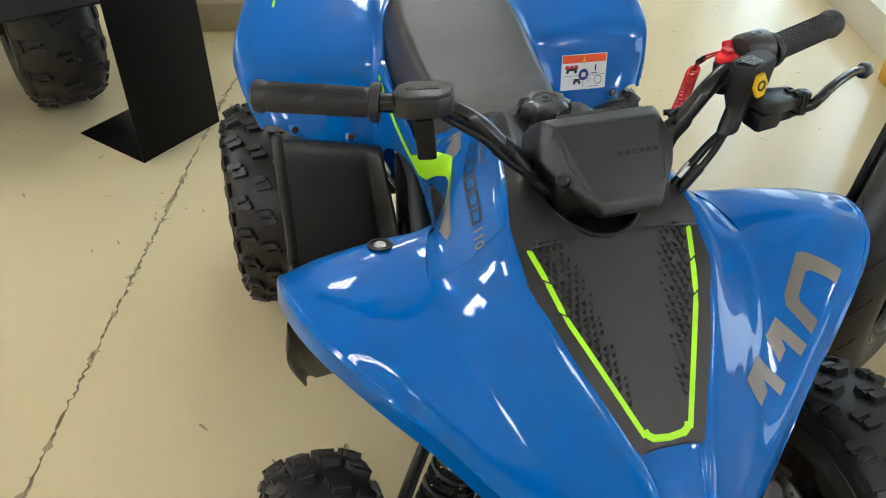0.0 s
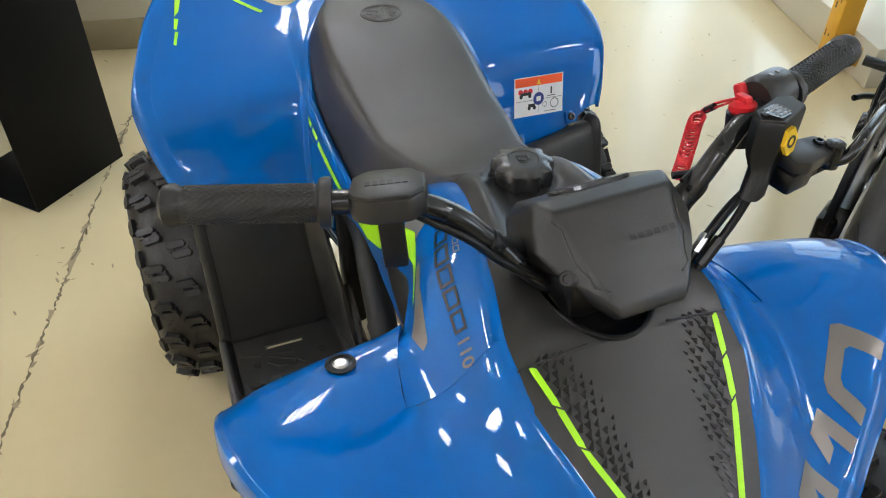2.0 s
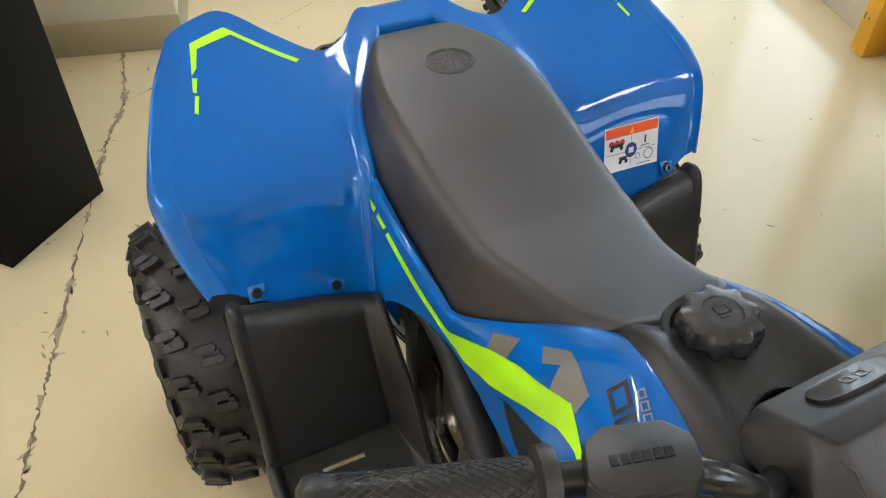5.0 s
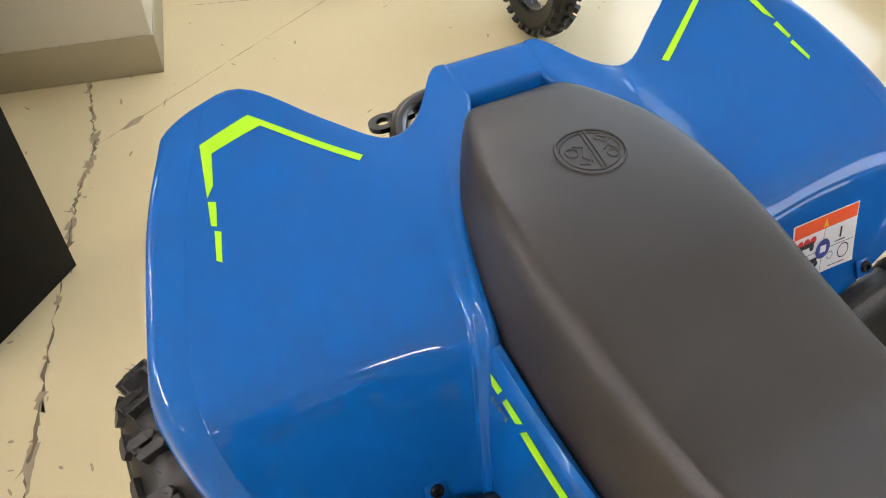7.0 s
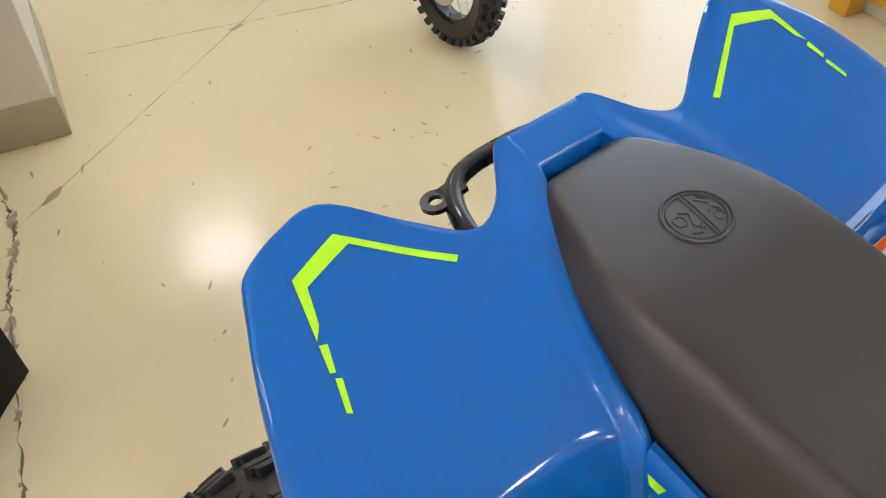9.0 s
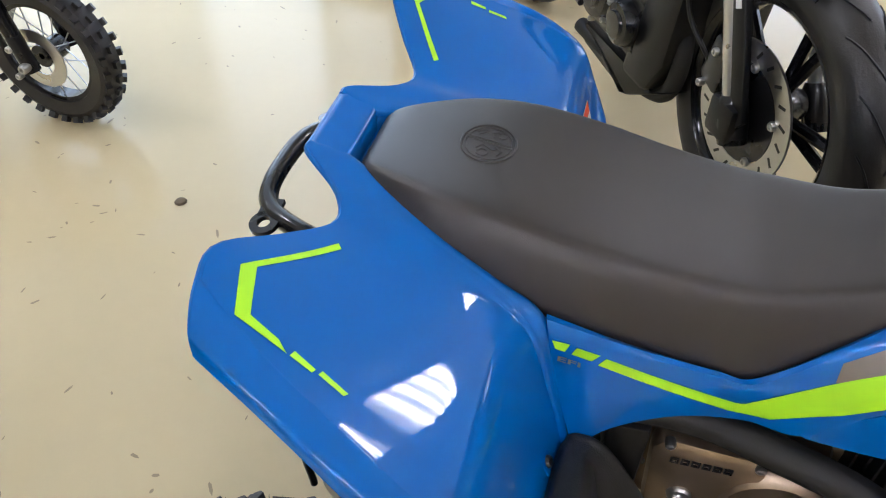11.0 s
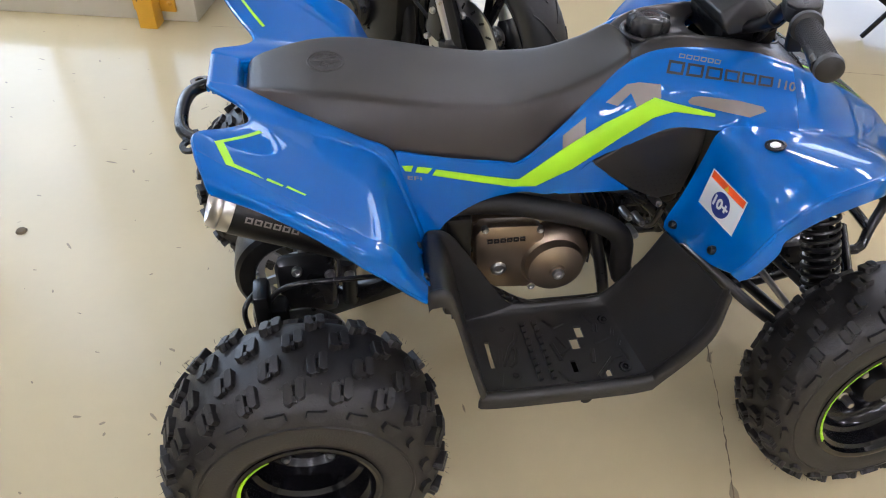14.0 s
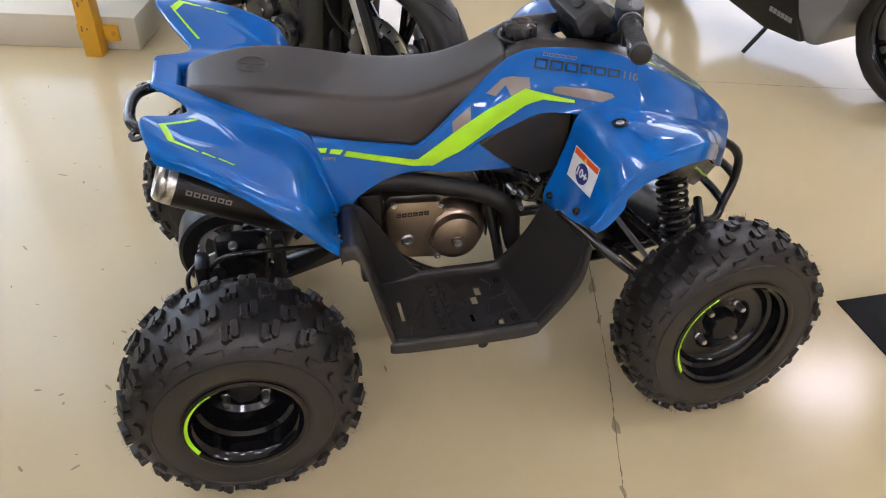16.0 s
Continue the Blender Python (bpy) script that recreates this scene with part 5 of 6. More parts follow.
crack("floor_joint", [(-1.745, -0.434, 0), (-1.98, -0.01, 0), (-2.219, 0.427, 0), (-2.6, 1.1, 0)], 0.0006, 0.0015, 100, 7, "hairline crack in the painted floor", 3)
crack("floor_joint", [(-2.35, -0.025, 0), (-2.25, 0.30, 0), (-2.14, 0.62, 0), (-1.95, 1.25, 0)], 0.0008, 0.002, 80, 8, "hairline joint in the painted floor", 0)
crack("floor_joint", [(-0.85, 1.80, 0), (-0.3, 1.66, 0), (0.4, 1.46, 0), (1.2, 1.18, 0)], 0.0006, 0.0016, 80, 9, "hairline joint in the painted floor", 0)
rnd = random.Random(11)
bm = bmesh.new()
for k in range(260):
    x, y = rnd.uniform(-2.6, 1.9), rnd.uniform(-1.5, 1.9)
    if rnd.random() < 0.6:
        x, y = rnd.uniform(-2.2, -0.5), rnd.uniform(-0.9, 1.6)
    r0, e, a0 = rnd.uniform(0.0015, 0.006), rnd.uniform(1, 3.5), rnd.uniform(0, 6.3)
    c = []
    for i in range(6):
        a = i * math.pi / 3
        u, v = r0 * e * math.cos(a) * rnd.uniform(0.6, 1.2), r0 * 0.6 * math.sin(a)
        c.append(bm.verts.new((x + u * math.cos(a0) - v * math.sin(a0), y + u * math.sin(a0) + v * math.cos(a0), 0.0005)))
    bm.faces.new(c)
tagged(part("floor_specks", bm, CHIP, None, "small dark scuffs and specks on the floor", smooth=False), kind="stuff", category="floor specks")
bm = bmesh.new()
lathe(bm, [(0, 0.0), (0.016, 0.001), (0.012, 0.006), (0, 0.009)], 9, Matrix.Translation((-1.275, 0.582, 0)))
tagged(part("floor_crumb", bm, CRACK, None, "dark crumb lying on the floor"), category="debris")

# ---- pillar, ledge, yellow post ----
t = thing("pillar", "cream painted pillar with an olive plinth", "pillar", at=(-2.008, -0.186, 0), rz=-13, kind="structure")
part("shaft", box(bmesh.new(), (-0.55, -0.52, 0.0), (-0.004, -0.004, 3.2), 0.008), WALLM, t)
part("plinth", box(bmesh.new(), (-0.556, -0.526, 0.0), (0.0, 0.0, 0.115), 0.003), OLIVE, t)
t = thing("wall_ledge", "cream painted concrete ledge before the wall", "ledge", at=(-0.903, 1.839, 0), rz=-15, kind="structure")
part("ledge_block", box(bmesh.new(), (-6.0, 0, 0), (0, 0.62, 0.145), 0.006), WALLM, t)
for name, lo, hi in (("wall_sill", (-6.0, 0.62, 0), (0, 0.80, 0.32)), ("wall_head", (-6.0, 0.62, 3.14), (0, 0.80, 3.2)), ("wall_pier", (-6.0, 0.62, 0.32), (-4.7, 0.80, 3.14)), ("wall_pier", (-0.15, 0.62, 0.32), (0, 0.80, 3.14)), ("wall_return", (-0.16, 0.80, 0), (0, 4.6, 3.2))):
    part(name, box(bmesh.new(), lo, hi), WALLM, t)
# Added frosting; panes 1 and 3 shine more to place the floor sheen.
DIM_PANE = mat("dim_pane_glass", (0.85, 0.9, 0.9), 0.5, vary=0.03, rvary=0.05)
DIM_PANE.node_tree.nodes["Principled BSDF"].inputs["Transmission Weight"].default_value = 0.9
win = thing("window_4", "tall shop window behind the concrete ledge", "window", at=(-0.903, 1.839, 0), rz=-15, kind="structure")
for k in range(6):
    x0 = -4.7 + 0.90 * k
    part("window_frame", box(bmesh.new(), (x0, 0.68, 0.32), (x0 + 0.05, 0.74, 3.14), 0.004), STEEL, win)
    if k < 5:
        pane = part("pane", box(bmesh.new(), (x0 + 0.05, 0.705, 0.32), (x0 + 0.90, 0.715, 3.14)), GLASS if k in (1, 3) else DIM_PANE, win, "" if k in (1, 3) else "dimmer pane, its frosting added")
        pane.visible_shadow = False
        lamp = bpy.data.lights.new("window_daylight", "AREA")
        lamp.shape, lamp.size, lamp.size_y = "RECTANGLE", 0.84, 2.78
        # pane strengths are made up, uneven to shape the reflection on the floor
        lamp.energy, lamp.color = 28.0 if k in (1, 3) else 9.0, (0.66, 0.84, 1.0)
        ob = new("window_daylight", lamp)
        ob.matrix_basis = pose(-0.903, 1.839, 0, 0, 0, -15) @ pose(x0 + 0.475, 0.66, 1.73, -90, 0, 0)
post = thing("barrier_post", "worn yellow steel barrier post bolted to the ledge", "post", at=(-1.075, 1.848, 0), rz=-15)
part("tube", box(bmesh.new(), (-0.035, -0.045, 0), (0.035, 0.028, 1.1), 0.004), YELLOW, post)
part("foot_plate", box(bmesh.new(), (-0.075, 0.020, 0.045), (0.095, 0.034, 0.115), 0.003), YELLOW, post)
for bx in (-0.058, 0.075):
    bolt("bolt", post, (bx, 0.018, 0.080), (0, -1, 0), 0.010, 0.008, YELLOW)
bm = bmesh.new()
for k in range(14):
    z0, x0 = rnd.uniform(0.1, 0.6), rnd.uniform(-0.03, 0.025)
    box(bm, (x0, -0.0456, z0), (x0 + rnd.uniform(0.004, 0.012), -0.0446, z0 + rnd.uniform(0.006, 0.03)))
part("worn_spots", bm, CRACK, post)

# ---- black display stands ----
t = thing("display_stand", "black folded sheet metal display stand on the floor", "display stand", "display stands", (-1.148, -0.764, 0), 132)
part("base", box(bmesh.new(), (0, 0.0, 0), (0.31, 0.305, 0.004), 0.001), STANDM, t)
part("panel", box(bmesh.new(), (0, -0.004, 0), (0.31, 0.0, 1.25), 0.001), STANDM, t)
t = thing("display_stand", "black sheet metal stand with its base plate forward", "display stand", "display stands", (1.06, -0.49, 0), 0)
part("base", box(bmesh.new(), (0, 0.0, 0), (0.305, 0.31, 0.004), 0.001), STANDM, t)
part("panel", box(bmesh.new(), (0.305, 0.0, 0), (0.309, 0.31, 1.25), 0.001), STANDM, t)

# ---- big dark quad behind the stand: wheel and suspension ----
t = thing("large_quad", "large dark quad bike with deep tread tyres", "quad bike", at=(-1.66, -1.04, 0), rz=20)
wheel("wheel", t, (0.0, 0.0, 0.31), 0.315, 0.26, 0.155, 16, mirror=-1, rows=3)
part("axle_hub", lathe(bmesh.new(), [(0, -0.2), (0.05, -0.2), (0.06, 0.02), (0, 0.02)], 20, Matrix.Translation((0, -0.05, 0.31)) @ pose(0, 0, 0, -90, 0, 0)), BLACKM, t)
part("wheel_arm", tube(bmesh.new(), [(0.0, -0.12, 0.27), (-0.08, -0.35, 0.30), (-0.15, -0.6, 0.36)], 0.025, 16), BLACKM, t)
part("wheel_arm", tube(bmesh.new(), [(0.0, -0.12, 0.37), (-0.05, -0.35, 0.42), (-0.1, -0.6, 0.48)], 0.025, 16), BLACKM, t)
part("fender", sheet([[(x, y, 0.66 - 1.2 * x * x) for y in (-0.25, 0.0, 0.18)] for x in (-0.42, -0.2, 0.0, 0.2, 0.42)], 16, 8, -0.01), BLACKP, t)
part("chassis", box(bmesh.new(), (-1.2, -0.95, 0.30), (0.2, -0.45, 0.70), 0.04), BLACKP, t)

# ---- small dirt bike: front wheel, disc and fork ----
t = thing("small_dirt_bike", "small dirt bike with spoked knobbly front wheel", "motorcycle", at=(-1.73, 0.835, 0), rz=-5)


def ring(r, w, name, material, parent, at, hole, k=40):
    bm = bmesh.new()
    lathe(bm, [(hole, -w / 2), (r, -w / 2), (r, w / 2), (hole, w / 2)], k, Matrix.Translation(at) @ pose(0, 0, 0, 90, 0, 0), closed=True)
    return part(name, bm, material, parent)


C = Vector((0, 0, 0.205))
bm = bmesh.new()
lathe(bm, [(0.138, -0.028), (0.170, -0.036), (0.192, -0.024), (0.197, 0), (0.192, 0.024), (0.170, 0.036), (0.138, 0.028), (0.134, 0.0)], 56, Matrix.Translation(C) @ pose(0, 0, 0, 90, 0, 0), closed=True)
tyre = part("tyre", bm, RUBBER, t, "knobbly rubber tyre")
bm = bmesh.new()
for k in range(30):
    for yy, off in ((-0.026, 0), (0.0, 0.5), (0.026, 0)):
        m = Matrix.Translation(C) @ pose(0, 0, 0, 0, (k + off) * 12, 0) @ Matrix.Translation((0, yy, 0.190 if yy == 0 else 0.184)) @ pose(0, 0, 0, -40 * yy / 0.03, 0, 0)
        box(bm, (-0.009, -0.008, 0), (0.009, 0.008, 0.016), 0, m)
part("tread", bm, RUBBER, tyre)
ring(0.138, 0.040, "rim", BLACKM, t, C, 0.126)
ring(0.030, 0.07, "hub", BLACKM, t, C, 0.008)
ring(0.080, 0.003, "brake_disc", STEEL, t, C + Vector((0, -0.045, 0)), 0.045)
for k in range(16):
    a = k * math.pi / 8
    b = a + (0.35 if k % 2 else -0.35)
    rod("spoke", [C + Vector((0.028 * math.cos(a), 0.02 * (1 if k % 4 < 2 else -1), 0.028 * math.sin(a))), C + Vector((0.128 * math.cos(b), 0, 0.128 * math.sin(b)))], 0.0018, STEEL, t, 1, 5)
for f in (1, -1):
    rod("fork_leg", [C + Vector((0.0, 0.075 * f, -0.02)), C + Vector((-0.06, 0.075 * f, 0.20)), C + Vector((-0.14, 0.075 * f, 0.50))], 0.021, BLACKM, t, 12, 12)
    bolt("axle_nut", t, C + Vector((0, 0.098 * f, 0)), (0, f, 0), 0.013, 0.012, STEEL)
    for dz in (0.045, -0.03):
        bolt("fork_bolt", t, C + Vector((-0.03, 0.095 * f, dz)), (0, f, 0), 0.009, 0.008, STEEL)
part("mudguard", sheet([[(-0.25, y, 0.47), (0.0, y, 0.50), (0.22, y, 0.46)] for y in (-0.06, 0, 0.06)], 6, 12, 0.005), BLACKP, t)
part("frame_body", box(bmesh.new(), (-0.95, -0.08, 0.30), (-0.35, 0.08, 0.62), 0.04), BLACKP, t)
part("rear_wheel", lathe(bmesh.new(), [(0.125, -0.03), (0.19, -0.04), (0.2, 0), (0.19, 0.04), (0.125, 0.03)], 40, Matrix.Translation((-0.95, 0, 0.2)) @ pose(0, 0, 0, 90, 0, 0), closed=True), RUBBER, t)

# ---- black road motorcycle beside the quad ----
moto = thing("road_motorcycle", "black road motorcycle with chrome fork tubes on its stand", "motorcycle", at=(0.030, 0.870, 0), rz=-58)
fw = new("front_wheel")
fw.parent = moto
fw.matrix_basis = pose(0, 0, 0.324, 0, 0, -2) @ Matrix.Scale(1.08, 4)


def road_wheel(hold, r=0.30, w=0.055):
    R = pose(0, 0, 0, 90, 0, 0)
    bm = bmesh.new()
    lathe(bm, [(0.215, -w * 0.8), (0.225, -w * 0.95), (0.255, -w), (0.275, -w * 0.92), (0.292, -w * 0.6), (r, -w * 0.2), (r, w * 0.2), (0.292, w * 0.6), (0.275, w * 0.92), (0.255, w), (0.225, w * 0.95), (0.215, w * 0.8)], 64, R, closed=True)
    tyre = part("tyre", bm, RUBBER, hold, "black road tyre with slanting grooves")
    bm = bmesh.new()
    for k in range(18):
        for f in (1, -1):
            pts = []
            for s in np.linspace(0, 1, 7):
                a = 2 * math.pi * (k + 0.5 * (f > 0)) / 18 + 0.30 * s
                yy = f * w * (0.08 + 0.72 * s)
                rr = np.interp(abs(yy) / w, [0, 0.2, 0.6, 0.92], [0.300, 0.300, 0.292, 0.275]) + 0.0006
                pts.append((rr * math.cos(a), yy, rr * math.sin(a)))
            tube(bm, pts, 0.0022, 0, 5)
    tagged(part("tread_pattern", bm, INK, tyre), kind="stuff")
    bm = bmesh.new()
    lathe(bm, [(0.222, -w * 0.85), (0.216, -w * 0.9), (0.206, -w * 0.75), (0.198, -w * 0.3), (0.198, w * 0.3), (0.206, w * 0.75), (0.216, w * 0.9), (0.222, w * 0.85), (0.214, 0)], 56, R, closed=True)
    part("rim", bm, RIMB, hold, "gloss black cast rim")
    for k in range(5):
        for da in (-0.13, 0.13):
            a = 2 * math.pi * k / 5
            rod("spoke", [(0.035 * math.cos(a), 0, 0.035 * math.sin(a)), (0.202 * math.cos(a + da), 0, 0.202 * math.sin(a + da))], 0.012, RIMB, hold, 1, 8)
    part("hub", lathe(bmesh.new(), [(0, -0.06), (0.03, -0.06), (0.042, -0.03), (0.042, 0.03), (0.03, 0.06), (0, 0.06)], 20, R), BLACKM, hold)
    return hold


road_wheel(fw)
disc = ring(0.145, 0.005, "brake_disc", STEEL, fw, (0, -0.066, 0), 0.102, 48)
for k in range(20):
    a = k * math.pi / 10
    bm = bmesh.new()
    box(bm, (-0.010, -0.0032, -0.003), (0.010, 0.0032, 0.003), 0, Matrix.Translation((0.123 * math.cos(a), -0.066, 0.123 * math.sin(a))) @ pose(0, 0, 0, 0, -math.degrees(a) + 30, 0))
    part("disc_slot", bm, INK, disc)
ring(0.10, 0.006, "disc_carrier", BLACKM, fw, (0, -0.066, 0), 0.03, 24)
for k in range(5):
    a = k * 2 * math.pi / 5 + 0.3
    bolt("disc_bolt", fw, (0.098 * math.cos(a), -0.070, 0.098 * math.sin(a)), (0, -1, 0), 0.010, 0.006, STEEL)
for f in (1, -1):
    ax = Vector((-0.40, 0, 0.86)).normalized()
    o = Vector((0.02, 0.095 * f, -0.02))
    bm = bmesh.new()
    lathe(bm, [(0, -0.03), (0.028, -0.03), (0.031, 0.01), (0.029, 0.055), (0.024, 0.066), (0, 0.066)], 18, frame_of(o, ax))
    leg = part("fork_leg", bm, BLACKM, fw, "black fork lower")
    part("fork_tube", lathe(bmesh.new(), [(0, 0.05), (0.0205, 0.05), (0.0205, 0.36), (0, 0.36)], 18, frame_of(o, ax)), STEEL, fw, "chrome fork tube")
    part("fork_upper", lathe(bmesh.new(), [(0, 0.34), (0.030, 0.34), (0.030, 0.72), (0, 0.72)], 18, frame_of(o, ax)), BLACKM, fw, "black fork upper")
bm = bmesh.new()
box(bm, (-0.125, -0.105, -0.01), (-0.055, -0.055, 0.10), 0.012, pose(0, 0, 0, 0, 15, 0))
cal = part("brake_caliper", bm, BLACKM, fw)
for z0 in (0.0, 0.08):
    bolt("caliper_bolt", fw, (-0.10 + z0 * 0.3, -0.108, z0 + 0.015), (0, -1, 0), 0.009, 0.006, STEEL)
bm = bmesh.new()
prism(bm, [(0.018, -0.03), (0.062, -0.01), (0.068, 0.10), (0.066, 0.36), (0.030, 0.38), (0.028, 0.06)], 0.098, 0.112, pose(0, 0, 0, 0, -25, 0) @ XZ, 0.003)
box(bm, (-0.035, -0.125, -0.045), (0.045, -0.088, 0.035), 0.010)
part("fork_guard", bm, BLACKP, fw, "black fork guard with pale marks")
bm = bmesh.new()
for k in range(4):
    box(bm, (0.040, -0.1135, 0.20 + 0.030 * k), (0.056, -0.1115, 0.220 + 0.030 * k), 0, pose(0, 0, 0, 0, -25, 0))
part("guard_marks", bm, WHITE, fw)
g = [[(0.325 * math.cos(a), y, 0.325 * math.sin(a) - 0.04 * (abs(y) / 0.07) ** 2) for y in (-0.072, -0.05, 0, 0.05, 0.072)] for a in np.linspace(math.radians(74), math.radians(150), 9)]
part("mudguard", shell(bmesh.new(), surf(g, 24, 12), 0.004), RIMB, fw, "gloss black front mudguard")
rod("brake_hose", [(-0.10, -0.10, 0.06), (-0.17, -0.13, 0.15), (-0.20, -0.12, 0.30), (-0.24, -0.06, 0.45)], 0.005, BLACKP, fw)
# engine and frame, behind the front wheel
bm = bmesh.new()
box(bm, (-0.62, -0.13, 0.24), (-0.34, 0.13, 0.52), 0.03)
part("engine_block", bm, BLACKM, moto, "black engine block")
for k, (ex, ez, er) in enumerate(((-0.56, 0.36, 0.085), (-0.42, 0.33, 0.06))):
    bm = bmesh.new()
    lathe(bm, [(er, 0.10), (er, 0.145), (er * 0.85, 0.16), (er * 0.6, 0.163), (er * 0.55, 0.17), (0, 0.172)], 28, Matrix.Translation((ex, 0, ez)) @ pose(0, 0, 0, 90, 0, 0))
    part("engine_cover", bm, BLACKM, moto, "black cast engine cover")
for k in range(8):
    a = k * math.pi / 4
    bolt("cover_bolt", moto, (-0.56 + 0.085 * math.cos(a), -0.150, 0.36 + 0.085 * math.sin(a)), (0, -1, 0), 0.008, 0.008, STEEL)
bm = bmesh.new()
prism(bm, [(-0.36, 0.46), (-0.26, 0.66), (-0.20, 0.64), (-0.24, 0.30), (-0.30, 0.20), (-0.42, 0.20)], -0.13, 0.13, Matrix(((1, 0, 0, 0), (0, 0, -1, 0), (0, 1, 0, 0), (0, 0, 0, 1))), 0.02)
part("radiator_shroud", bm, BLACKP, moto, "black radiator shroud")
bm = bmesh.new()
prism(bm, [(-0.30, 0.20), (-0.22, 0.24), (-0.40, 0.13), (-0.66, 0.15), (-0.66, 0.22)], -0.11, 0.11, Matrix(((1, 0, 0, 0), (0, 0, -1, 0), (0, 1, 0, 0), (0, 0, 0, 1))), 0.01)
part("belly_pan", bm, BLACKP, moto, "black belly pan")
rod("frame_rail", [(-0.22, -0.10, 0.78), (-0.40, -0.15, 0.62), (-0.62, -0.16, 0.48), (-0.74, -0.14, 0.34)], 0.024, BLACKM, moto, 16)
rod("exhaust_header", [(-0.33, -0.06, 0.42), (-0.24, -0.08, 0.36), (-0.26, -0.08, 0.22), (-0.40, -0.08, 0.17), (-0.7, -0.10, 0.18)], 0.022, PIPE_DARK, moto, 30, 12)
bm = bmesh.new()
g = [[(x, y, z) for y, z in ((-w, h0), (-w * 1.05, h0 + 0.08), (-w * 0.7, h1), (0, h1 + 0.02), (w * 0.7, h1), (w * 1.05, h0 + 0.08), (w, h0))] for x, w, h0, h1 in ((-0.14, 0.05, 0.78, 0.90), (-0.25, 0.13, 0.72, 0.98), (-0.45, 0.15, 0.68, 0.98), (-0.62, 0.10, 0.68, 0.86))]
part("tank", shell(bmesh.new(), surf(g, 20, 18), -0.005), BLUE, moto, "blue fuel tank")
part("seat", box(bmesh.new(), (-1.15, -0.11, 0.72), (-0.60, 0.11, 0.80), 0.03), SEATM, moto)
rod("handlebar", [(-0.26, -0.36, 1.02), (-0.20, -0.22, 1.03), (-0.16, -0.06, 0.98), (-0.16, 0.06, 0.98), (-0.20, 0.22, 1.03), (-0.26, 0.36, 1.02)], 0.011, BLACKM, moto)
rod("foot_peg", [(-0.70, -0.14, 0.36), (-0.70, -0.24, 0.365)], 0.014, RUBBER, moto, 4, 10)
rod("brake_pedal", [(-0.66, -0.15, 0.30), (-0.58, -0.19, 0.33), (-0.52, -0.21, 0.345)], 0.008, BLACKM, moto, 8)
rw = new("rear_wheel")
rw.parent = moto
rw.matrix_basis = pose(-1.27, 0, 0.30, 0, 0, 0)
road_wheel(rw, w=0.07)
rod("swing_arm", [(-0.72, -0.10, 0.34), (-1.27, -0.11, 0.30)], 0.024, BLACKM, moto, 4)
rod("swing_arm", [(-0.72, 0.10, 0.34), (-1.27, 0.11, 0.30)], 0.024, BLACKM, moto, 4)
rod("side_stand", [(-0.55, 0.12, 0.22), (-0.60, 0.28, 0.01)], 0.011, BLACKM, moto, 4)

# ---- grey sport motorcycle further off ----
GREYF = mat("fairing_grey", (0.16, 0.167, 0.18), 0.35, vary=0.05, coat=0.5)
sp = thing("sport_motorcycle", "grey faired motorcycle leaning on its side stand", "motorcycle", at=(2.02, 0.78, 0), rz=-75)
spw = new("front_wheel")
spw.parent = sp
spw.matrix_basis = pose(0, 0, 0.30)
road_wheel(spw)
bm = bmesh.new()
prism(bm, [(-0.40, 0.152), (-0.33, 0.155), (-0.26, 0.34), (-0.16, 0.66), (-0.14, 0.95), (-0.5, 1.0), (-0.8, 0.80), (-0.72, 0.44), (-0.47, 0.33)], -0.19, 0.19, XZ, 0.03)
part("side_fairing", bm, GREYF, sp, "satin grey side fairing")
bm = bmesh.new()
prism(bm, [(-0.395, 0.148), (-0.465, 0.33), (-1.0, 0.42), (-1.02, 0.22), (-0.60, 0.142)], -0.195, 0.195, XZ, 0.02)
belly = part("belly_pan", bm, BLACKP, sp, "black belly pan with a pale maker mark")
for f in (1, -1):
    bm = bmesh.new()
    for k in range(6):
        x0 = -0.585 + 0.021 * k
        box(bm, (x0, 0.1945 * f, 0.222 - 0.002 * k), (x0 + 0.017, 0.1965 * f, 0.242 - 0.002 * k), 0)
    part("maker_mark", bm, GREYF, belly)
part("tail", box(bmesh.new(), (-1.75, -0.12, 0.70), (-0.75, 0.12, 0.86), 0.05), BLACKP, sp)
spr = new("rear_wheel")
spr.parent = sp
spr.matrix_basis = pose(-1.40, 0, 0.30)
road_wheel(spr, w=0.075)
rod("side_stand", [(-0.585, -0.10, 0.22), (-0.655, -0.20, 0.01)], 0.010, BLACKM, sp, 4)
rod("fork", [(0.0, 0.10, 0.30), (-0.28, 0.10, 0.85)], 0.024, BLACKM, sp, 4)
rod("fork", [(0.0, -0.10, 0.30), (-0.28, -0.10, 0.85)], 0.024, BLACKM, sp, 4)

# ---- decals and small marks on the quad ----
def tree(*obs):
    vs, ps = [], []
    for ob in obs:
        n = len(vs)
        vs += [v.co.copy() for v in ob.data.vertices]
        ps += [[n + i for i in p.vertices] for p in ob.data.polygons]
    return BVHTree.FromPolygons(vs, ps)


BODY_R = tree(*[SURF[k] for k in ("side_panelR", "front_fenderR", "rear_fenderR")])
BODY_L = tree(*[SURF[k] for k in ("side_panelL", "front_fenderL", "rear_fenderL")])
HOOD = tree(SURF["hood"])
SEATT = tree(SURF["seat"])


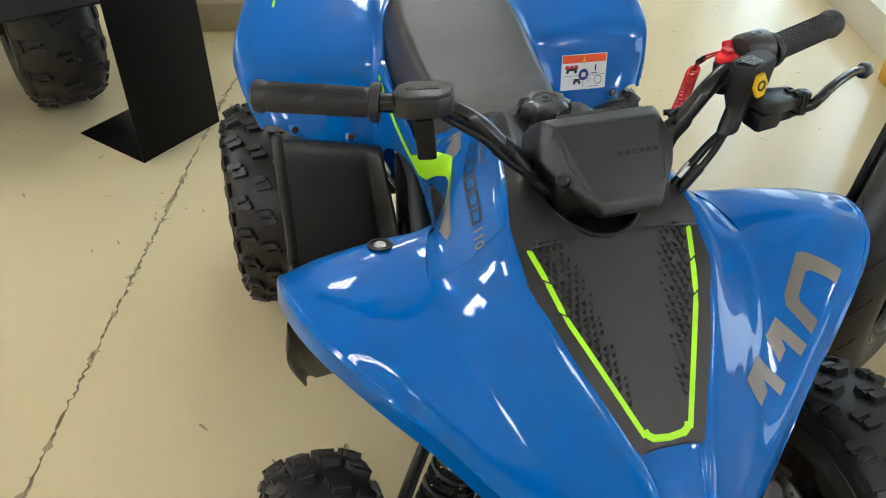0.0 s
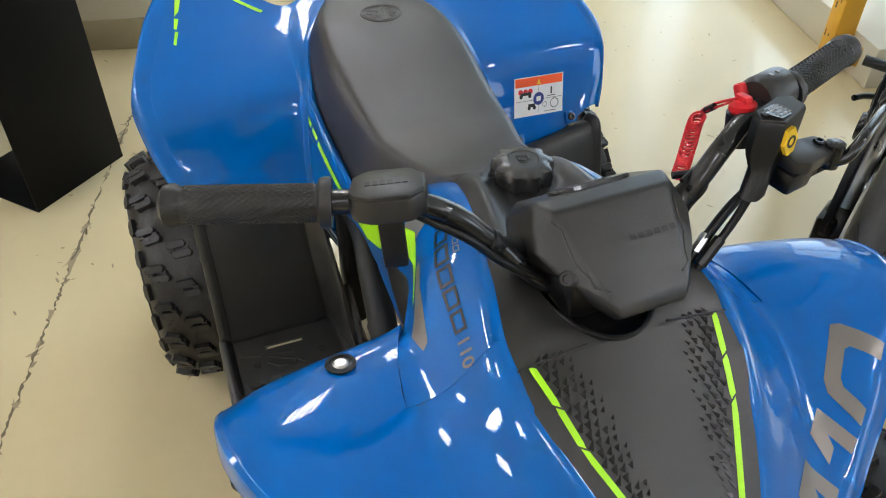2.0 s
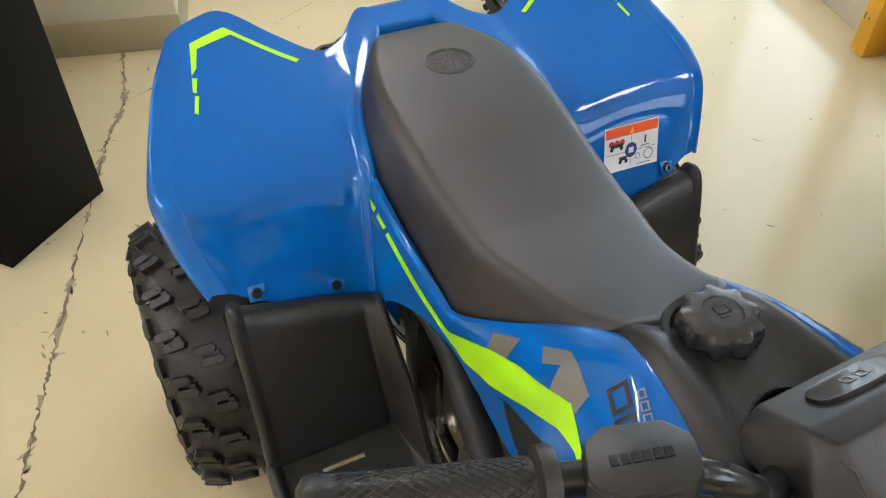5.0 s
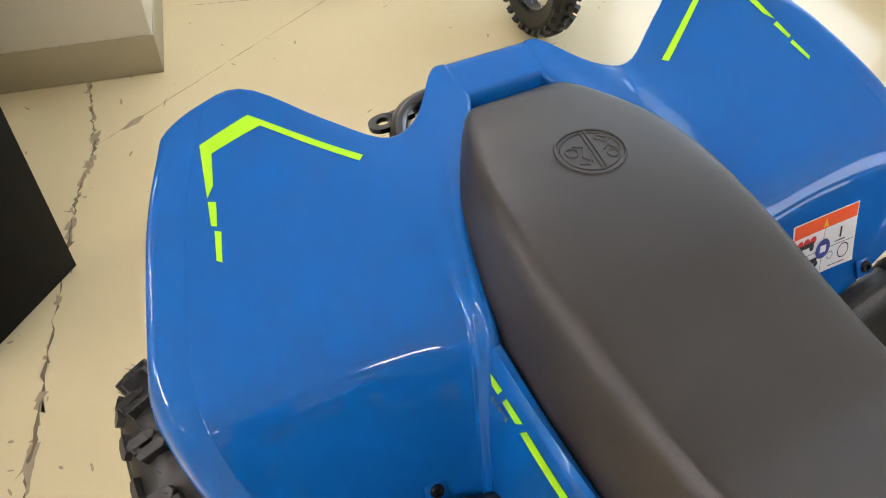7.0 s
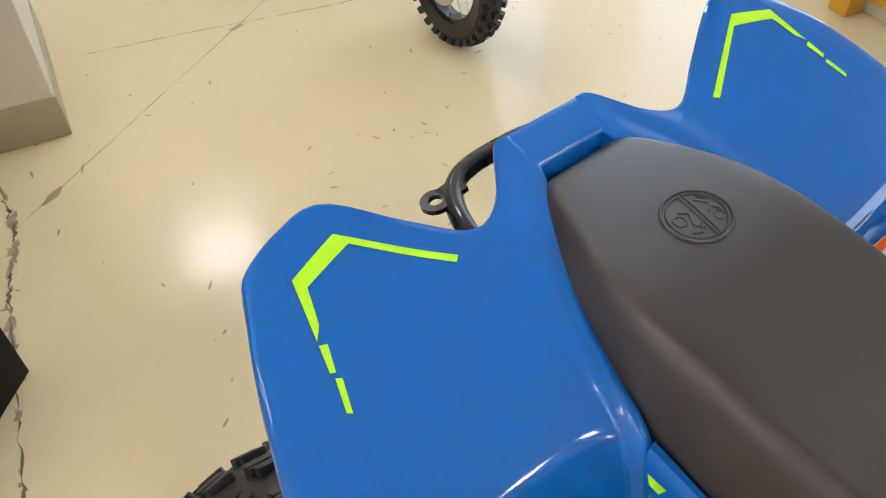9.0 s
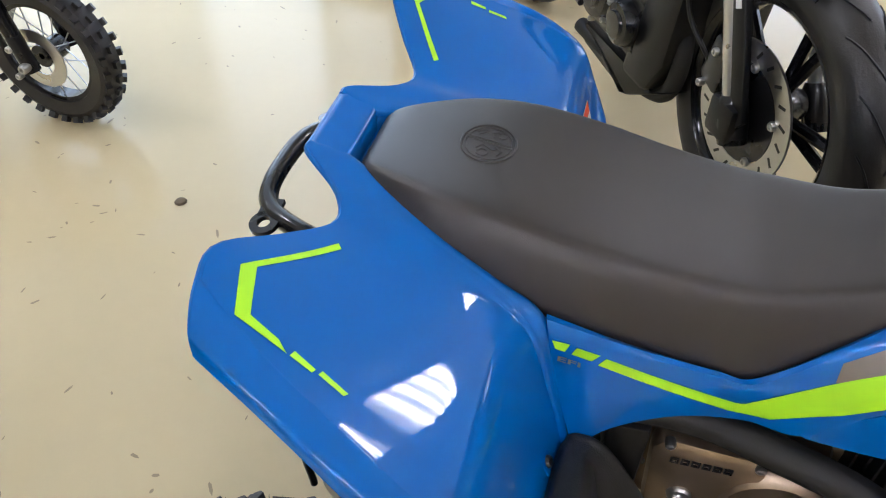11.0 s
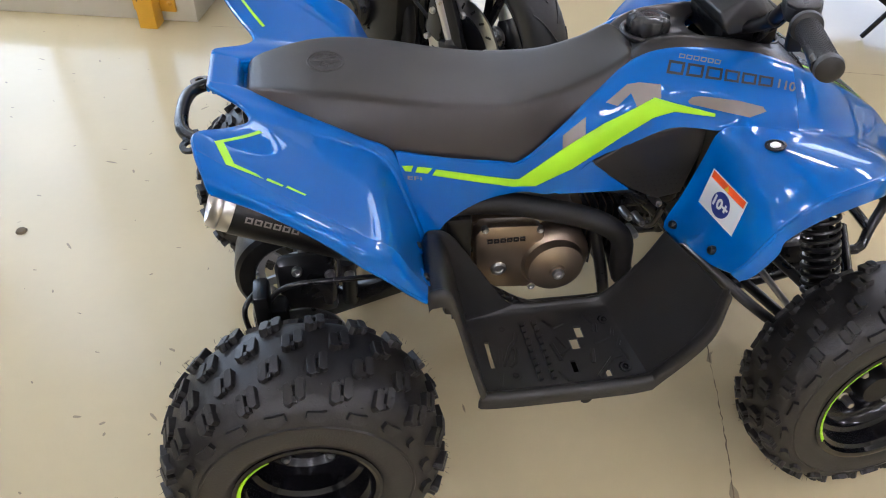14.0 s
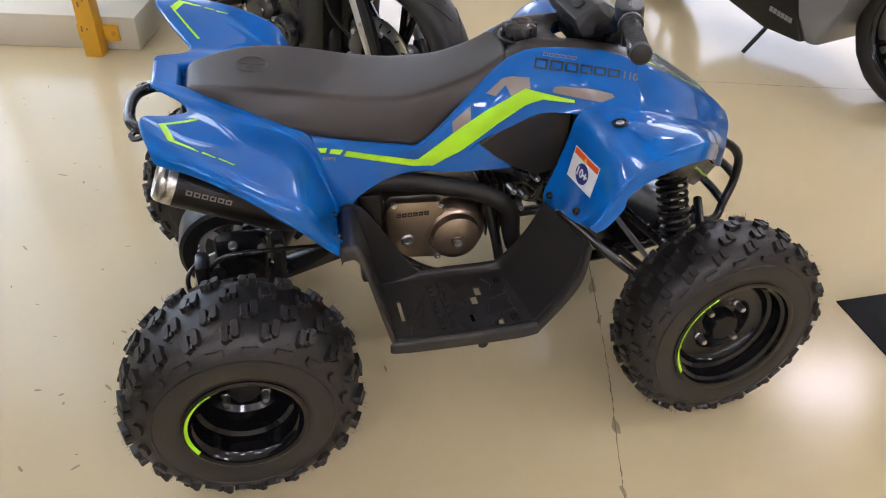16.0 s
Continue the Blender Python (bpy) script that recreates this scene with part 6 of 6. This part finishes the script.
def snap(bvh, p, hint, off=0.0007):
    """The place on a surface under p, seen along hint, a little proud of it."""
    h = Vector(hint).normalized()
    p = Vector(p)
    up = 0.15 if h.z > 0.99 else 0.03
    loc, nrm, _, _ = bvh.ray_cast(p + h * up, -h, up * 3 + 0.06)
    if loc is None:
        loc, nrm, _, _ = bvh.find_nearest(p)
    if nrm.dot(h) < 0:
        nrm = -nrm
    return loc + nrm * off


def ribbon(bm, bvh, pairs, hint, sub=6, off=0.0007, across=3):
    """A strip between two edges given as pairs of points, laid on a surface."""
    last = None
    for (a, b), (c, d) in zip(pairs[:-1], pairs[1:]):
        for k in range(sub + 1):
            if k == 0 and last:
                continue
            s = k / sub
            e0, e1 = Vector(a).lerp(Vector(c), s), Vector(b).lerp(Vector(d), s)
            row = [bm.verts.new(snap(bvh, e0.lerp(e1, q / across), hint, off)) for q in range(across + 1)]
            if last:
                for q in range(across):
                    bm.faces.new((last[q], last[q + 1], row[q + 1], row[q]))
            last = row
    return bm


def patch(bm, bvh, corners, hint, n=8, off=0.0007):
    a, b, c, d = [Vector(p) for p in corners]
    return ribbon(bm, bvh, [(a, d), (b, c)], hint, n, off, n)


def ngon(bm, bvh, pts, hint, cuts=4, off=0.0007):
    t = bmesh.new()
    t.faces.new([t.verts.new(p) for p in pts])
    bmesh.ops.triangulate(t, faces=t.faces)
    bmesh.ops.subdivide_edges(t, edges=t.edges, cuts=cuts, use_grid_fill=True)
    t.verts.ensure_lookup_table()
    vs = [bm.verts.new(snap(bvh, v.co, hint, off)) for v in t.verts]
    for f in t.faces:
        bm.faces.new([vs[v.index] for v in f.verts])
    t.free()
    return bm


def letters(bm, bvh, text, corners, hint, off=0.0009, shear=0.0, bold=0.02):
    """Words laid over a patch given by its corners: top left, top right, bottom right, bottom left."""
    cu = bpy.data.curves.new("words", "FONT")
    cu.body = text
    cu.resolution_u = 3
    cu.offset = bold
    cu.shear = shear
    ob = new("words", cu)
    me = bpy.data.meshes.new_from_object(ob.evaluated_get(bpy.context.evaluated_depsgraph_get()))
    xy = np.array([v.co[:2] for v in me.vertices])
    lo, hi = xy.min(0), xy.max(0)
    uv = (xy - lo) / (hi - lo)
    tl, tr, br, bl = [Vector(p) for p in corners]
    vs = [bm.verts.new(snap(bvh, bl.lerp(br, u).lerp(tl.lerp(tr, u), v), hint, off)) for u, v in uv]
    for p in me.polygons:
        try:
            bm.faces.new([vs[i] for i in p.vertices])
        except ValueError:
            pass
    bpy.data.objects.remove(ob)
    bpy.data.curves.remove(cu)
    bpy.data.meshes.remove(me)
    return bm


def marks_on(name, bvh, corners, n, hint, fill, material, label, parent, hollow=False):
    tl, tr, br, bl = [Vector(p) for p in corners]
    for k in range(n):
        u0, u1 = k / n, (k + fill) / n
        q = [tl.lerp(tr, u0), tl.lerp(tr, u1), bl.lerp(br, u1), bl.lerp(br, u0)]
        bm = bmesh.new()
        fields = ((0, 0, 1, 0.2), (0, 0.8, 1, 1), (0, 0.2, 0.16, 0.8), (0.84, 0.2, 1, 0.8)) if hollow else ((0.04, 0.16, 0.96, 0.84),)
        for u0, v0, u1, v1 in fields:
            patch(bm, bvh, [q[0].lerp(q[1], u).lerp(q[3].lerp(q[2], u), v) for u, v in ((u0, v0), (u1, v0), (u1, v1), (u0, v1))], hint, 4, 0.0009)
        part(name, bm, material, parent, label)


def decal(name, bm, material, label="", parent=quad):
    return part(name, bm, material, parent, label)


for f, BODY in ((1, BODY_R), (-1, BODY_L)):
    def Y(*pts):
        return [(x, y * f, z) for x, y, z in pts]

    UP, SIDE = (0, 0, 1), (0, -f, 0.45)
    bm = bmesh.new()
    e0 = Y((-0.535, -0.177, 0.73), (-0.588, -0.265, 0.77), (-0.571, -0.315, 0.765), (-0.524, -0.326, 0.745))
    e1 = Y((-0.530, -0.183, 0.73), (-0.577, -0.258, 0.76), (-0.561, -0.308, 0.76), (-0.534, -0.317, 0.75))
    ribbon(bm, BODY, list(zip(e0, e1)), UP, 8)
    decal("fender_stripe", bm, GREEN, "lime green stripe")
    for q in (((-0.5215, -0.3265), (-0.5195, -0.3200), (-0.4995, -0.3270), (-0.5012, -0.3315)), ((-0.4965, -0.3303), (-0.4945, -0.3253), (-0.4702, -0.3338), (-0.4729, -0.3378))):
        bm = bmesh.new()
        patch(bm, BODY, Y(*[(x, y, 0.73) for x, y in q]), UP, 4)
        decal("fender_stripe", bm, GREEN, "lime green dash")
    bm = bmesh.new()
    patch(bm, BODY, Y((-0.321, -0.16, 0.632), (-0.302, -0.16, 0.630), (-0.306, -0.16, 0.619), (-0.316, -0.16, 0.621)), SIDE, 4)
    decal("side_stripe", bm, GREEN, "lime green dash")
    bm = bmesh.new()
    patch(bm, BODY, Y((-0.295, -0.16, 0.627), (-0.270, -0.16, 0.622), (-0.278, -0.16, 0.612), (-0.299, -0.16, 0.617)), SIDE, 4)
    decal("side_stripe", bm, GREEN, "lime green dash")
    bm = bmesh.new()
    hi = Y((-0.264, -0.158, 0.618), (-0.125, -0.152, 0.577), (-0.116, -0.152, 0.577), (-0.046, -0.140, 0.620), (0.026, -0.133, 0.665), (0.108, -0.126, 0.705), (0.142, -0.136, 0.697), (0.185, -0.152, 0.690), (0.204, -0.160, 0.687))
    lo = Y((-0.271, -0.160, 0.608), (-0.128, -0.154, 0.563), (-0.084, -0.152, 0.557), (-0.022, -0.148, 0.585), (0.054, -0.143, 0.640), (0.108, -0.138, 0.673), (0.142, -0.141, 0.684), (0.185, -0.153, 0.681), (0.204, -0.160, 0.681))
    ribbon(bm, BODY, list(zip(hi, lo)), SIDE, 6, across=4)
    decal("side_stripe", bm, GREEN, "broad lime green side stripe")
    tl, tr, br, bl = Y((-0.312, -0.16, 0.612), (-0.288, -0.16, 0.607), (-0.288, -0.16, 0.600), (-0.312, -0.16, 0.605))
    if f < 0:
        tl, tr, br, bl = tr, tl, bl, br
    decal("small_mark", letters(bmesh.new(), BODY, "EFI", (tl, tr, br, bl), SIDE), SILVER, "small grey lettering")
    for pts in (((-0.044, 0.646), (-0.007, 0.680), (-0.004, 0.639), (-0.042, 0.619)),
                ((0.024, 0.705), (0.057, 0.737), (0.076, 0.739), (0.114, 0.732), (0.118, 0.704), (0.104, 0.707), (0.079, 0.689), (0.065, 0.719), (0.045, 0.696)),
                ((0.164, 0.696), (0.170, 0.703), (0.185, 0.703), (0.247, 0.689), (0.291, 0.674), (0.298, 0.664), (0.270, 0.655), (0.167, 0.690))):
        bm = bmesh.new()
        ngon(bm, BODY, Y(*[(x - 0.015, -0.18, z + 0.032) for x, z in pts]), (-0.25, -0.82 * f, 0.52), 6, 0.0005)
        decal("side_decal", bm, SILVER, "grey metallic side decal")
    tl, tr, br, bl = Y((0.135, -0.097, 0.757), (0.308, -0.148, 0.738), (0.303, -0.163, 0.728), (0.128, -0.113, 0.741))
    if f < 0:
        tl, tr, br, bl = tr, tl, bl, br
    marks_on("model_mark", BODY, (tl, tr, br, bl), 6, SIDE, 0.86, INK, "black model mark", quad, True)
    tl, tr, br, bl = Y((0.153, -0.093, 0.765), (0.219, -0.117, 0.760), (0.215, -0.122, 0.755), (0.150, -0.098, 0.760))
    if f < 0:
        tl, tr, br, bl = tr, tl, bl, br
    marks_on("maker_mark", BODY, (tl, tr, br, bl), 6, SIDE, 0.8, SILVER, "grey maker mark", quad, True)
    tl, tr, br, bl = Y((0.313, -0.150, 0.737), (0.343, -0.153, 0.729), (0.338, -0.166, 0.719), (0.308, -0.163, 0.727))
    if f < 0:
        tl, tr, br, bl = tr, tl, bl, br
    bm = bmesh.new()
    letters(bm, BODY, "110", (tl, tr, br, bl), SIDE)
    decal("model_number", bm, SILVER, "grey number 110")
    # fender badge, on the right fender alone
    for p in ((0.166, -0.185 * f, 0.475), (0.175, -0.31 * f, 0.518)):
        c = snap(BODY, p, (-1, 0, 0.3), 0.002)
        bolt("fender_bolt", quad, c, (-1, 0, 0.3), 0.008, 0.006, BLACKM, "black screw")
    if f < 0:
        continue
    c = snap(BODY, (0.261, -0.262 * f, 0.685), UP, 0.0)
    n = (snap(BODY, (0.261, -0.262 * f, 0.685), UP, 0.01) - c).normalized()
    m = frame_of(c, n)
    badge = decal("fender_badge", lathe(bmesh.new(), [(0, 0.001), (0.016, 0.001), (0.0165, 0.003), (0.012, 0.004), (0.0115, 0.0025), (0, 0.0025)], 28, m), BLACKP, "round black fender badge")
    part("badge_centre", lathe(bmesh.new(), [(0, 0.0045), (0.006, 0.0045), (0.0085, 0.0024)], 20, m), STEEL, badge)

# age mark on the right front fender
AG = [Vector(p) for p in ((0.199, -0.208, 0.611), (0.211, -0.312, 0.615), (0.193, -0.324, 0.557), (0.185, -0.211, 0.544))]
BACK = (-1, -0.1, 0.35)


def on(c, u, v):
    return c[3].lerp(c[2], u).lerp(c[0].lerp(c[1], u), v)


def sub(c, u0, v0, u1, v1):
    return on(c, u0, v1), on(c, u1, v1), on(c, u1, v0), on(c, u0, v0)


def disc_on(bm, bvh, c, u, v, ru, rv, hint, off, n=24):
    mid = bm.verts.new(snap(bvh, on(c, u, v), hint, off))
    ringv = [bm.verts.new(snap(bvh, on(c, u + ru * math.cos(a), v + rv * math.sin(a)), hint, off)) for a in np.linspace(0, 2 * math.pi, n, endpoint=False)]
    for k in range(n):
        bm.faces.new((mid, ringv[k], ringv[(k + 1) % n]))
    return bm


st = decal("age_sticker", patch(bmesh.new(), BODY_R, AG, BACK, 8), WHITE, "white age sticker with orange band")
part("orange_band", patch(bmesh.new(), BODY_R, sub(AG, 0.03, 0.78, 0.97, 0.97), BACK, 6, 0.0011), ORANGE, st)
part("navy_disc", disc_on(bmesh.new(), BODY_R, AG, 0.5, 0.40, 0.24, 0.32, BACK, 0.0011), NAVY, st)
part("age_text", letters(bmesh.new(), BODY_R, "10+", sub(AG, 0.31, 0.26, 0.71, 0.55), BACK, 0.0015, bold=0.045), WHITE, st)
t3 = bmesh.new()
ngon(t3, BODY_R, [on(AG, 0.43, 0.80), on(AG, 0.55, 0.80), on(AG, 0.49, 0.94)], BACK, 1, 0.0015)
part("warning_triangle", t3, YELLOWD, st)

# warning label on the left rear fender
WL = [Vector(p) for p in ((-0.353, 0.222, 0.611), (-0.352, 0.322, 0.609), (-0.318, 0.314, 0.548), (-0.319, 0.216, 0.550))]
FRONT = (0.85, 0, 0.5)
st = decal("warning_label", patch(bmesh.new(), BODY_L, WL, FRONT, 10), WHITE, "white warning label with orange band")
part("orange_band", patch(bmesh.new(), BODY_L, sub(WL, 0.02, 0.76, 0.98, 0.98), FRONT, 6, 0.0011), ORANGE, st)
bm = bmesh.new()
ngon(bm, BODY_L, [on(WL, 0.46, 0.79), on(WL, 0.54, 0.79), on(WL, 0.50, 0.94)], FRONT, 1, 0.0015)
part("warning_triangle", bm, YELLOWD, st)
bm = bmesh.new()
patch(bm, BODY_L, sub(WL, 0.03, 0.395, 0.97, 0.405), FRONT, 6, 0.0011)
patch(bm, BODY_L, sub(WL, 0.497, 0.06, 0.503, 0.76), FRONT, 6, 0.0011)
part("label_lines", bm, INK, st)
part("navy_disc", disc_on(bmesh.new(), BODY_L, WL, 0.5, 0.42, 0.11, 0.165, FRONT, 0.0015), NAVY, st)
part("book_mark", patch(bmesh.new(), BODY_L, sub(WL, 0.455, 0.36, 0.545, 0.48), FRONT, 3, 0.0019), WHITE, st)
bm = bmesh.new()
for u in (0.14, 0.32):
    disc_on(bm, BODY_L, WL, u, 0.52, 0.035, 0.055, FRONT, 0.0012, 12)
patch(bm, BODY_L, sub(WL, 0.12, 0.54, 0.35, 0.62), FRONT, 3, 0.0012)
for u in (0.31, 0.42):
    disc_on(bm, BODY_L, WL, u, 0.20, 0.032, 0.050, FRONT, 0.0012, 12)
patch(bm, BODY_L, sub(WL, 0.29, 0.22, 0.43, 0.31), FRONT, 3, 0.0012)
patch(bm, BODY_L, sub(WL, 0.745, 0.50, 0.775, 0.68), FRONT, 3, 0.0012)
patch(bm, BODY_L, sub(WL, 0.68, 0.445, 0.84, 0.465), FRONT, 3, 0.0012)
patch(bm, BODY_L, sub(WL, 0.62, 0.06, 0.86, 0.075), FRONT, 3, 0.0012)
tagged(part("label_symbols", bm, INK, st), kind="stuff")
bm = bmesh.new()
for u, r0 in ((0.63, 0.045), (0.83, 0.085)):
    for k in range(20):
        a, b = 2 * math.pi * k / 20, 2 * math.pi * (k + 1) / 20
        P = [on(WL, u + r * math.cos(q), 0.25 + r * 1.5 * math.sin(q)) for q, r in ((a, r0), (b, r0), (b, r0 * 0.85), (a, r0 * 0.85))]
        bm.faces.new([bm.verts.new(snap(BODY_L, p, FRONT, 0.0012)) for p in P])
part("label_rings", bm, INK, st)
bm = bmesh.new()
for u in (0.10, 0.20, 0.30):
    disc_on(bm, BODY_L, WL, u + 0.03, 0.635, 0.05, 0.07, FRONT, 0.00115, 12)
part("label_marks", bm, RED, st)

# big 110 on the left front fender
bm = bmesh.new()
for pts in (((0.494, 0.158), (0.524, 0.186), (0.535, 0.174), (0.517, 0.158), (0.529, 0.158), (0.543, 0.143), (0.523, 0.127)), ((0.454, 0.202), (0.494, 0.226), (0.503, 0.214), (0.479, 0.199), (0.492, 0.199), (0.503, 0.186), (0.473, 0.180))):
    g1 = bmesh.new()
    ngon(g1, BODY_L, [(x, y, 0.65) for x, y in pts], (0, 0, 1), 4)
    decal("big_numeral", g1, SILVER, "large grey numeral 1")
ribbon(bm, BODY_L, [((a, b, 0.66), (c, d, 0.66)) for a, b, c, d in ((0.428, 0.303, 0.442, 0.288), (0.391, 0.272, 0.417, 0.266), (0.387, 0.263, 0.417, 0.260), (0.433, 0.224, 0.440, 0.240), (0.446, 0.220, 0.448, 0.238), (0.486, 0.235, 0.475, 0.248))], (0, 0, 1), 5)
decal("big_numeral", bm, SILVER, "large grey numeral 0")

# hood outline and triangular relief
COVER = tree(SURF["hood"], SURF["cover"])
def line_y(x):
    return float(np.interp(x, [0.37, 0.449, 0.58], [0.1035, 0.0823, 0.024]))


for f in (1, -1):
    for x0, x1 in ((0.450, 0.574), (0.414, 0.443), (0.374, 0.407)):
        bm = bmesh.new()
        n = 14
        ribbon(bm, COVER, [((x - (0.004 if x == x0 else 0), f * (line_y(x) + 0.0035), 0.7), (x + (0.004 if x == x1 and x1 < 0.5 else 0), f * (line_y(x) - 0.0035), 0.7)) for x in [x0 + (x1 - x0) * k / n for k in range(n + 1)]], (0, 0, 1), 2)
        decal("hood_line", bm, GREEN, "lime green hood line")
    rnd = random.Random(21)
    bm = bmesh.new()
    for i in range(24):
        x = 0.368 + 0.0078 * i
        yg = line_y(x)
        wide = np.interp(x, [0.365, 0.40, 0.46, 0.55], [0.038, 0.046, 0.040, 0.014])
        for j in range(7):
            d = 0.0085 + 0.0085 * j + 0.004 * (i % 2)
            if d > wide or rnd.random() < 0.02 + 0.3 * (d / wide) ** 3:
                continue
            s = 0.0040 * (1.05 - 0.6 * (d / wide) ** 2)
            flip = 1 if (i + j) % 2 else -1
            tri = [(x - s, yg - d - s), (x + s * 1.1, yg - d), (x - s * flip * 0.4, yg - d + s)]
            # raised marks whose dark tone paints the shade of recesses
            lo = [bm.verts.new(snap(COVER, (a, f * b, 0.7), (0, 0, 1), -0.0004)) for a, b in tri]
            hi = [bm.verts.new(snap(COVER, (a, f * b, 0.7), (0, 0, 1), 0.0006 if k != 1 else 0.0018)) for k, (a, b) in enumerate(tri)]
            bm.faces.new(hi)
            for k in range(3):
                bm.faces.new((lo[k], lo[(k + 1) % 3], hi[(k + 1) % 3], hi[k]))
    tagged(decal("hood_relief", bm, RECESS_DARK, "field of small dark triangles standing in for recesses"), kind="stuff")
bm = bmesh.new()
pts = [(0.568, -0.0295), (0.575, -0.0262), (0.579, -0.020), (0.5805, 0.0), (0.579, 0.020), (0.575, 0.0262), (0.568, 0.0295)]
ins = [(0.566, -0.0225), (0.570, -0.0205), (0.5725, -0.016), (0.574, 0.0), (0.5725, 0.016), (0.570, 0.0205), (0.566, 0.0225)]
ribbon(bm, COVER, [((a, b, 0.6), (c, d, 0.6)) for (a, b), (c, d) in zip(pts, ins)], (0, 0, 1), 4, 0.0009)
decal("hood_line", bm, GREEN, "lime green hood line")

# embossed mark on the seat
c0 = Vector((-0.427, 0.004, 0.75))
emb = new("seat_mark")
emb.parent = quad


def on_seat(pts, r, n=24, close=False):
    p = [snap(SEATT, (c0.x + a, c0.y + b, 0.76), (0, 0, 1), 0.0002) for a, b in pts]
    return part("emboss_line", tube(bmesh.new(), p, r, 0, 6), SEATM, emb)


on_seat([(0.030 * math.cos(a), 0.034 * math.sin(a)) for a in np.linspace(0, 2 * math.pi, 49)], 0.0016)
on_seat([(0.0255 * math.cos(a), 0.029 * math.sin(a)) for a in np.linspace(0, 2 * math.pi, 49)], 0.0010)
on_seat([(-0.027, 0.006), (0.0, 0.001), (0.027, -0.004)], 0.0012)
on_seat([(-0.027, 0.0105), (0.0, 0.0055), (0.027, 0.0005)], 0.0012)
on_seat([(0.006 * math.cos(a) - 0.004, 0.006 * math.sin(a) - 0.018) for a in np.linspace(0, 2 * math.pi, 20)], 0.0009)
on_seat([(0.005 * math.cos(a) + 0.012, 0.005 * math.sin(a) + 0.017) for a in np.linspace(0, 2 * math.pi, 20)], 0.0009)
on_seat([(-0.012, -0.012), (-0.006, -0.004), (0.006, -0.012), (0.014, -0.006)], 0.0009)
on_seat([(-0.014, 0.013), (-0.004, 0.021), (-0.010, 0.024), (-0.016, 0.018)], 0.0009)
on_seat([(0.004, 0.012), (0.0, 0.019), (0.008, 0.024)], 0.0009)
on_seat([(0.012, -0.020), (0.016, -0.012), (0.008, -0.004)], 0.0009)

# embossed lines and maker mark on the cowl
COWL = tree(SURF["cowl"])
FR = (0.75, 0, 0.65)
for f in (1, -1):
    pts = [snap(COWL, (x, yo + f * y, z), FR, 0.0) for x, y, z in ((0.290, 0.070, 0.836), (0.300, 0.064, 0.832), (0.330, 0.062, 0.815), (0.345, 0.054, 0.806), (0.356, 0.052, 0.80), (0.362, 0.040, 0.796))]
    part("emboss_line", tube(bmesh.new(), pts, 0.0011, 0, 6), GREYP, cw)
marks_on("maker_mark", COWL, [Vector((0.318, yo - 0.002 + 0.055, 0.82)), Vector((0.318, yo - 0.002, 0.82)), Vector((0.326, yo - 0.002, 0.816)), Vector((0.326, yo - 0.002 + 0.055, 0.816))], 6, FR, 0.8, BLACKP, "", cw)
